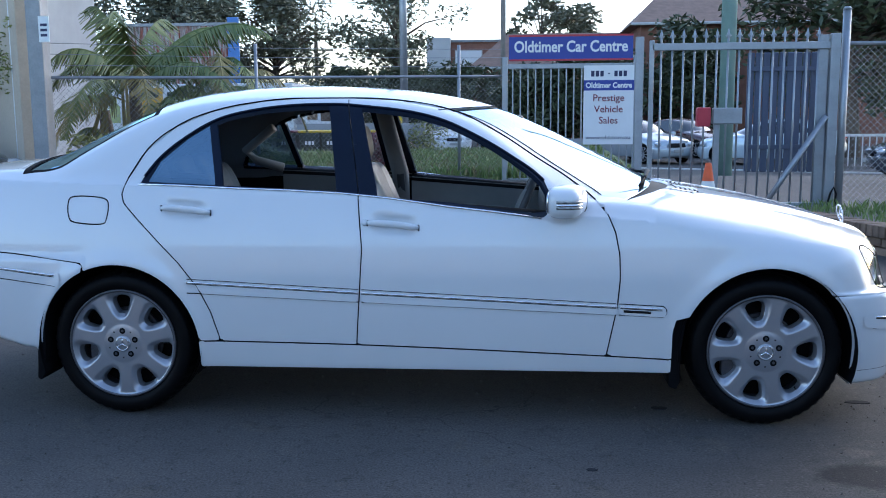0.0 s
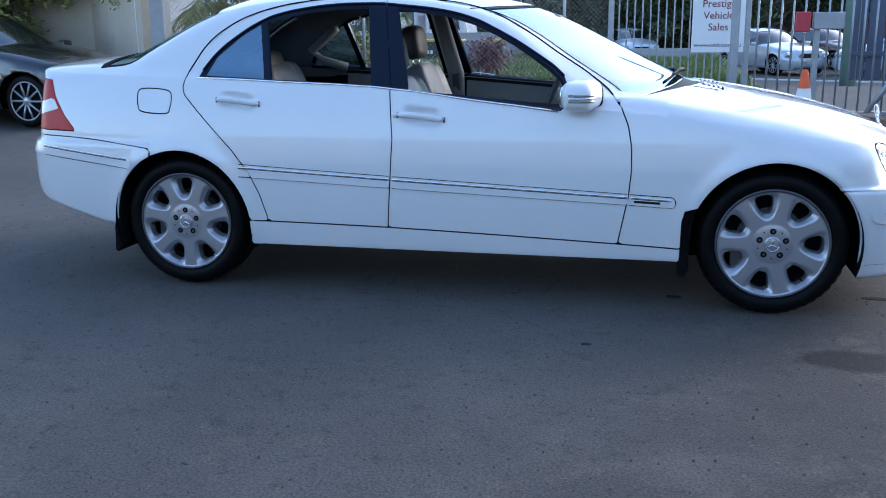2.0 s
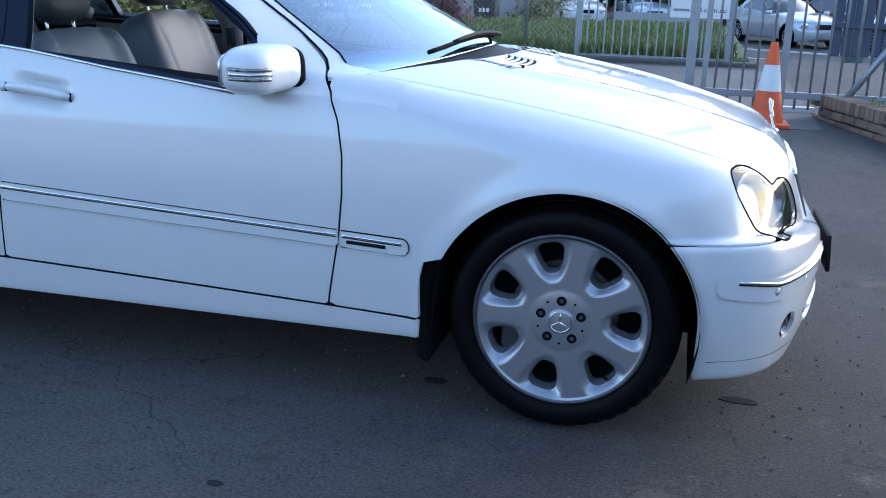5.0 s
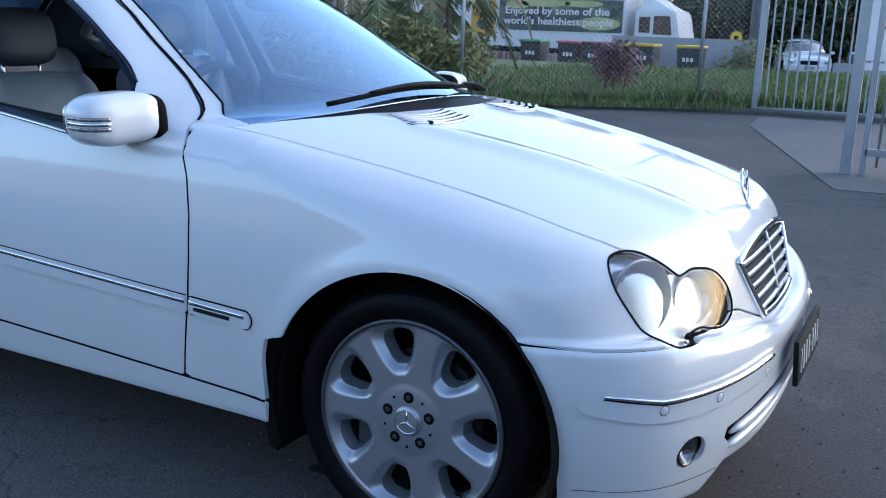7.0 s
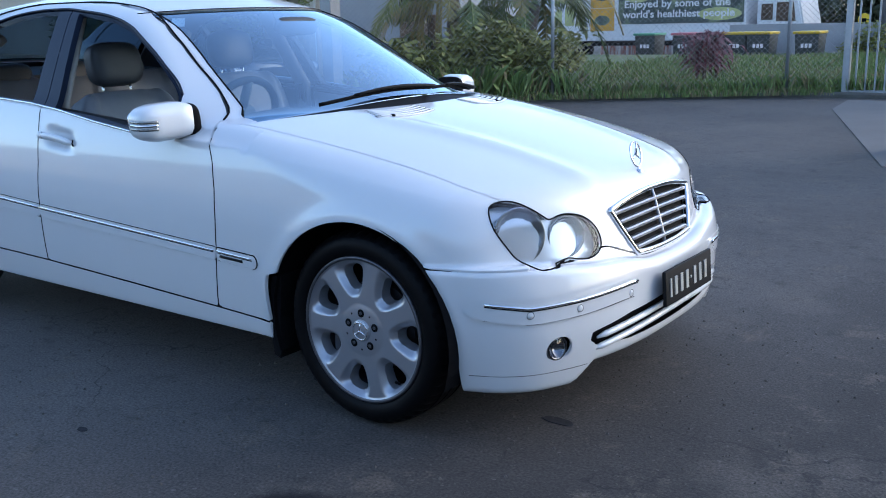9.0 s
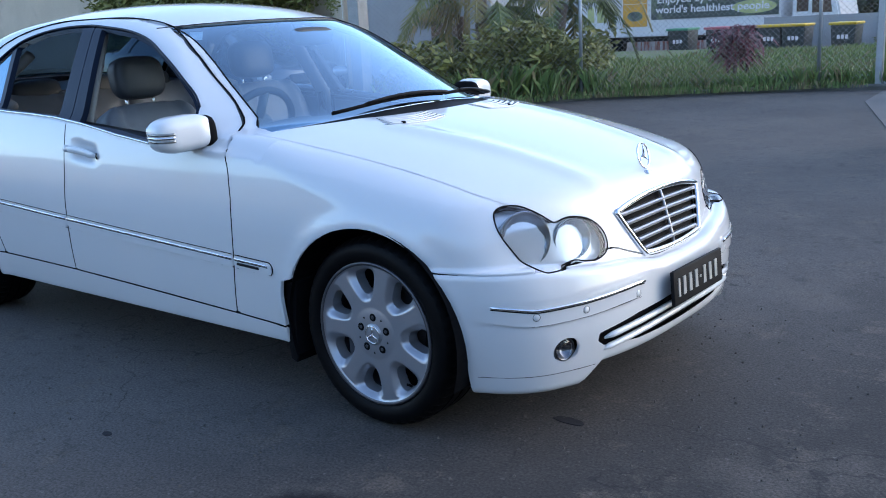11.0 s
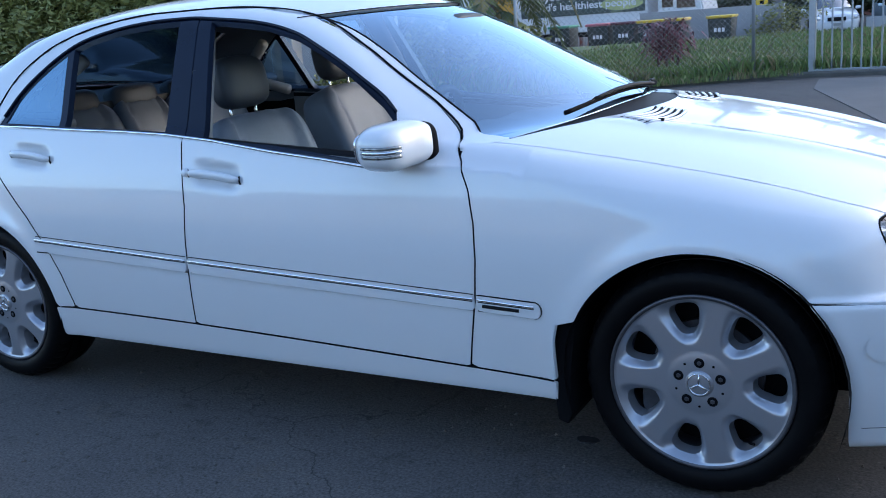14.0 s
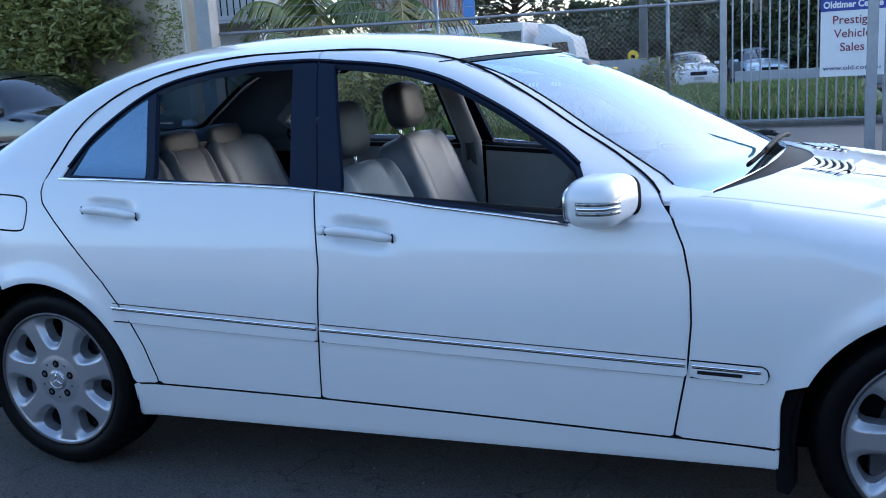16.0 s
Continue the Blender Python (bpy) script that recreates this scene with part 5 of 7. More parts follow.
def asphalt():
    """Old asphalt: stone speckle, worn blotches, brown dirt, fine cracks, painted shade ramp."""
    m = bpy.data.materials.new("worn_asphalt")
    m.use_nodes = True
    n, k = m.node_tree.nodes, m.node_tree.links
    b = n["Principled BSDF"]
    b.inputs["Roughness"].default_value = 0.82
    b.inputs["Specular IOR Level"].default_value = 0.35
    co = n.new("ShaderNodeTexCoord")

    def nz(scale, detail, rough=0.6):
        t = n.new("ShaderNodeTexNoise")
        t.inputs["Scale"].default_value, t.inputs["Detail"].default_value, t.inputs["Roughness"].default_value = scale, detail, rough
        k.new(co.outputs["Object"], t.inputs["Vector"])
        return t.outputs[0]

    def span(src, lo, hi, a, c):
        r = n.new("ShaderNodeMapRange")
        for i, v in enumerate((lo, hi, a, c)):
            r.inputs[i + 1].default_value = v
        k.new(src, r.inputs[0])
        return r.outputs[0]

    def mix(f, a, c, kind="MIX"):
        x = n.new("ShaderNodeMix")
        x.data_type, x.blend_type = "RGBA", kind
        for i, v in ((0, f), (6, a), (7, c)):
            if isinstance(v, (int, float)):
                x.inputs[i].default_value = v
            elif isinstance(v, tuple):
                x.inputs[i].default_value = (*v, 1)
            else:
                k.new(v, x.inputs[i])
        return x.outputs[2]
    col = mix(span(nz(0.55, 5), 0.40, 0.60, 0, 1), (0.044, 0.0405, 0.0375), (0.066, 0.060, 0.055))
    col = mix(span(nz(2.6, 7, 0.72), 0.40, 0.62, 0, 0.7), col, (0.054, 0.0495, 0.046))
    # broad ramp: light and shade put into the tone, darker towards +x and -y
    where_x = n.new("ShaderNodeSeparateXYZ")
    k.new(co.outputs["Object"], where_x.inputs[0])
    shade_ramp = n.new("ShaderNodeMath")
    shade_ramp.operation = "MULTIPLY_ADD"
    shade_ramp.inputs[1].default_value = 2.4
    k.new(nz(0.5, 6, 0.6), shade_ramp.inputs[0])
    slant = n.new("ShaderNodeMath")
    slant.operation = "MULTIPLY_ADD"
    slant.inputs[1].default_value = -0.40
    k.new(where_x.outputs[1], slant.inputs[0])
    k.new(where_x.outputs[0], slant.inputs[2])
    k.new(slant.outputs[0], shade_ramp.inputs[2])
    col = mix(1.0, col, span(shade_ramp.outputs[0], 2.4, 3.9, 1.48, 0.52), "MULTIPLY")
    dust = span(nz(1.1, 8, 0.7), 0.53, 0.66, 0, 0.55)
    col = mix(dust, col, (0.100, 0.087, 0.074))
    col = mix(span(nz(7.0, 7, 0.75), 0.55, 0.68, 0, 0.65), col, (0.027, 0.026, 0.025))
    col = mix(span(nz(3.4, 9, 0.78), 0.555, 0.63, 0, 0.60), col, (0.105, 0.088, 0.070))
    col = mix(span(nz(26, 5, 0.7), 0.57, 0.66, 0, 0.55), col, (0.022, 0.021, 0.021))
    place = n.new("ShaderNodeMapping")
    place.inputs["Location"].default_value = (-1.63 / 0.23, 1.35 / 0.115, 0)
    place.inputs["Scale"].default_value = (1 / 0.23, 1 / 0.115, 0)
    k.new(co.outputs["Object"], place.inputs[0])
    far = n.new("ShaderNodeVectorMath")
    far.operation = "LENGTH"
    k.new(place.outputs[0], far.inputs[0])
    rough_edge = n.new("ShaderNodeMath")
    rough_edge.operation = "MULTIPLY_ADD"
    rough_edge.inputs[1].default_value = 1.1
    k.new(nz(9, 6, 0.65), rough_edge.inputs[0])
    k.new(far.outputs["Value"], rough_edge.inputs[2])
    col = mix(span(rough_edge.outputs[0], 1.35, 1.72, 0.95, 0), col, (0.007, 0.007, 0.008))
    speck = nz(110, 3, 0.6)
    col = mix(1.0, col, span(speck, 0.32, 0.68, 0.55, 1.45), "MULTIPLY")
    col = mix(span(nz(48, 2, 0.5), 0.66, 0.74, 0, 0.5), col, (0.16, 0.15, 0.135))
    vo = n.new("ShaderNodeTexVoronoi")
    vo.feature = "DISTANCE_TO_EDGE"
    vo.inputs["Scale"].default_value = 0.75
    wob = n.new("ShaderNodeTexNoise")
    wob.inputs["Scale"].default_value, wob.inputs["Detail"].default_value = 2.5, 6
    k.new(co.outputs["Object"], wob.inputs["Vector"])
    ad = n.new("ShaderNodeVectorMath")
    ad.operation = "MULTIPLY_ADD"
    ad.inputs[1].default_value = (0.9, 0.9, 0.9)
    k.new(wob.outputs["Color"], ad.inputs[0])
    k.new(co.outputs["Object"], ad.inputs[2])
    k.new(ad.outputs[0], vo.inputs["Vector"])
    line = span(vo.outputs["Distance"], 0.0, 0.006, 1, 0)
    where = span(nz(0.6, 3), 0.50, 0.60, 0, 0.75)
    both_ = n.new("ShaderNodeMath")
    both_.operation = "MULTIPLY"
    k.new(line, both_.inputs[0])
    k.new(where, both_.inputs[1])
    col = mix(both_.outputs[0], col, (0.012, 0.012, 0.013))
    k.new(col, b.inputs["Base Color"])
    bp = n.new("ShaderNodeBump")
    bp.inputs["Strength"].default_value, bp.inputs["Distance"].default_value = 0.35, 0.006
    k.new(speck, bp.inputs["Height"])
    k.new(bp.outputs[0], b.inputs["Normal"])
    return m


ASPHALT = asphalt()
CONCRETE = mat("pale_concrete", (0.125, 0.120, 0.113), 0.85, var=0.16, scale=1.4, fine=60, bump=0.2, stain=(1.1, 0.55, 0.8, (0.09, 0.088, 0.083)))
KERB = mat("mossy_kerb", (0.095, 0.090, 0.080), 0.9, var=0.3, scale=3, fine=40, bump=0.4, stain=(2.0, 0.52, 0.7, (0.07, 0.075, 0.05)))
SOIL = mat("grassy_soil", (0.075, 0.110, 0.036), 0.95, var=0.35, scale=2, fine=30, bump=0.5, stain=(1.2, 0.55, 0.75, (0.11, 0.095, 0.06)))
GALV = mat("galvanised_steel", (0.30, 0.32, 0.345), 0.42, metal=0.6, var=0.15, scale=5, fine=60, bump=0.05)
GALV_DARK = mat("weathered_steel", (0.25, 0.26, 0.275), 0.5, metal=0.5, var=0.2, scale=5, fine=60, bump=0.05)
SHEET = mat("blue_grey_sheet", (0.075, 0.095, 0.150), 0.5, var=0.14, scale=2, fine=40, bump=0.05)
SIGN_WHITE = mat("sign_white", (0.72, 0.72, 0.72), 0.5, var=0.05, scale=3)
SIGN_BLUE = mat("sign_blue", (0.025, 0.045, 0.27), 0.45, var=0.06, scale=3)
SIGN_RED = mat("sign_red", (0.42, 0.03, 0.05), 0.45, var=0.08)
SIGN_MAROON = mat("lettering_maroon", (0.20, 0.03, 0.05), 0.5, var=0.05)
SIGN_INK = mat("lettering_navy", (0.02, 0.025, 0.08), 0.5, var=0.05)
ORANGE = mat("cone_orange", (0.72, 0.10, 0.02), 0.5, var=0.12, scale=8, stain=(12, 0.6, 0.8, (0.40, 0.09, 0.04)))
CONE_WHITE = mat("cone_reflective_band", (0.70, 0.70, 0.68), 0.4, var=0.1, scale=8)
BRICK = mat("worn_brick", (0.20, 0.135, 0.095), 0.9, var=0.25, scale=9, fine=70, bump=0.4, random_tint=0.28)
MORTAR = mat("dark_mortar", (0.12, 0.11, 0.10), 0.95, var=0.2, scale=8, bump=0.4)
RENDER = mat("beige_render", (0.52, 0.44, 0.34), 0.9, var=0.14, scale=0.7, fine=40, bump=0.25, stain=(0.6, 0.5, 0.75, (0.30, 0.25, 0.20)))
BARK = mat("tree_bark", (0.13, 0.10, 0.075), 0.9, var=0.3, scale=6, fine=40, bump=0.6)
GUM = leafy("gum_leaves", (0.095, 0.100, 0.062), (0.170, 0.168, 0.105))
DARK_LEAF = leafy("dark_leaves", (0.035, 0.048, 0.022), (0.080, 0.095, 0.042))
HEDGE = leafy("hedge_leaves", (0.125, 0.140, 0.032), (0.290, 0.285, 0.085))
PALM = leafy("palm_leaflets", (0.085, 0.125, 0.035), (0.190, 0.215, 0.070))
PALM_DRY = leafy("dry_palm_leaflets", (0.20, 0.17, 0.05), (0.30, 0.24, 0.10))
GRASS = leafy("grass_blades", (0.085, 0.150, 0.030), (0.200, 0.250, 0.080))
DRY_GRASS = leafy("dry_grass", (0.16, 0.13, 0.06), (0.26, 0.21, 0.11))
RED_LEAF = leafy("dark_red_leaves", (0.060, 0.010, 0.018), (0.170, 0.030, 0.045))

# ground: one sheet to the horizon
gx = sorted(set([round(v, 2) for v in np.arange(-16, 16.01, 0.5)] + [-1500, -600, -250, -100, -60, -40, -25, 25, 40, 60, 100, 250, 600, 1500]))
gy = sorted(set([round(v, 2) for v in np.arange(-12, 30.01, 0.5)] + [-1500, -600, -200, -80, -40, -20, 40, 60, 100, 200, 500, 1500]))
verts = [(x, y, ground_z(x, y)) for y in gy for x in gx]
nx = len(gx)
faces = [(j * nx + i, j * nx + i + 1, (j + 1) * nx + i + 1, (j + 1) * nx + i) for j in range(len(gy) - 1) for i in range(nx - 1)]
ground = tagged(obj("ground", verts, faces, ASPHALT), "dark worn asphalt yard with faded patches, stains and painted shade", "ground", kind="structure")


def sheet(name, poly, lift, material, label, category, step=0.5):
    """A thin slab with a top that follows the ground."""
    bm = bmesh.new()
    top = [bm.verts.new((x, y, ground_z(x, y) + lift)) for x, y in poly]
    low = [bm.verts.new((x, y, ground_z(x, y) - 0.05)) for x, y in poly]
    f = bm.faces.new(top)
    for i in range(len(poly)):
        j = (i + 1) % len(poly)
        bm.faces.new((low[i], low[j], top[j], top[i]))
    ob = part(name, bm, material, None)
    return tagged(ob, label, category, kind="structure")


FENCE = [(-5.40, 6.40), (-3.40, 8.70), (-0.60, 10.00), (0.05, 10.20)]
sheet("pavement", [(0.32, 8.75), (1.64, 5.10), (2.75, 5.25), (2.75, 9.7), (0.25, 9.75)], 0.006, CONCRETE, "pale concrete driveway slab at the gate", "pavement")
# grass verge behind the kerb, in strips that follow the fall of the ground
bm = bmesh.new()
front = [(-5.75, 6.45), (-4.9, 7.20), (-3.85, 8.32), (-3.38, 8.75), (-2.06, 9.37), (-0.64, 9.97), (0.1, 10.12), (2.4, 10.42)]
rows = []


def verge_z(x, y):
    """Top of the verge: it swells gently towards the street."""
    t = min(max((y - 9.0) / 9.5, 0), 1)
    return 0.225 + 0.13 * t + 0.03 * noise.noise((x * 0.5, y * 0.5, 3.0))


for k in range(14):
    t = k / 13
    row = []
    for x, y in front:
        yy = y + (18.8 - y) * t
        xx = x - 3.0 * t * (x < 0)
        row.append(bm.verts.new((xx, yy, verge_z(xx, yy) + 0.03 if k else ground_z(x, y) + 0.055)))
    rows.append(row)
for r0, r1 in zip(rows, rows[1:]):
    for i in range(len(front) - 1):
        bm.faces.new((r0[i], r0[i + 1], r1[i + 1], r1[i]))
low = [bm.verts.new((v.co.x, v.co.y, v.co.z - 0.2)) for v in rows[0]]
for i in range(len(front) - 1):
    bm.faces.new((low[i], low[i + 1], rows[0][i + 1], rows[0][i]))
tagged(part("verge", bm, SOIL, None, smooth=True), "grassy verge behind the fence", "grass", kind="structure")
# kerb
bm = bmesh.new()
prof = [(0.0, -0.08), (0.0, 0.045), (0.015, 0.060), (0.14, 0.066), (0.14, -0.08)]
kpts = [(-5.55, 6.05), (-4.75, 7.05), (-3.75, 8.20), (-3.30, 8.62), (-2.0, 9.24), (-0.6, 9.84), (0.1, 9.98), (1.2, 10.0), (2.5, 10.05)]
ring = []
for i, (x, y) in enumerate(kpts):
    a, b = Vector(kpts[max(i - 1, 0)]), Vector(kpts[min(i + 1, len(kpts) - 1)])
    d = (b - a).normalized()
    n = Vector((-d.y, d.x))
    ring.append([bm.verts.new((x + n.x * u, y + n.y * u, ground_z(x, y) + v)) for u, v in prof])
for r0, r1 in zip(ring, ring[1:]):
    for k in range(len(prof) - 1):
        bm.faces.new((r0[k], r0[k + 1], r1[k + 1], r1[k]))
tagged(part("kerb", bm, KERB, None, auto=40), "dirty concrete kerb below the fence", "kerb", kind="structure")
# street markings beyond the gate
ROAD_WHITE = mat("road_paint", (0.62, 0.62, 0.60), 0.7, var=0.2, scale=4)
for x0, y0, x1, y1, w in ((2.2, 20.6, 5.2, 19.2, 0.14), (6.0, 17.6, 9.2, 15.8, 0.14), (1.8, 24.6, 14.0, 19.2, 0.12)):
    d = Vector((x1 - x0, y1 - y0)).normalized()
    n = Vector((-d.y, d.x)) * w / 2
    sheet("road_line", [(x0 - n.x, y0 - n.y), (x1 - n.x, y1 - n.y), (x1 + n.x, y1 + n.y), (x0 + n.x, y0 + n.y)], 0.03, ROAD_WHITE, "white painted road line", "road marking")
# dark oil stain and grit on the yard
STAIN = mat("oil_stain", (0.033, 0.033, 0.036), 0.9, spec=0.1, var=0.35, scale=9, fine=130, bump=0.3)
rng = random.Random(5)
for cx, cy, rx, ry in ((0.965, -0.60, 0.035, 0.022), (1.86, -0.46, 0.055, 0.022), (0.62, -1.35, 0.02, 0.012)):
    bm = bmesh.new()
    ring = [bm.verts.new((cx + rx * math.cos(t) * (1 + 0.16 * noise.noise((math.cos(t) * 2, math.sin(t) * 2, cx * 9))), cy + ry * math.sin(t) * (1 + 0.22 * noise.noise((math.cos(t) * 2 + 7, math.sin(t) * 2, cy * 9))), 0.003)) for t in np.linspace(0, 2 * math.pi, 49)[:-1]]
    low = [bm.verts.new((cx + (v.co.x - cx) * 1.06, cy + (v.co.y - cy) * 1.06, -0.002)) for v in ring]
    bm.faces.new(ring)
    for i in range(48):
        bm.faces.new((low[i], low[(i + 1) % 48], ring[(i + 1) % 48], ring[i]))
    tagged(part("stain", bm, STAIN, None), "dark oil stain on the asphalt", "stain", kind="structure")
gv, gf = [], []
for _ in range(5200):
    x, y = rng.uniform(-4.5, 5.0), rng.uniform(-4.2, 1.0)
    r = rng.choice((0.0025, 0.003, 0.004, 0.006, 0.008))
    k, a = len(gv), rng.uniform(0, 6.28)
    gv += [(x + r * math.cos(a + i * 1.571), y + r * math.sin(a + i * 1.571), -0.001) for i in range(4)] + [(x + rng.uniform(-r, r) * 0.4, y, r * 0.9)]
    gf += [(k + i, k + (i + 1) % 4, k + 4) for i in range(4)]
tagged(obj("grit", gv, gf, mat("grit_stone", (0.075, 0.068, 0.060), 0.9, var=0.5, scale=30), smooth=False), "loose grit scattered on the asphalt", "gravel", kind="stuff")

# ---- chain-link fence ----
fence = thing("chain_link_fence", "galvanised chain-link fence with steel posts", "fence")
for i, (x, y) in enumerate(FENCE[1:-1]):
    z = ground_z(x, y)
    bm = bmesh.new()
    tube(bm, [(x, y, z), (x, y, z + 2.13)], 0.024, 12)
    part("post", bm, GALV, fence, smooth=True)
bm = bmesh.new()
tube(bm, [(x, y, ground_z(x, y) + 1.66) for x, y in FENCE], 0.021, 10)
part("top_rail", bm, GALV_DARK, fence, smooth=True)
for k, h in enumerate((1.81, 1.94, 2.07)):
    bm = bmesh.new()
    tube(bm, [(x, y, ground_z(x, y) + h) for x, y in FENCE], 0.004, 5)
    part("strand", bm, GALV_DARK, fence, "thin strand of wire", smooth=True)
for (x0, y0), (x1, y1) in zip(FENCE, FENCE[1:]):
    L = math.hypot(x1 - x0, y1 - y0)
    H, S = 1.54, 0.072
    wires = bmesh.new()
    z0, z1 = ground_z(x0, y0) + 0.12, ground_z(x1, y1) + 0.12

    def at(u, v):
        t = u / L
        return Vector((x0 + (x1 - x0) * t, y0 + (y1 - y0) * t, z0 + (z1 - z0) * t + v))
    for sgn in (1, -1):
        u = -H
        while u < L + H:
            a, b = (u, 0.0), (u + H, H)
            ua, ub = max(u, 0), min(u + H, L)
            if ub > ua:
                va, vb = ua - u, ub - u
                if sgn < 0:
                    va, vb = H - va, H - vb
                tube(wires, [at(ua, va), at(ub, vb)], 0.0019, 3, caps=False)
            u += S
    part("wire_mesh", wires, GALV_DARK, fence, "diamond wire mesh")

# ---- barred fence panel with the signs ----
panel = thing("steel_fence_panel", "grey steel fence panel with upright bars and two signs' rails", "fence", (0.1, 10.2, 0.14))
LX = 2.0
for x, w in ((0.0, 0.085), (LX, 0.085)):
    bm = bmesh.new()
    box(bm, (x, 0, 1.0), (w, w, 2.0), bevel=0.006)
    part("post", bm, GALV, panel)
for z in (0.10, 1.86):
    bm = bmesh.new()
    box(bm, (LX / 2, 0, z), (LX - 0.09, 0.05, 0.075), bevel=0.005)
    part("rail", bm, GALV, panel)
for i in range(16):
    x = 0.12 + (LX - 0.24) * i / 15
    bm = bmesh.new()
    box(bm, (x, 0, 0.98), (0.022, 0.022, 1.70), bevel=0.003, seg=1)
    part("bar", bm, GALV, panel)
sign = thing("blue_sign", "long blue signboard with white serif lettering and red edges", "sign", (1.10, 10.14, 2.27))
bm = bmesh.new()
box(bm, (0, 0, 0), (1.88, 0.03, 0.39), bevel=0.004)
part("board", bm, SIGN_BLUE, sign)
for z in (0.182, -0.182):
    bm = bmesh.new()
    box(bm, (0, -0.018, z), (1.88, 0.008, 0.028))
    part("red_edge", bm, SIGN_RED, sign, "red edge stripe")
writing("Oldtimer Car Centre", 0.235, SIGN_WHITE, sign, pose(0, -0.018, -0.06), width=1.72, bold=0.006)
sign = thing("white_sign", "white signboard with maroon lettering and a blue band", "sign", (1.685, 10.14, 1.40))
bm = bmesh.new()
box(bm, (0, 0, 0), (0.76, 0.012, 1.20), bevel=0.003)
part("board", bm, SIGN_WHITE, sign)
bm = bmesh.new()
box(bm, (0, -0.008, 0.30), (0.76, 0.006, 0.155))
part("blue_band", bm, SIGN_BLUE, sign, "blue band")
for x, w in ((-0.245, 0.05), (-0.175, 0.05), (-0.105, 0.05), (0.0, 0.03), (0.105, 0.05), (0.175, 0.05), (0.245, 0.05)):
    bm = bmesh.new()
    box(bm, (x, -0.008, 0.475), (w, 0.004, 0.085 if w > 0.04 else 0.015))
    part("number_bar", bm, SIGN_INK, sign, "dark bar in place of a figure")
writing("Oldtimer Centre", 0.115, SIGN_WHITE, sign, pose(0, -0.013, 0.262), width=0.70, bold=0.004)
for k, w in enumerate(("Prestige", "Vehicle", "Sales")):
    writing(w, 0.15, SIGN_MAROON, sign, pose(0, -0.009, 0.06 - 0.17 * k), bold=0.001)
writing("www.old.com.au", 0.085, SIGN_INK, sign, pose(0, -0.009, -0.52), width=0.68)

# ---- gate with spear tops ----
gz = ground_z(0, 5.9)
gate = thing("steel_gate", "grey steel gate of upright bars with spear tops", "gate", (1.66, 5.9, gz))
GW = 2.0
for x, w, h in ((-0.03, 0.085, 2.02), (0.10, 0.05, 1.98)):
    bm = bmesh.new()
    box(bm, (x, 0, h / 2), (w, w, h), bevel=0.005)
    part("post", bm, GALV, gate)
for z, s in ((0.20, 0.06), (1.91, 0.075)):
    bm = bmesh.new()
    box(bm, (GW / 2 + 0.05, 0, z), (GW - 0.1, 0.05, s), bevel=0.005)
    part("rail", bm, GALV, gate)
for i in range(15):
    x = 0.20 + 0.118 * i
    bm = bmesh.new()
    tube(bm, [(x, 0, 0.08), (x, 0, 2.03)], 0.011, 8)
    b = part("bar", bm, GALV, gate, smooth=True)
    bm = bmesh.new()
    tube(bm, [(x, 0, 1.99), (x, 0, 2.02), (x, 0, 2.035), (x, 0, 2.10)], [0.010, 0.022, 0.020, 0.001], 6, flat=((0, 1, 0), 0.5))
    part("spear_top", bm, GALV, b, smooth=True)
    bm = bmesh.new()
    tube(bm, [(x - 0.03, 0, 2.03), (x - 0.022, 0, 2.008), (x, 0, 2.0), (x + 0.022, 0, 2.008), (x + 0.03, 0, 2.03)], 0.0045, 5)
    part("scroll", bm, GALV, b, smooth=True)
bm = bmesh.new()
box(bm, (GW + 0.02, 0.0, 1.0), (0.10, 0.10, 2.06), bevel=0.006)
box(bm, (GW - 0.09, 0.02, 1.0), (0.10, 0.04, 2.04), bevel=0.004)
part("end_post", bm, GALV, gate)
bm = bmesh.new()
tube(bm, [(GW + 0.14, 0.02, 0), (GW + 0.14, 0.02, 2.28)], 0.042, 14)
tube(bm, [(GW + 0.14, 0.02, 2.28), (GW + 0.14, 0.02, 2.31)], [0.05, 0.03], 14)
part("round_post", bm, GALV, gate, "round steel post with a cap", smooth=True)
bm = bmesh.new()
tube(bm, [(1.20, -0.12, 0.02), (1.95, -0.05, 1.16)], 0.030, 10)
part("strut", bm, GALV, gate, "slanting steel strut", smooth=True)
for i in range(9):
    x0 = 1.20 + i * 0.086
    bm = bmesh.new()
    plate(bm, [(x0, 0.54), (x0 + 0.074, 0.54), (x0 + 0.074, 1.86), (x0, 1.86)], 0.03, Matrix.Translation((0, 0.36, 0)))
    bmesh.ops.bevel(bm, geom=list(bm.edges), offset=0.008, segments=1, affect="EDGES")
    part("sheet_rib", bm, SHEET, gate, "blue-grey sheet rib on the gate's back")
for z in (0.82, 1.68):
    bm = bmesh.new()
    box(bm, (1.58, 0.325, z), (0.78, 0.025, 0.05), bevel=0.003)
    part("sheet_rail", bm, SHEET, gate)
bm = bmesh.new()
box(bm, (0.76, -0.25, 0.55), (0.06, 0.06, 1.10), bevel=0.005)
part("box_post", bm, GALV, gate)
bm = bmesh.new()
box(bm, (0.86, -0.28, 1.17), (0.30, 0.10, 0.17), bevel=0.01)
part("lock_box", bm, GALV, gate, "grey steel lock box")
bm = bmesh.new()
box(bm, (0.61, -0.30, 1.16), (0.14, 0.12, 0.20), bevel=0.012)
part("red_box", bm, SIGN_RED, gate, "red steel box")
bm = bmesh.new()
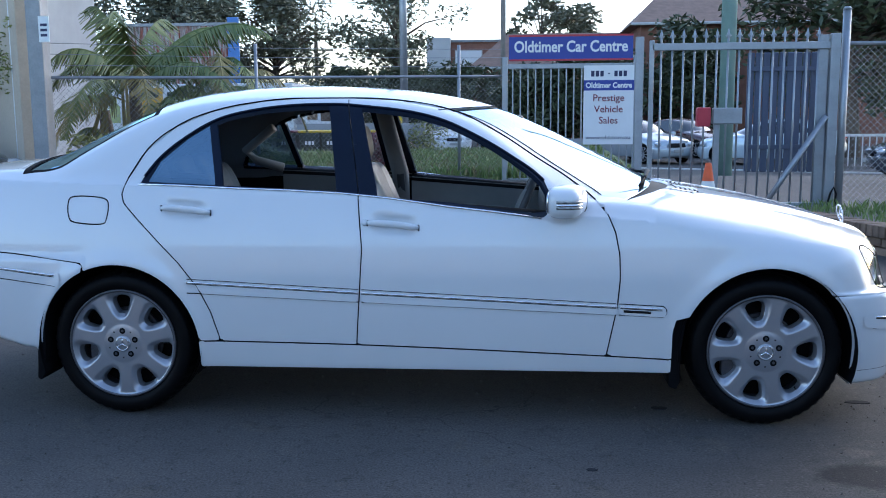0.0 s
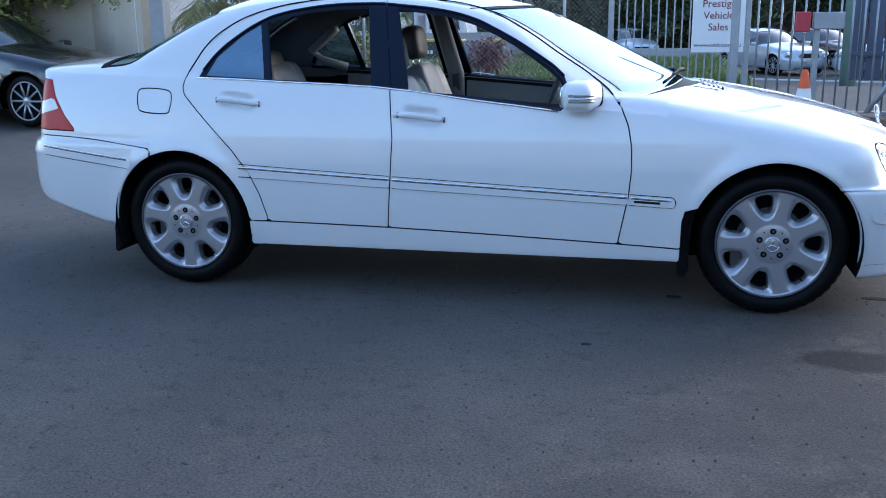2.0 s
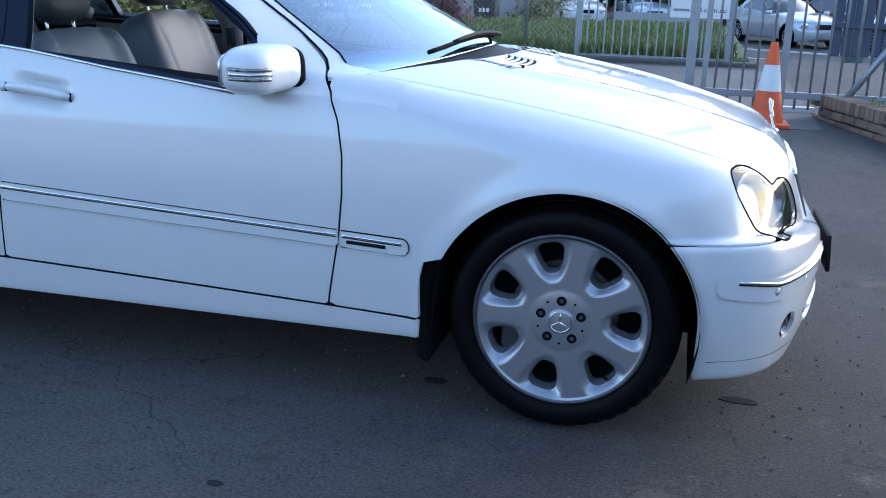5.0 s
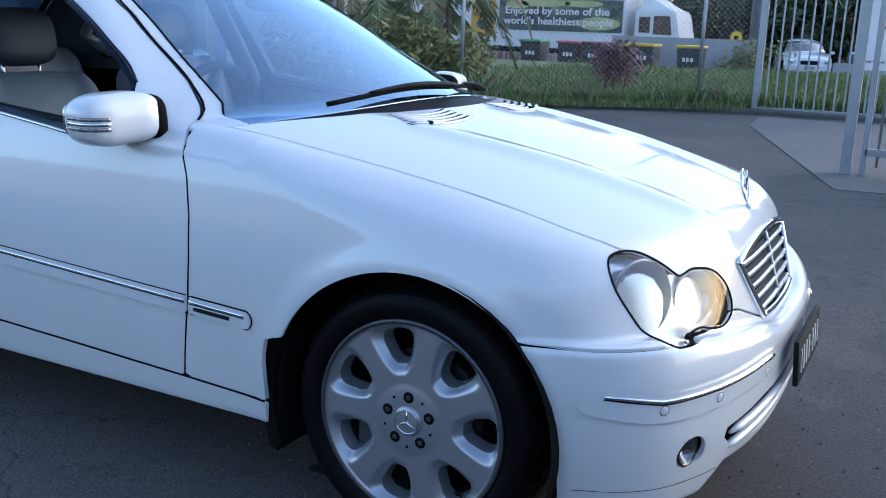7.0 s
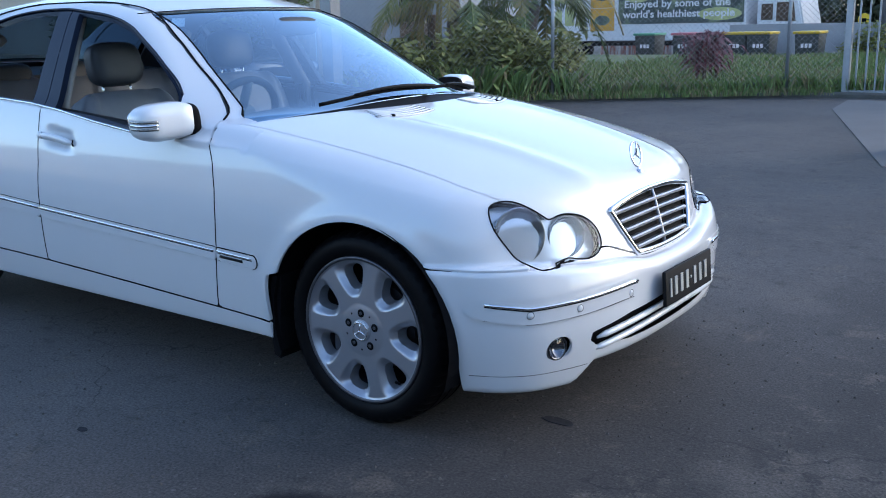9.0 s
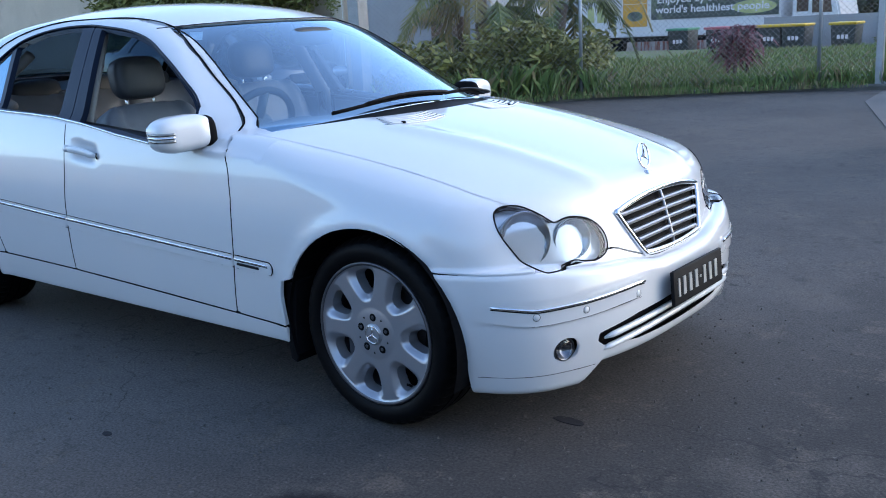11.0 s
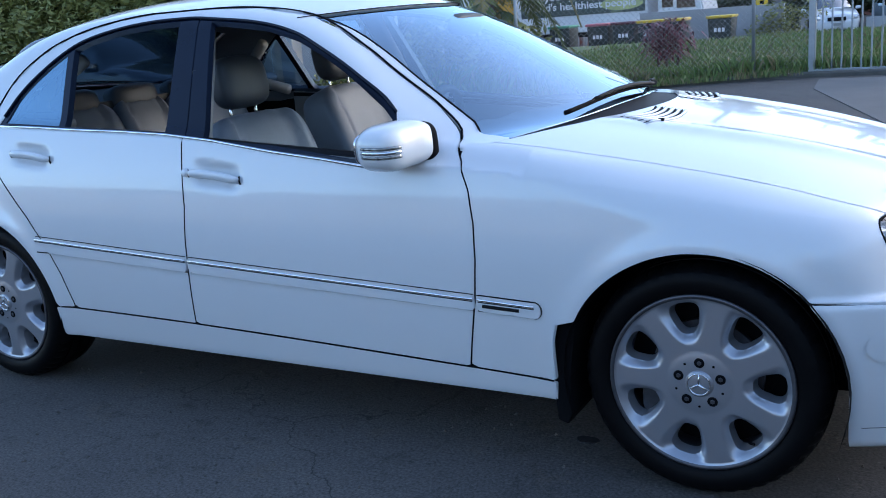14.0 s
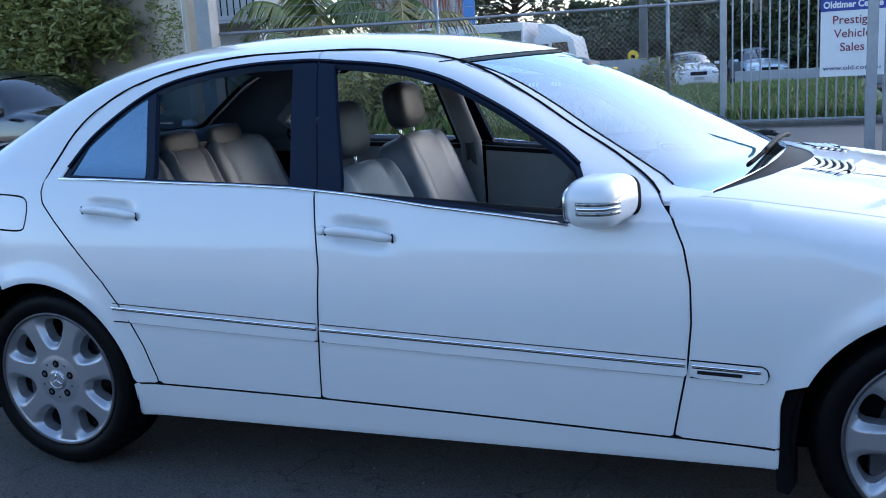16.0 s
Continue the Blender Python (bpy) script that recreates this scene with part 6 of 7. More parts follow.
tube(bm, [(2.00, -0.08, 0.22), (2.02, -0.10, 0.34), (2.05, -0.1, 0.40), (2.08, -0.1, 0.33), (2.07, -0.09, 0.20), (2.04, -0.08, 0.16)], 0.012, 6, closed=True)
part("chain", bm, BLACK_TRIM, gate, "dark chain and padlock", smooth=True)

# chain-link beyond the gate
side_fence = thing("side_fence", "chain-link fence beyond the gate", "fence", (3.82, 5.95, gz))
bm = bmesh.new()
tube(bm, [(0, 0, 1.93), (6, 0.4, 1.93)], 0.021, 8)
part("top_rail", bm, GALV_DARK, side_fence, smooth=True)
bm = bmesh.new()
for sgn in (1, -1):
    u = -1.8
    while u < 5.0:
        ua, ub = max(u, 0), min(u + 1.75, 5.0)
        if ub > ua:
            va, vb = ua - u, ub - u
            if sgn < 0:
                va, vb = 1.75 - va, 1.75 - vb
            tube(bm, [(ua, 0.066 * ua, 0.15 + va), (ub, 0.066 * ub, 0.15 + vb)], 0.0022, 3, caps=False)
        u += 0.072
part("wire_mesh", bm, GALV, side_fence, "diamond wire mesh")

# ---- traffic cone ----
cone = thing("traffic_cone", "orange traffic cone with a white reflective band", "traffic cone", (2.30, 5.38, ground_z(0, 5.38)))
bm = bmesh.new()
box(bm, (0, 0, 0.018), (0.37, 0.37, 0.036), bevel=0.012)
part("base", bm, ORANGE, cone, auto=30)


def cone_r(z):
    return 0.142 - (0.142 - 0.030) * (z - 0.03) / 0.67


for nm, z0, z1, m_, d in (("body", 0.03, 0.30, ORANGE, 0), ("band", 0.298, 0.515, CONE_WHITE, 0.0015), ("tip", 0.513, 0.70, ORANGE, 0)):
    bm = bmesh.new()
    prof = [(cone_r(z) + d, z) for z in np.linspace(z0, z1, 6)]
    if nm == "tip":
        prof += [(0.024, 0.703), (0.020, 0.690), (0.0, 0.66)]
    lathe(bm, prof, 32)
    part(nm, bm, m_, cone, "white reflective band" if nm == "band" else "", smooth=True)

# ---- white plank by the gate ----
bm = bmesh.new()
box(bm, (2.62, 6.25, ground_z(0, 6.25) + 0.03), (0.34, 0.09, 0.05), pose(0, 0, 0, 0, 0, 8), bevel=0.006)
tagged(part("plank", bm, SIGN_WHITE, None), "short white plank lying beside the planter", "plank")

# ---- brick planter ----
planter = thing("brick_planter", "low planter of worn bricks filled with grass", "planter", (0, 0, 0))
PL = [(2.80, 6.10), (3.62, 3.55), (5.2, 2.9), (7.5, 2.9), (7.5, 5.75), (2.95, 6.05)]
bm = bmesh.new()
top = [bm.verts.new((x + 0.03, y - 0.0, 0.27)) for x, y in PL]
low = [bm.verts.new((x + 0.03, y, 0.0)) for x, y in PL]
bm.faces.new(top)
for i in range(6):
    bm.faces.new((low[i], low[(i + 1) % 6], top[(i + 1) % 6], top[i]))
part("core", bm, MORTAR, planter, "dark mortar and soil")
bm = bmesh.new()
box(bm, (0, 0, 0), (0.218, 0.105, 0.070), bevel=0.006, seg=1)
brick_side = bpy.data.meshes.new("brick")
bm.to_mesh(brick_side)
bm.free()
brick_side.materials.append(BRICK)
bm = bmesh.new()
box(bm, (0, 0, 0), (0.072, 0.225, 0.105), bevel=0.006, seg=1)
brick_head = bpy.data.meshes.new("brick")
bm.to_mesh(brick_head)
bm.free()
brick_head.materials.append(BRICK)


def lay(data, m):
    b = new("brick", data)
    b.parent = planter
    b.matrix_basis = m


rb = random.Random(3)
for (x0, y0), (x1, y1) in zip(PL[:3], PL[1:3] + [PL[3]]):
    L = math.hypot(x1 - x0, y1 - y0)
    ang = math.degrees(math.atan2(y1 - y0, x1 - x0))
    for row in range(2):
        n = int(L / 0.23)
        for i in range(n):
            u = (i + 0.5 + 0.5 * (row % 2)) * 0.23
            if u > L:
                continue
            lay(brick_side, pose(x0 + (x1 - x0) * u / L, y0 + (y1 - y0) * u / L, 0.062 + 0.081 * row + rb.uniform(-0.003, 0.003), 0, 0, ang + rb.uniform(-1, 1)))
    n = int(L / 0.083)
    for i in range(n):
        u = (i + 0.5) * 0.083
        lay(brick_head, pose(x0 + (x1 - x0) * u / L + 0.03, y0 + (y1 - y0) * u / L, 0.243 + rb.uniform(-0.004, 0.004), 0, 0, ang + rb.uniform(-2, 2)))
# ---- plants ----
def leaves(bm, c, r, n, size, rng, squash=0.8, droop=0.0):
    """A cloud of small two-faced leaves."""
    for _ in range(n):
        d = Vector((rng.gauss(0, 1), rng.gauss(0, 1), rng.gauss(0, 1))).normalized() * (rng.random() ** 0.4) * r
        p = Vector(c) + Vector((d.x, d.y, d.z * squash - droop * rng.random()))
        a = Vector((rng.gauss(0, 1), rng.gauss(0, 1), rng.gauss(0, 0.6))).normalized()
        b = a.cross(Vector((rng.gauss(0, 1), rng.gauss(0, 1), rng.gauss(0, 1)))).normalized()
        s = size * rng.uniform(0.6, 1.3)
        q = [p - a * s, p + b * s * 0.35, p + a * s, p - b * s * 0.35]
        bm.faces.new([bm.verts.new(v) for v in q])


def tree(at, h, r, material, label, seed, clumps=34, per=90, size=0.16, trunk=0.18, group="", low=0.35):
    rng = random.Random(seed)
    t = thing("tree", label, "tree", at, group)
    bm = bmesh.new()
    top = Vector((rng.uniform(-0.4, 0.4), rng.uniform(-0.4, 0.4), h * 0.8))
    mid = Vector((rng.uniform(-0.3, 0.3), rng.uniform(-0.3, 0.3), h * 0.4))
    tube(bm, [(0, 0, -0.2), mid * 0.5, mid, (mid + top) / 2, top], [trunk, trunk * 0.85, trunk * 0.7, trunk * 0.45, trunk * 0.15], 9)
    cb = bmesh.new()
    for i in range(clumps):
        ang = rng.uniform(0, 2 * math.pi)
        z = h * rng.uniform(low, 1.0)
        wide = r * (0.35 + 0.65 * math.sin(math.pi * min(1, max(0.05, (z / h - low + 0.12) / (1.12 - low)))))
        rad = wide * rng.uniform(0.25, 1.0)
        c = Vector((rad * math.cos(ang), rad * math.sin(ang), z))
        s = mid + (top - mid) * min(1, max(0, (z / h - 0.45) / 0.5)) * 0.8
        tube(bm, [s, (s + c) / 2 + Vector((0, 0, 0.1 * rad)), c], [trunk * 0.28, trunk * 0.16, trunk * 0.05], 5)
        leaves(cb, c, r * rng.uniform(0.20, 0.36), per, size, rng, 0.75)
    part("trunk", bm, BARK, t, smooth=True)
    part("crown", cb, material, t)
    return t


gum = "uneven grey-green gum tree beyond the street"
tree((-17.5, 44, -0.4), 10.5, 4.2, GUM, gum, 1, 70, 200, 0.18, 0.3, "street trees")
tree((-12.8, 47, -0.4), 9.2, 3.4, GUM, gum, 2, 56, 170, 0.17, 0.3, "street trees")
tree((-6.0, 45, -0.4), 9.6, 3.3, GUM, gum, 3, 56, 130, 0.15, 0.28, "street trees")
tree((1.8, 60, -0.4), 9.2, 2.6, GUM, gum, 4, 22, 80, 0.24, 0.25, "street trees", 0.6)
tree((4.6, 62, -0.4), 8.6, 2.6, GUM, gum, 14, 20, 80, 0.24, 0.25, "street trees", 0.6)
tree((-2.6, 41, -0.4), 3.7, 2.6, DARK_LEAF, "low dark bushy tree behind the fence", 5, 64, 150, 0.17, 0.16, "street trees", 0.15)
tree((1.4, 39, -0.4), 3.7, 2.5, DARK_LEAF, "low dark bushy tree behind the fence", 6, 64, 150, 0.17, 0.16, "street trees", 0.15)
tree((-8.0, 42, -0.4), 3.6, 2.9, DARK_LEAF, "low dark bushy tree behind the fence", 7, 64, 150, 0.17, 0.16, "street trees", 0.15)
tree((-5.3, 43, -0.4), 3.6, 2.7, DARK_LEAF, "low dark bushy tree behind the fence", 15, 64, 150, 0.17, 0.16, "street trees", 0.15)
tree((12.0, 30, -0.4), 8.5, 4.2, DARK_LEAF, "large dark tree over the street", 8, 70, 130, 0.2, 0.35, "street trees", 0.25)
tree((17.0, 33, -0.4), 9.5, 4.6, DARK_LEAF, "large dark tree over the street", 9, 70, 130, 0.2, 0.35, "street trees", 0.25)
tree((8.0, 40, -0.4), 5.6, 3.0, DARK_LEAF, "dark tree beside the houses", 10, 44, 110, 0.2, 0.3, "street trees", 0.2)
tree((4.0, 38, -0.4), 4.6, 2.4, DARK_LEAF, "dark tree beside the houses", 11, 36, 110, 0.2, 0.3, "street trees", 0.2)
tree((-24, 40, -0.4), 9.0, 4.0, GUM, gum, 12, 50, 110, 0.2, 0.3, "street trees")


def frond(bm, base, yaw, length, rise, droop, rng, leaf=0.40, every=0.032):
    """An arching palm frond: a rib and two rows of hanging leaflets."""
    d = Vector((math.cos(yaw), math.sin(yaw), 0))
    side = Vector((-d.y, d.x, 0))
    n = int(length / every)
    pts = []
    for i in range(n + 1):
        t = i / n
        pts.append(Vector(base) + d * (length * (t - 0.18 * t * t)) + Vector((0, 0, rise * math.sin(t * 1.5) - droop * t * t)))
    tube(bm, pts[::3] + [pts[-1]], 0.012, 4)
    for i in range(int(n * 0.14), n):
        t = i / n
        w = leaf * math.sin(math.pi * min(1, 0.18 + 0.80 * t)) ** 0.7
        for s in (-1, 1):
            tip = pts[i] + side * s * w * 0.75 + d * w * 0.35 + Vector((0, 0, -w * rng.uniform(0.45, 0.95)))
            e = (pts[min(i + 1, n)] - pts[i]) * rng.uniform(0.5, 0.95)
            q = [pts[i] - e * 0.5, pts[i] + e, tip + e * 0.5, tip - e * 0.1]
            bm.faces.new([bm.verts.new(v) for v in q])


palm_at = (-5.35, 9.1)
pz = ground_z(*palm_at)
palm = thing("palm", "clump of arching palm fronds, some yellowed, behind the fence", "palm", (*palm_at, pz))
bm = bmesh.new()
for dx, dy, h in ((0, 0, 1.7), (-0.5, 0.3, 1.2), (0.45, 0.4, 1.0), (0.95, 0.42, 1.3)):
    tube(bm, [(dx, dy, 0), (dx * 1.1, dy, h * 0.5), (dx * 1.25, dy, h)], [0.13, 0.11, 0.08], 9)
part("trunk", bm, BARK, palm, smooth=True)
rng = random.Random(11)
specs = [(0.10, 2.5, 1.35, 0.75, 1.65), (-0.25, 1.9, 0.75, 0.9, 1.6), (0.7, 2.0, 1.4, 0.7, 1.6), (2.2, 2.1, 1.3, 0.9, 1.6), (3.0, 1.9, 1.0, 1.0, 1.5), (-1.0, 1.5, 0.9, 1.3, 1.5), (-1.8, 1.6, 0.8, 1.4, 1.4),
         (1.4, 1.8, 1.5, 0.6, 1.6), (-2.6, 1.7, 1.2, 1.0, 1.5), (4.0, 1.6, 0.6, 1.5, 1.3), (0.35, 1.7, 0.5, 1.2, 1.2), (-0.55, 1.6, 0.45, 1.3, 1.0), (2.7, 1.5, 1.6, 0.5, 1.6), (-1.4, 1.9, 1.5, 0.8, 1.6)]
for k, (yaw, length, rise, droop, h) in enumerate(specs):
    bm = bmesh.new()
    frond(bm, (rng.uniform(-0.15, 0.15), rng.uniform(-0.15, 0.15), h), yaw, length, rise, droop, rng)
    part("frond", bm, PALM_DRY if k in (5, 9, 11) else PALM, palm, "yellowed palm frond" if k in (5, 9, 11) else "")
bm = bmesh.new()
for k in range(9):
    frond(bm, (rng.uniform(-0.6, 0.9), rng.uniform(-0.5, 0.6), rng.uniform(0.5, 1.2)), rng.uniform(0, 6.28), rng.uniform(0.9, 1.4), 0.7, 0.9, rng, 0.30)
part("low_frond", bm, PALM, palm)
for k in range(16):
    bm = bmesh.new()
    dry = k % 4 == 1
    frond(bm, (1.15 + rng.uniform(-0.35, 0.35), 0.5 + rng.uniform(-0.3, 0.3), rng.uniform(0.9, 1.9)), 6.283 * k / 16 + rng.uniform(-0.2, 0.2), rng.uniform(1.0, 1.5), rng.uniform(0.3, 0.8), rng.uniform(1.0, 1.7), rng, 0.34)
    part("frond", bm, PALM_DRY if dry else PALM, palm, "yellowed palm frond" if dry else "")
bm = bmesh.new()
for k in range(5):
    tube(bm, [(rng.uniform(-0.5, 0.4), -0.25, 1.6), (rng.uniform(-0.5, 0.4), -0.45, 0.9), (rng.uniform(-0.5, 0.4), -0.5, 0.2)], [0.02, 0.035, 0.01], 5, flat=((0, 1, 0), 0.3))
part("hanging_leaf", bm, PALM_DRY, palm, "dry hanging leaf")

# undergrowth along the fence and grass on the verge
rng = random.Random(21)


def blades(bm, x, y, z, h, n, spread):
    for _ in range(n):
        a = rng.uniform(0, 6.28)
        px, py = x + rng.gauss(0, spread), y + rng.gauss(0, spread)
        hh = h * rng.uniform(0.5, 1.3)
        lx, ly = rng.gauss(0, 0.35) * hh, rng.gauss(0, 0.35) * hh
        w = 0.006 + 0.004 * hh
        dx, dy = math.cos(a) * w, math.sin(a) * w
        v = [bm.verts.new(c) for c in ((px - dx, py - dy, z - 0.02), (px + dx, py + dy, z - 0.02), (px + lx * 0.4 + dx * 0.7, py + ly * 0.4 + dy * 0.7, z + hh * 0.65), (px + lx, py + ly, z + hh))]
        bm.faces.new((v[0], v[1], v[2], v[3]))


def fence_y(x):
    return float(np.interp(x, [-5.4, -3.4, -0.6, 0.05, 2.2], [6.4, 8.7, 10.0, 10.2, 10.3]))


bm = bmesh.new()
bd = bmesh.new()
for _ in range(6800):
    x = rng.uniform(-7.5, 2.1)
    y = fence_y(x) + 0.05 + 8.4 * rng.random() ** 1.5
    d = y - fence_y(x)
    z = verge_z(x, y) if d > 0.3 else ground_z(x, y) + 0.10
    h = 0.10 + 0.12 * max(0, noise.noise((x * 0.8, y * 0.8, 0))) + (0.20 if x < -3.2 and d < 0.9 else 0.03)
    blades(bd if rng.random() < 0.18 else bm, x, y, z, h, 8, 0.07)
for _ in range(420):
    x = rng.uniform(-4.6, 0.0)
    y = fence_y(x) - rng.uniform(0.10, 0.22)
    blades(bd if rng.random() < 0.35 else bm, x, y, ground_z(x, y) + 0.055, rng.uniform(0.03, 0.09), 5, 0.05)
tagged(part("grass", bm, GRASS, None), "rough green grass behind the fence", "grass", kind="stuff")
tagged(part("dry_grass", bd, DRY_GRASS, None), "dry straw-coloured grass tufts", "grass", kind="stuff")
bm = bmesh.new()
for _ in range(260):
    x = rng.uniform(-5.3, -3.4)
    y = fence_y(x) + rng.uniform(0.12, 0.9)
    top = 0.55 + 0.7 * max(0.0, noise.noise((x * 1.1, 4.0, 0)) + 0.35)
    leaves(bm, (x, y, ground_z(x, y) + rng.uniform(0.15, top)), 0.22, 26, 0.07, rng)
tagged(part("undergrowth", bm, HEDGE, None), "weedy undergrowth at the foot of the fence", "weeds", kind="stuff")
bm = bmesh.new()
for _ in range(260):
    u = rng.random()
    x, y = 3.2 + 3.8 * u, rng.uniform(3.6, 5.6)
    if x < 2.95 + (6.0 - y) * 0.33:
        continue
    blades(bm, x, y, 0.27, 0.10, 9, 0.06)
tagged(part("planter_grass", bm, GRASS, None), "short grass in the brick planter", "grass", kind="stuff")

shrub = thing("red_shrub", "dark red spiky shrub behind the fence", "shrub", (-1.85, 10.35, ground_z(0, 10.35) + 0.08))
bm = bmesh.new()
for dx, dy in ((0, 0), (0.12, 0.05), (-0.12, 0.04), (0.02, -0.1)):
    tube(bm, [(dx, dy, 0), (dx * 1.5, dy * 1.5, 0.55)], 0.02, 6)
part("stem", bm, BARK, shrub, smooth=True)
bm = bmesh.new()
for _ in range(620):
    a = rng.uniform(0, 6.28)
    c = Vector((rng.gauss(0, 0.13), rng.gauss(0, 0.13), rng.uniform(0.25, 0.70)))
    L = rng.uniform(0.20, 0.38)
    d = Vector((math.cos(a), math.sin(a), rng.uniform(-0.6, 0.7))).normalized()
    s = d.cross(Vector((0, 0, 1))).normalized() * 0.016
    q = [c, c + d * L * 0.5 + s + Vector((0, 0, 0.03)), c + d * L + Vector((0, 0, -0.05)), c + d * L * 0.5 - s + Vector((0, 0, 0.03))]
    bm.faces.new([bm.verts.new(v) for v in q])
part("foliage", bm, RED_LEAF, shrub)

# ---- rendered wall, post and hedge at the yard's far corner ----
bm = bmesh.new()
WL = [(-5.62, 6.55), (-7.2, 7.9), (-20.0, 8.6)]
for (x0, y0), (x1, y1) in zip(WL, WL[1:]):
    L = math.hypot(x1 - x0, y1 - y0)
    box(bm, ((x0 + x1) / 2, (y0 + y1) / 2, 2.1), (L, 0.22, 4.2), pose(0, 0, 0, 0, 0, math.degrees(math.atan2(y1 - y0, x1 - x0))))
tagged(part("wall_corner", bm, RENDER, None), "weathered beige rendered wall at the yard's edge", "wall", kind="structure")
post = thing("concrete_post", "square grey steel post with a small paper notice", "post", (-5.40, 6.42, ground_z(0, 6.4)))
bm = bmesh.new()
box(bm, (0, 0, 2.0), (0.19, 0.19, 4.0), bevel=0.01)
part("shaft", bm, GALV_DARK, post)
bm = bmesh.new()
box(bm, (0.13, -0.10, 2.22), (0.13, 0.008, 0.30))
part("notice", bm, PAPER, post, "small white notice")
for k in range(3):
    bm = bmesh.new()
    box(bm, (0.13, -0.106, 2.27 - 0.06 * k), (0.08, 0.004, 0.03))
    part("notice_bar", bm, SIGN_INK, post, "dark bar of unreadable writing")
bm = bmesh.new()
tube(bm, [(-5.85, 6.62, 0.0), (-5.85, 6.62, 4.0)], 0.02, 8)
tagged(part("drain_pipe", bm, CONE_WHITE, None, smooth=True), "thin pale pipe on the rendered wall", "pipe")
hedge = thing("hedge", "dense green hedge in front of the rendered wall", "hedge", (-9.0, 7.3, 0.1))
bm = bmesh.new()
rng = random.Random(31)
for _ in range(620):
    x = rng.uniform(-3.2, 1.7)
    top = 2.65 + 0.25 * noise.noise((x * 1.3, 0, 0))
    z = rng.uniform(0.9, top)
    y = rng.uniform(-0.5, 0.35)
    if x > 1.0 and z < 1.6:
        continue
    leaves(bm, (x, y, z), 0.30, 56, 0.062, rng)
part("foliage", bm, HEDGE, hedge)
for x in (-2.6, -1.4, -0.3, 0.8):
    bm = bmesh.new()
    tube(bm, [(x, 0, 0), (x + 0.1, 0, 0.9), (x, 0, 1.8)], [0.06, 0.05, 0.02], 7)
    part("stem", bm, BARK, hedge, smooth=True)
vine = bmesh.new()
for _ in range(60):
    x = rng.uniform(-7.0, -5.8)
    leaves(vine, (x, 6.55 + (-5.62 - x) * 0.85 - 0.16, rng.uniform(1.55, 2.5)), 0.14, 16, 0.035, rng)
tagged(part("vine", vine, HEDGE, None), "thin leafy vine on the rendered wall", "vine", kind="stuff")


# ---- parked cars ----
COARSE = skin(body, (-2.5, -0.96, 0.08), (2.28, 0.96, 1.52), 0.06)
cx_, cy_, cz_ = COARSE[0].T
ca_ = np.abs(cy_)
c_arch = np.where(ca_ > 0.3, np.minimum(np.hypot(cx_ - AXLE_F, cz_ - HUB_Z), np.hypot(cx_ - AXLE_R, cz_ - HUB_Z)) - ARCH_R, 1)
c_glass = np.maximum.reduce([np.where(ca_ > 0.25, inside_poly(cx_, cz_, DLO), -1.0), np.where((cx_ > -0.2) & (cz_ > 0.9), np.minimum(cx_ - 0.2 + 0.6 * ca_ ** 2, 0.95 - 0.5 * ca_ ** 2 - cx_), -1.0),
                             np.where((cx_ < -1.1) & (cz_ > 1.0), np.minimum(-1.36 - cx_, cx_ + 1.9), -1.0)])
CAR_GLASS = mat("dark_car_glass", (0.012, 0.015, 0.018), 0.05, var=0.1, coat=1.0)
HEADLIGHT = mat("headlight_plastic", (0.60, 0.62, 0.65), 0.1, metal=0.4, var=0.2, coat=1.0)
c_body = cut(COARSE, np.minimum(c_arch, -c_glass))
c_win = cut(COARSE, c_glass)


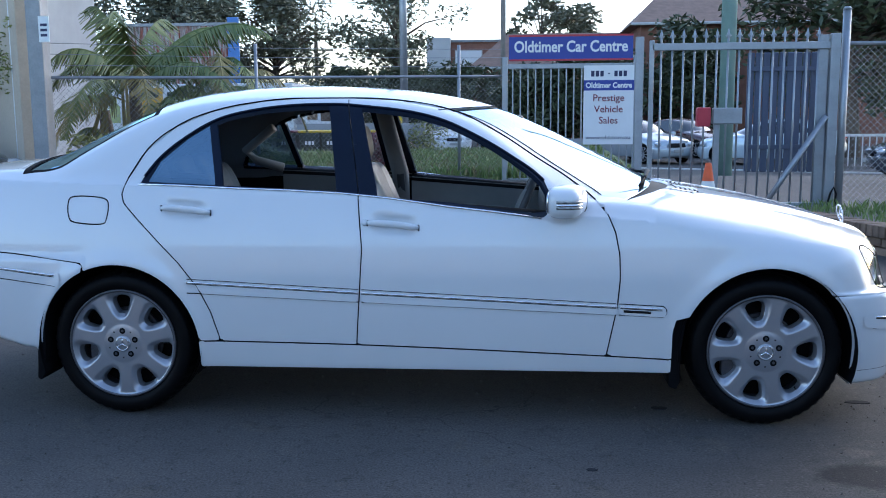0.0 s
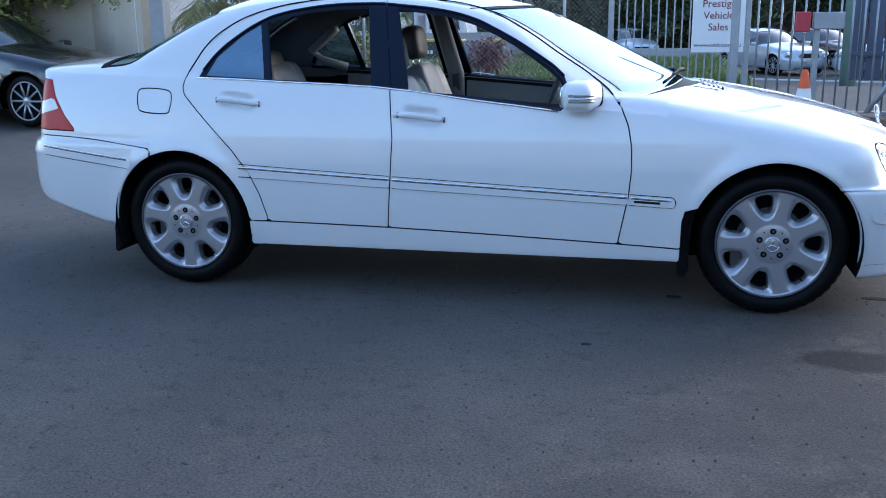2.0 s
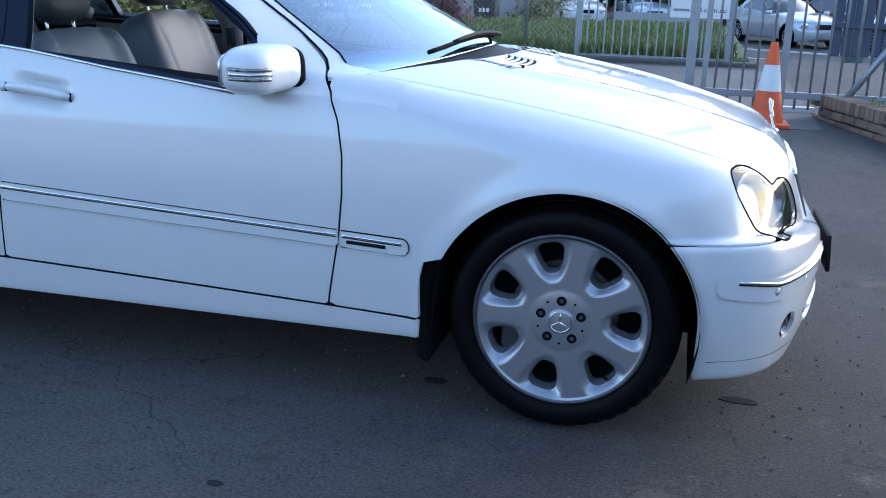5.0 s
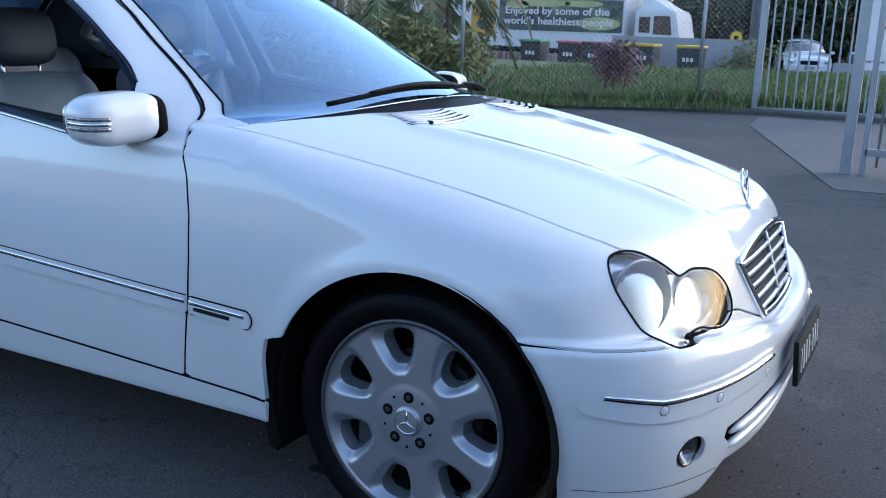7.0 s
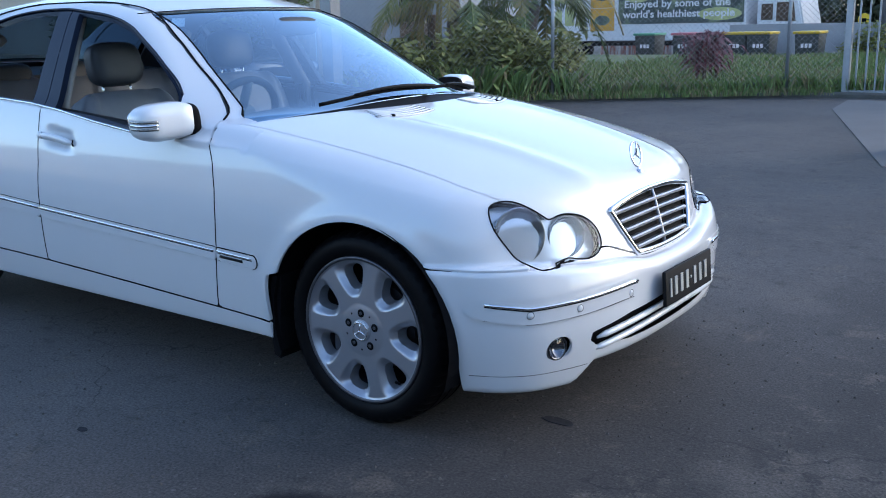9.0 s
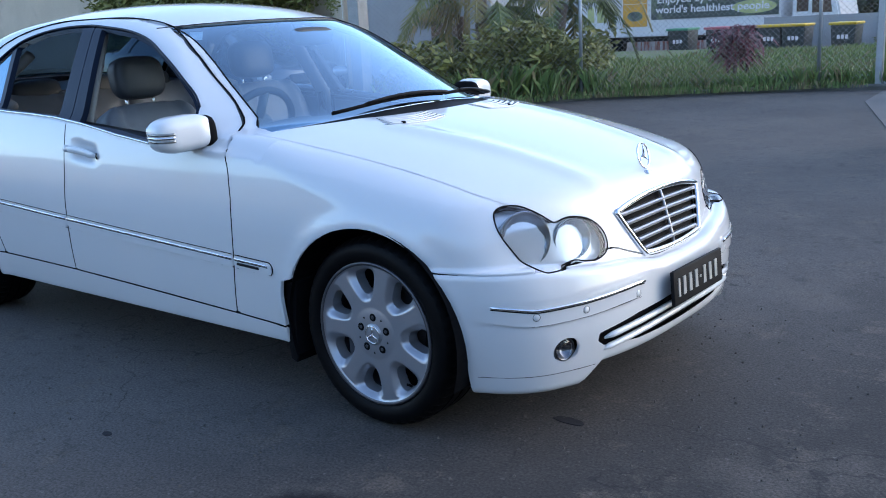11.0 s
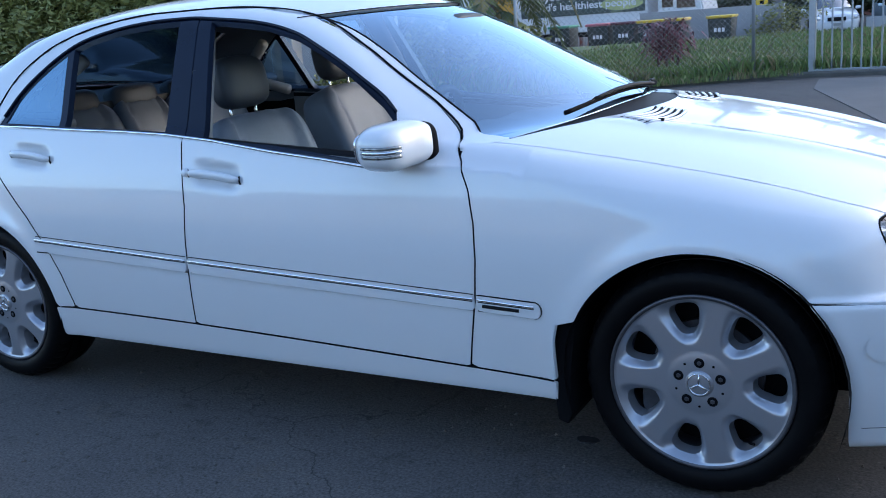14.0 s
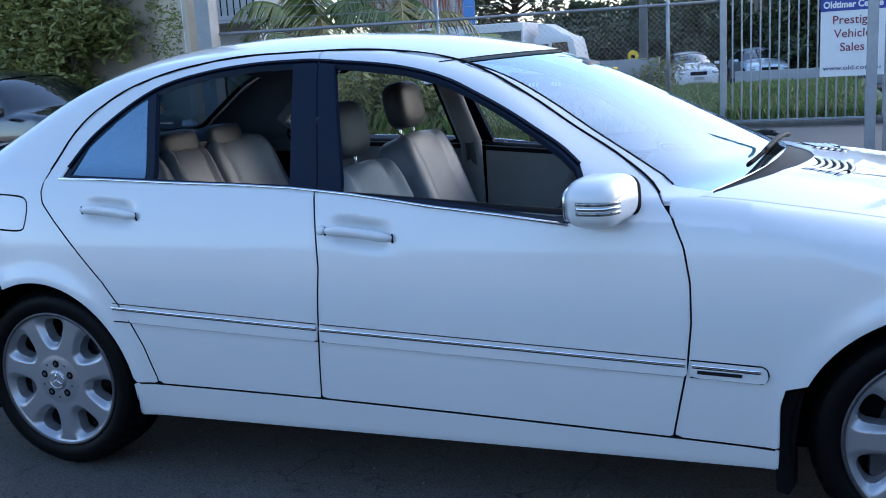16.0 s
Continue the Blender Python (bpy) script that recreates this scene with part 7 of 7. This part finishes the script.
def parked_car(label, paint, at, turn, scale=(1, 1, 1), lamps=True):
    c = thing("parked_car", label, "car", at, "parked cars", turn=turn)
    c.scale = scale
    obj("body", c_body[0], c_body[2], paint, c, normals=c_body[1])
    obj("glazing", c_win[0] - c_win[1] * 0.01, c_win[2], CAR_GLASS, c, "dark car windows", normals=c_win[1])
    bm = bmesh.new()
    box(bm, (0, 0, 0.42), (3.7, 1.35, 0.3))
    part("underbody", bm, BLACK_GAP, c)
    for x in (AXLE_F, AXLE_R):
        for s in (-1, 1):
            w = new("wheel")
            w.parent = c
            w.matrix_basis = pose(x, s * 0.80, HUB_Z, 90 if s < 0 else -90)
            bm = bmesh.new()
            lathe(bm, [(0.23, 0.0), (0.28, 0.012), (0.31, -0.02), (0.315, -0.05), (0.315, -0.17), (0.29, -0.2), (0.0, -0.2)], 28)
            part("tyre", bm, RUBBER, w, smooth=True)
            bm = bmesh.new()
            lathe(bm, [(0.0, -0.02), (0.22, -0.03)], 28)
            part("wheel_dish", bm, BLACK_GAP, w)
            bm = bmesh.new()
            for k in range(10):
                t = 2 * math.pi * k / 10
                tube(bm, [(0.05 * math.cos(t), 0.05 * math.sin(t), 0.0), (0.225 * math.cos(t), 0.225 * math.sin(t), -0.005)], 0.013, 5)
            tube(bm, [(0.226 * math.cos(t), 0.226 * math.sin(t), 0) for t in np.linspace(0, 6.283, 29)[:-1]], 0.010, 5, closed=True)
            lathe(bm, [(0.0, 0.006), (0.05, 0.004), (0.06, -0.01)], 14)
            part("rim", bm, ALLOY, w, smooth=True)
    for s in (-1, 1):
        bm = bmesh.new()
        pad(bm, (1.86, s * 0.60, 0.645), (0.18, 0.30, 0.11), pose(0, 0, 0, 0, 20, -s * 35), 0.6, 8)
        part("headlight", bm, HEADLIGHT, c, "clear headlight", smooth=True)
        bm = bmesh.new()
        pad(bm, (-2.21, s * 0.62, 0.86), (0.12, 0.24, 0.20), pose(0, 0, 0, 0, 0, -s * -25), 0.6, 8)
        part("tail_light", bm, RED_LENS, c, "red tail light", smooth=True)
        bm = bmesh.new()
        pad(bm, (0.53, s * 0.95, 0.94), (0.12, 0.2, 0.12), None, 0.6, 8)
        part("side_mirror", bm, paint, c, smooth=True)
    bm = bmesh.new()
    box(bm, (2.035, 0, 0.60), (0.05, 0.62, 0.14), pose(0, 0, 0, 0, -25, 0), bevel=0.02)
    part("front_grille", bm, BLACK_TRIM, c, "dark front grille")
    bm = bmesh.new()
    box(bm, (2.13, 0, 0.42), (0.02, 0.37, 0.10), bevel=0.005)
    part("licence_plate", bm, PLATE_WHITE, c)
    return c


NAVY = mat("black_blue_car_paint", (0.008, 0.010, 0.018), 0.2, var=0.1, coat=1.0)
SILVER = mat("silver_car_paint", (0.42, 0.46, 0.50), 0.3, metal=0.5, var=0.05, coat=1.0)
ICE = mat("pale_blue_car_paint", (0.55, 0.63, 0.68), 0.3, metal=0.3, var=0.05, coat=1.0)
DARK_PAINT = mat("dark_grey_car_paint", (0.03, 0.035, 0.05), 0.25, var=0.1, coat=1.0)
MAROON = mat("maroon_car_paint", (0.07, 0.015, 0.015), 0.25, var=0.1, coat=1.0)
parked_car("glossy black sedan parked beside the hedge", NAVY, (-7.75, 6.0, ground_z(0, 6.0)), -6)
parked_car("pale silver sedan parked across the street", SILVER, (4.3, 27.6, -0.36), -62)
parked_car("pale blue sedan parked across the street", ICE, (8.0, 26.0, -0.36), 170)
parked_car("dark grey sedan parked on the street", DARK_PAINT, (10.9, 19.2, -0.34), 172)
parked_car("white hatchback parked down the street", WHITE, (-2.9, 36, -0.37), -75)
parked_car("pale blue sedan parked down the street", ICE, (-0.4, 37.5, -0.37), -75)
parked_car("maroon sedan parked across the street", MAROON, (6.6, 31.5, -0.36), -60)

# ---- truck with a printed side ----
truck = thing("truck", "white box truck with a printed advert on its side", "truck", (-8.1, 30.0, -0.36))
truck.scale = (1.2, 1.2, 1.0)
PRINT_DARK = mat("print_dark_green", (0.05, 0.07, 0.06), 0.5, var=0.6, scale=0.8, stain=(0.5, 0.5, 0.6, (0.30, 0.36, 0.20)))
PRINT_GREEN = mat("print_yellow_green", (0.45, 0.48, 0.20), 0.5, var=0.3, scale=1.2)
PRINT_YELLOW = mat("print_amber", (0.62, 0.33, 0.04), 0.5, var=0.2, scale=4)
TRUCK_WHITE = mat("truck_white", (0.70, 0.71, 0.72), 0.4, var=0.06, scale=1)
bm = bmesh.new()
box(bm, (-4.4, 1.25, 1.80), (8.9, 2.5, 2.0), bevel=0.03)
part("cargo_box", bm, TRUCK_WHITE, truck)
bm = bmesh.new()
box(bm, (-1.95, -0.012, 1.95), (3.9, 0.015, 1.10))
part("print_panel", bm, PRINT_DARK, truck, "dark printed panel")
for x, z, rx, rz in ((-0.7, 1.70, 0.65, 0.22), (-2.5, 2.36, 0.9, 0.12), (-1.2, 2.36, 0.6, 0.12), (-3.3, 2.3, 0.4, 0.14)):
    bm = bmesh.new()
    bm.faces.new([bm.verts.new((x + rx * math.cos(t), -0.0225, z + rz * math.sin(t))) for t in np.linspace(0, 6.283, 25)[:-1]])
    part("print_blob", bm, PRINT_GREEN, truck, "pale green printed shape")
for z, h in ((2.33, 0.45), (1.58, 0.62)):
    bm = bmesh.new()
    box(bm, (-4.45, -0.012, z), (0.82, 0.015, h + 0.2), bevel=0.005)
    part("amber_panel", bm, PRINT_YELLOW, truck, "amber printed panel")
bm = bmesh.new()
ring = [bm.verts.new((-4.45 + 0.3 * math.cos(t), -0.022, 2.40 + 0.14 * math.sin(t))) for t in np.linspace(0, 6.283, 25)[:-1]]
bm.faces.new(ring)
part("logo_shape", bm, PRINT_DARK, truck, "dark oval shape")
bm = bmesh.new()
ring = [bm.verts.new((-4.45 + 0.26 * math.cos(t), -0.022, 1.55 + 0.18 * math.sin(t))) for t in np.linspace(0, 6.283, 25)[:-1]]
bm.faces.new(ring)
part("logo_shape", bm, PRINT_DARK, truck, "dark oval shape")
for x, z, w, h in ((-5.6, 1.75, 0.34, 0.75), (-5.6, 2.2, 0.16, 0.25), (-5.25, 1.6, 0.22, 0.5), (-6.0, 1.7, 0.24, 0.6)):
    bm = bmesh.new()
    plate(bm, [(x - w / 2, z - h / 2), (x + w / 2, z - h / 2), (x + w / 2, z + h * 0.3), (x + w * 0.2, z + h / 2), (x - w * 0.2, z + h / 2), (x - w / 2, z + h * 0.3)], 0.012, Matrix.Translation((0, -0.01, 0)))
    part("bottle_print", bm, PRINT_GREEN, truck, "printed pale bottle")
writing("Enjoyed by some of the", 0.36, TRUCK_WHITE, truck, pose(-2.05, -0.024, 1.98), width=3.3, bold=0.008)
writing("world's healthiest people", 0.36, TRUCK_WHITE, truck, pose(-2.0, -0.024, 1.62), width=3.5, bold=0.008)
bm = bmesh.new()
box(bm, (-4.4, 1.2, 0.70), (8.6, 2.2, 0.16))
part("chassis", bm, BLACK_TRIM, truck, "dark chassis")
for x in (-6.6, -5.4, 1.0):
    bm = bmesh.new()
    lathe(bm, [(0.0, 0.0), (0.24, 0.0), (0.26, 0.02), (0.46, 0.02), (0.50, -0.02), (0.50, -0.28), (0.0, -0.28)], 26, pose(x, 0.05, 0.50, 90))
    part("wheel", bm, RUBBER, truck, "black truck wheel", auto=30)
bm = bmesh.new()
poly = [(0.35, 0.55), (1.62, 0.55), (1.66, 1.30), (1.50, 2.15), (1.38, 2.24), (0.35, 2.24)]
plate(bm, poly, 1.8, Matrix.Translation((0, 0.95, 0)))
bmesh.ops.bevel(bm, geom=list(bm.edges), offset=0.05, segments=2, affect="EDGES")
cab = part("cab", bm, TRUCK_WHITE, truck, "white truck cab", auto=40)
for poly in ([(0.48, 1.45), (0.80, 1.45), (0.80, 1.98), (0.48, 1.98)], [(0.90, 1.40), (1.44, 1.40), (1.36, 2.02), (0.90, 2.02)]):
    bm = bmesh.new()
    plate(bm, poly, 0.02, Matrix.Translation((0, 0.045, 0)))
    part("cab_window", bm, CAR_GLASS, cab)
bm = bmesh.new()
plate(bm, [(0.4, 2.24), (1.25, 2.24), (1.0, 2.42), (0.6, 2.70), (0.4, 2.70)], 1.4, Matrix.Translation((0, 1.2, 0)))
part("wind_deflector", bm, TRUCK_WHITE, cab, "white roof deflector")

# ---- wheelie bins ----
BIN = mat("dark_green_bin", (0.012, 0.020, 0.018), 0.5, var=0.15, scale=4)
for k, (x, lid, tint) in enumerate(((-7.0, (0.08, 0.28, 0.16), "green"), (-6.0, (0.45, 0.12, 0.14), "red"), (-5.35, (0.10, 0.02, 0.03), "maroon"), (-4.72, (0.62, 0.42, 0.02), "yellow"), (-4.15, (0.62, 0.42, 0.02), "yellow"), (-3.05, (0.62, 0.42, 0.02), "yellow"))):
    b = thing("wheelie_bin", f"dark wheelie bin with a {tint} lid", "bin", (3.55 + (x - 3.55) * 1.13, 23.0, -0.36), "bins by the street")
    b.scale = (1.12, 1.12, 1.14)
    bm = bmesh.new()
    box(bm, (0, 0, 0.52), (0.56, 0.66, 0.92), bevel=0.03)
    for v in bm.verts:
        f = 0.80 + 0.20 * v.co.z / 0.98
        v.co.x *= f
        v.co.y *= f
    part("body", bm, BIN, b, auto=40)
    bm = bmesh.new()
    box(bm, (0, -0.02, 1.01), (0.60, 0.74, 0.06), bevel=0.02)
    part("lid", bm, mat("bin_lid_" + tint, lid, 0.5, var=0.1), b, tint + " lid", auto=40)
    for j in range(3):
        bm = bmesh.new()
        box(bm, (-0.09 + 0.09 * j, -0.332, 0.72), (0.06, 0.012, 0.09))
        part("number_bar", bm, SIGN_WHITE, b, "pale bar on the bin")
    for s in (-1, 1):
        bm = bmesh.new()
        lathe(bm, [(0.0, 0.03), (0.1, 0.03), (0.1, -0.03), (0.0, -0.03)], 16, pose(s * 0.26, 0.3, 0.1, 0, 90))
        part("wheel", bm, RUBBER, b)
    bm = bmesh.new()
    tube(bm, [(-0.24, 0.38, 0.95), (0.24, 0.38, 0.95)], 0.018, 6)
    part("handle", bm, BIN, b, smooth=True)

# ---- street walls, sheds, houses ----
BLOCK = mat("grey_block_wall", (0.33, 0.34, 0.35), 0.9, var=0.12, scale=1, fine=30, bump=0.2)
RUST = mat("rusty_corrugated_sheet", (0.42, 0.40, 0.38), 0.7, var=0.2, scale=1.2, stain=(1.6, 0.44, 0.58, (0.26, 0.075, 0.045)), stretch=(6, 1, 0.6))
BLUE_SHEET = mat("blue_sheet", (0.08, 0.20, 0.48), 0.6, var=0.1, scale=2)
FAR_BRICK = mat("far_red_brick", (0.25, 0.12, 0.085), 0.9, var=0.2, scale=3, fine=30, bump=0.2)
FAR_WHITE = mat("far_white_render", (0.55, 0.54, 0.52), 0.8, var=0.12, scale=0.8)
TILE = mat("roof_tiles", (0.20, 0.13, 0.10), 0.8, var=0.25, scale=3, fine=40, bump=0.3)
bm = bmesh.new()
box(bm, (-4.6, 24.6, 0.30), (4.0, 0.2, 1.4))
box(bm, (0.9, 24.6, 0.05), (2.9, 0.2, 0.9))
tagged(part("wall_street", bm, BLOCK, None), "low grey block wall beside the street", "wall", kind="structure")
bm = bmesh.new()
rng = random.Random(41)
for _ in range(40):
    leaves(bm, (rng.gauss(-2.8, 0.5), 24.4, rng.uniform(0.0, 0.95)), 0.25, 26, 0.07, rng)
tagged(part("creeper", bm, HEDGE, None), "green creeper on the block wall", "creeper", kind="stuff")

shed = thing("shed", "corrugated shed with rusty wall and blue corner sheet", "building", (-14.4, 37.5, -0.4))
shed.scale = (1.2, 1.2, 1.15)
bm = bmesh.new()
plate(bm, [(-2.46, 0.03), (1.46, 0.03)] + [(1.46 - 0.115 * i - (0.0575 if k else 0), (0.0 if k else -0.05)) for i in range(34) for k in (0, 1)], 4.9, Matrix.Translation((0, 0, 2.45)) @ pose(0, 0, 0, -90, 0, 0))
part("rusty_wall", bm, RUST, shed, "streaked rusty corrugated wall")
bm = bmesh.new()
box(bm, (1.62, -0.03, 2.6), (0.42, 0.10, 5.2), bevel=0.01)
part("corner_sheet", bm, BLUE_SHEET, shed, "blue corner sheet")
bm = bmesh.new()
box(bm, (-0.4, 2.0, 4.95), (4.4, 4.2, 0.12))
part("roof", bm, GALV_DARK, shed)
house = thing("balcony_house", "pale house with a balcony rail above the wall", "house", (-13.2, 19, -0.3))
bm = bmesh.new()
box(bm, (-1.5, 2.0, 2.6), (5.0, 4.0, 5.8), bevel=0.02)
part("wall", bm, BLOCK, house)
bm = bmesh.new()
box(bm, (0.2, -0.55, 2.9), (2.8, 1.1, 0.18), bevel=0.01)
part("balcony_floor", bm, BLOCK, house)
for i in range(15):
    bm = bmesh.new()
    tube(bm, [(-1.1 + i * 0.19, -1.05, 3.0), (-1.1 + i * 0.19, -1.05, 3.95)], 0.018, 5)
    part("baluster", bm, BLACK_TRIM, house, smooth=True)
bm = bmesh.new()
tube(bm, [(-1.15, -1.05, 3.97), (1.6, -1.05, 3.97)], 0.03, 6)
part("hand_rail", bm, BLACK_TRIM, house, smooth=True)
bm = bmesh.new()
box(bm, (-0.6, -0.02, 1.6), (1.0, 0.06, 1.3))
part("window", bm, CAR_GLASS, house)


def block_house(name, label, at, size, wall, windows, roof=None, turn=0):
    h = thing(name, label, "building", at, turn=turn)
    w, d, t = size
    bm = bmesh.new()
    box(bm, (0, d / 2, t / 2), (w, d, t), bevel=0.02)
    part("wall", bm, wall, h)
    for x, z, ww, hh in windows:
        bm = bmesh.new()
        box(bm, (x, -0.02, z), (ww + 0.14, 0.08, hh + 0.14))
        fr = part("window_frame", bm, FAR_WHITE, h)
        bm = bmesh.new()
        box(bm, (x, -0.055, z), (ww, 0.03, hh))
        part("pane", bm, CAR_GLASS if not roof == "flat" else SIGN_WHITE, fr)
    bm = bmesh.new()
    if roof == "flat":
        box(bm, (0, d / 2, t + 0.08), (w + 0.3, d + 0.3, 0.16))
        part("roof", bm, GALV_DARK, h)
    else:
        e = 0.5
        v = [bm.verts.new(p) for p in ((-w / 2 - e, -e, t), (w / 2 + e, -e, t), (w / 2 + e, d + e, t), (-w / 2 - e, d + e, t), (-w / 2 + 1.5, d / 2, t + 2.0), (w / 2 - 1.5, d / 2, t + 2.0))]
        for f in ((0, 1, 5, 4), (1, 2, 5), (2, 3, 4, 5), (3, 0, 4), (3, 2, 1, 0)):
            bm.faces.new([v[i] for i in f])
        part("roof", bm, TILE, h)
        bm = bmesh.new()
        tube(bm, [(-w / 2 - e, -e, t), (w / 2 + e, -e, t)], 0.07, 6)
        part("gutter", bm, FAR_WHITE, h, smooth=True)
    return h


block_house("brick_flats", "red brick flats with pale window bays", (-2.2, 60, -0.4), (4.6, 6, 6.4), FAR_BRICK, [(-1.0, 5.3, 1.7, 1.0), (1.3, 5.3, 1.6, 1.0), (-1.0, 3.4, 1.7, 1.0)], "flat", 0)
bm = bmesh.new()
box(bm, (-5.2, 62.5, 3.0), (1.6, 6, 6.6))
tagged(part("white_block", bm, FAR_WHITE, None), "white rendered block beside the brick flats", "building")
block_house("brick_house", "brick house with a tiled roof across the street", (14.5, 42, -0.4), (17, 8, 5.8), FAR_BRICK, [(-5.5, 4.0, 1.6, 1.3), (-2, 4.0, 1.6, 1.3), (2, 4.0, 1.6, 1.3), (-5.5, 1.4, 1.6, 1.3)], None, 0)
block_house("brick_house", "low brick house behind the signs", (2.6, 44, -0.4), (9, 7, 3.9), FAR_BRICK, [(-2.5, 1.8, 1.4, 1.2), (1.5, 1.8, 1.4, 1.2)], None, 0)
block_house("white_shop", "pale building beyond the parked cars", (8.0, 46, -0.4), (10, 6, 3.4), FAR_WHITE, [(-3, 1.6, 2.0, 1.4), (1, 1.6, 2.0, 1.4)], "flat", 0)
railing = thing("street_railing", "white railing across the street", "railing", (8.0, 24.6, -0.36))
bm = bmesh.new()
box(bm, (4.5, 0, 0.92), (9.0, 0.1, 0.08), bevel=0.01)
part("rail", bm, FAR_WHITE, railing)
bm = bmesh.new()
box(bm, (0, 0, 0.45), (0.03, 0.03, 0.9))
first = part("baluster", bm, FAR_WHITE, railing)
first.location = (0.1, 0, 0)
for i in range(1, 45):
    bar = new("baluster", first.data)
    bar.parent = railing
    bar.location = (0.1 + 0.2 * i, 0, 0)

# ---- poles, wires and road signs ----
POLE_GREEN = mat("green_pole_paint", (0.20, 0.30, 0.27), 0.6, var=0.15, scale=3, stain=(3, 0.55, 0.75, (0.28, 0.30, 0.28)))
TIMBER = mat("pole_timber", (0.22, 0.19, 0.16), 0.85, var=0.2, scale=3, bump=0.3)
bm = bmesh.new()
tube(bm, [(4.22, 13.8, -0.2), (4.22, 13.8, 9.0)], [0.145, 0.13], 18)
tagged(part("light_pole", bm, POLE_GREEN, None, smooth=True), "pale green painted street pole with scuffs", "pole")
for x, y, h, r, arms in ((-0.5, 40, 9.2, 0.14, 1), (-4.4, 34, 12.0, 0.17, 0), (-11.0, 48, 6.3, 0.13, 1)):
    p = thing("power_pole", "weathered timber power pole", "pole", (x, y, -0.4), "power poles")
    bm = bmesh.new()
    tube(bm, [(0, 0, 0), (0, 0, h)], [r, r * 0.8], 10)
    part("shaft", bm, TIMBER if arms else GALV, p, smooth=True)
    if arms:
        for dz in (0.5, 1.1):
            bm = bmesh.new()
            box(bm, (0, 0, h - dz), (1.9, 0.09, 0.10))
            part("cross_arm", bm, TIMBER, p)
rng = random.Random(51)
for k in range(4):
    bm = bmesh.new()
    z = 8.4 - 0.55 * k
    tube(bm, [(-40 + 8 * i, 40 + 0.1 * i, z - 0.5 * math.sin(math.pi * ((i * 8) % 40) / 40)) for i in range(13)], 0.012, 4)
    tagged(part("power_line", bm, BLACK_GAP, None, smooth=True), "thin overhead power line", "cable", "power lines")
YELLOW = mat("sign_yellow", (0.75, 0.50, 0.02), 0.5, var=0.06)
for x, y, z, w in ((-6.7, 32.5, 1.45, 0.50), (-4.1, 29.5, 0.95, 0.38)):
    s = thing("road_sign", "yellow road sign on a thin pole", "sign", (x, y, -0.4), "road signs")
    bm = bmesh.new()
    tube(bm, [(0, 0, 0), (0, 0, z + 0.7)], 0.03, 8)
    part("pole", bm, GALV, s, smooth=True)
    bm = bmesh.new()
    if w > 0.4:
        plate(bm, [(0, z + 0.9), (-w / 2, z + 0.6), (-w / 2, z + 0.2), (w / 2, z + 0.2), (w / 2, z + 0.6)], 0.015, Matrix.Translation((0, -0.04, 0)))
    else:
        plate(bm, [(w / 2 * math.cos(t), z + 0.5 + w / 2 * math.sin(t)) for t in np.linspace(0, 6.283, 17)[:-1]], 0.015, Matrix.Translation((0, -0.04, 0)))
    part("plate", bm, YELLOW, s, "yellow sign plate")
    bm = bmesh.new()
    box(bm, (0, -0.052, z + 0.48), (w * 0.35, 0.006, w * 0.3))
    part("symbol", bm, BLACK_GAP, s, "dark symbol")

# ---- unseen walls added behind and beside the camera to shade the yard ----
bm = bmesh.new()
box(bm, (0.0, -17.0, 1.7), (150, 0.4, 3.4))
tagged(part("wall_south_unseen", bm, RENDER, None), "unseen plain wall added behind the yard for shade and reflections", "wall", kind="structure")
# unseen wall added on this side to hold back sky light
bm = bmesh.new()
box(bm, (11.0, -8.2, 2.0), (0.4, 18.4, 4.0))
tagged(part("wall_east_unseen", bm, RENDER, None), "unseen plain wall added at the yard's side to cut sky light", "wall", kind="structure")
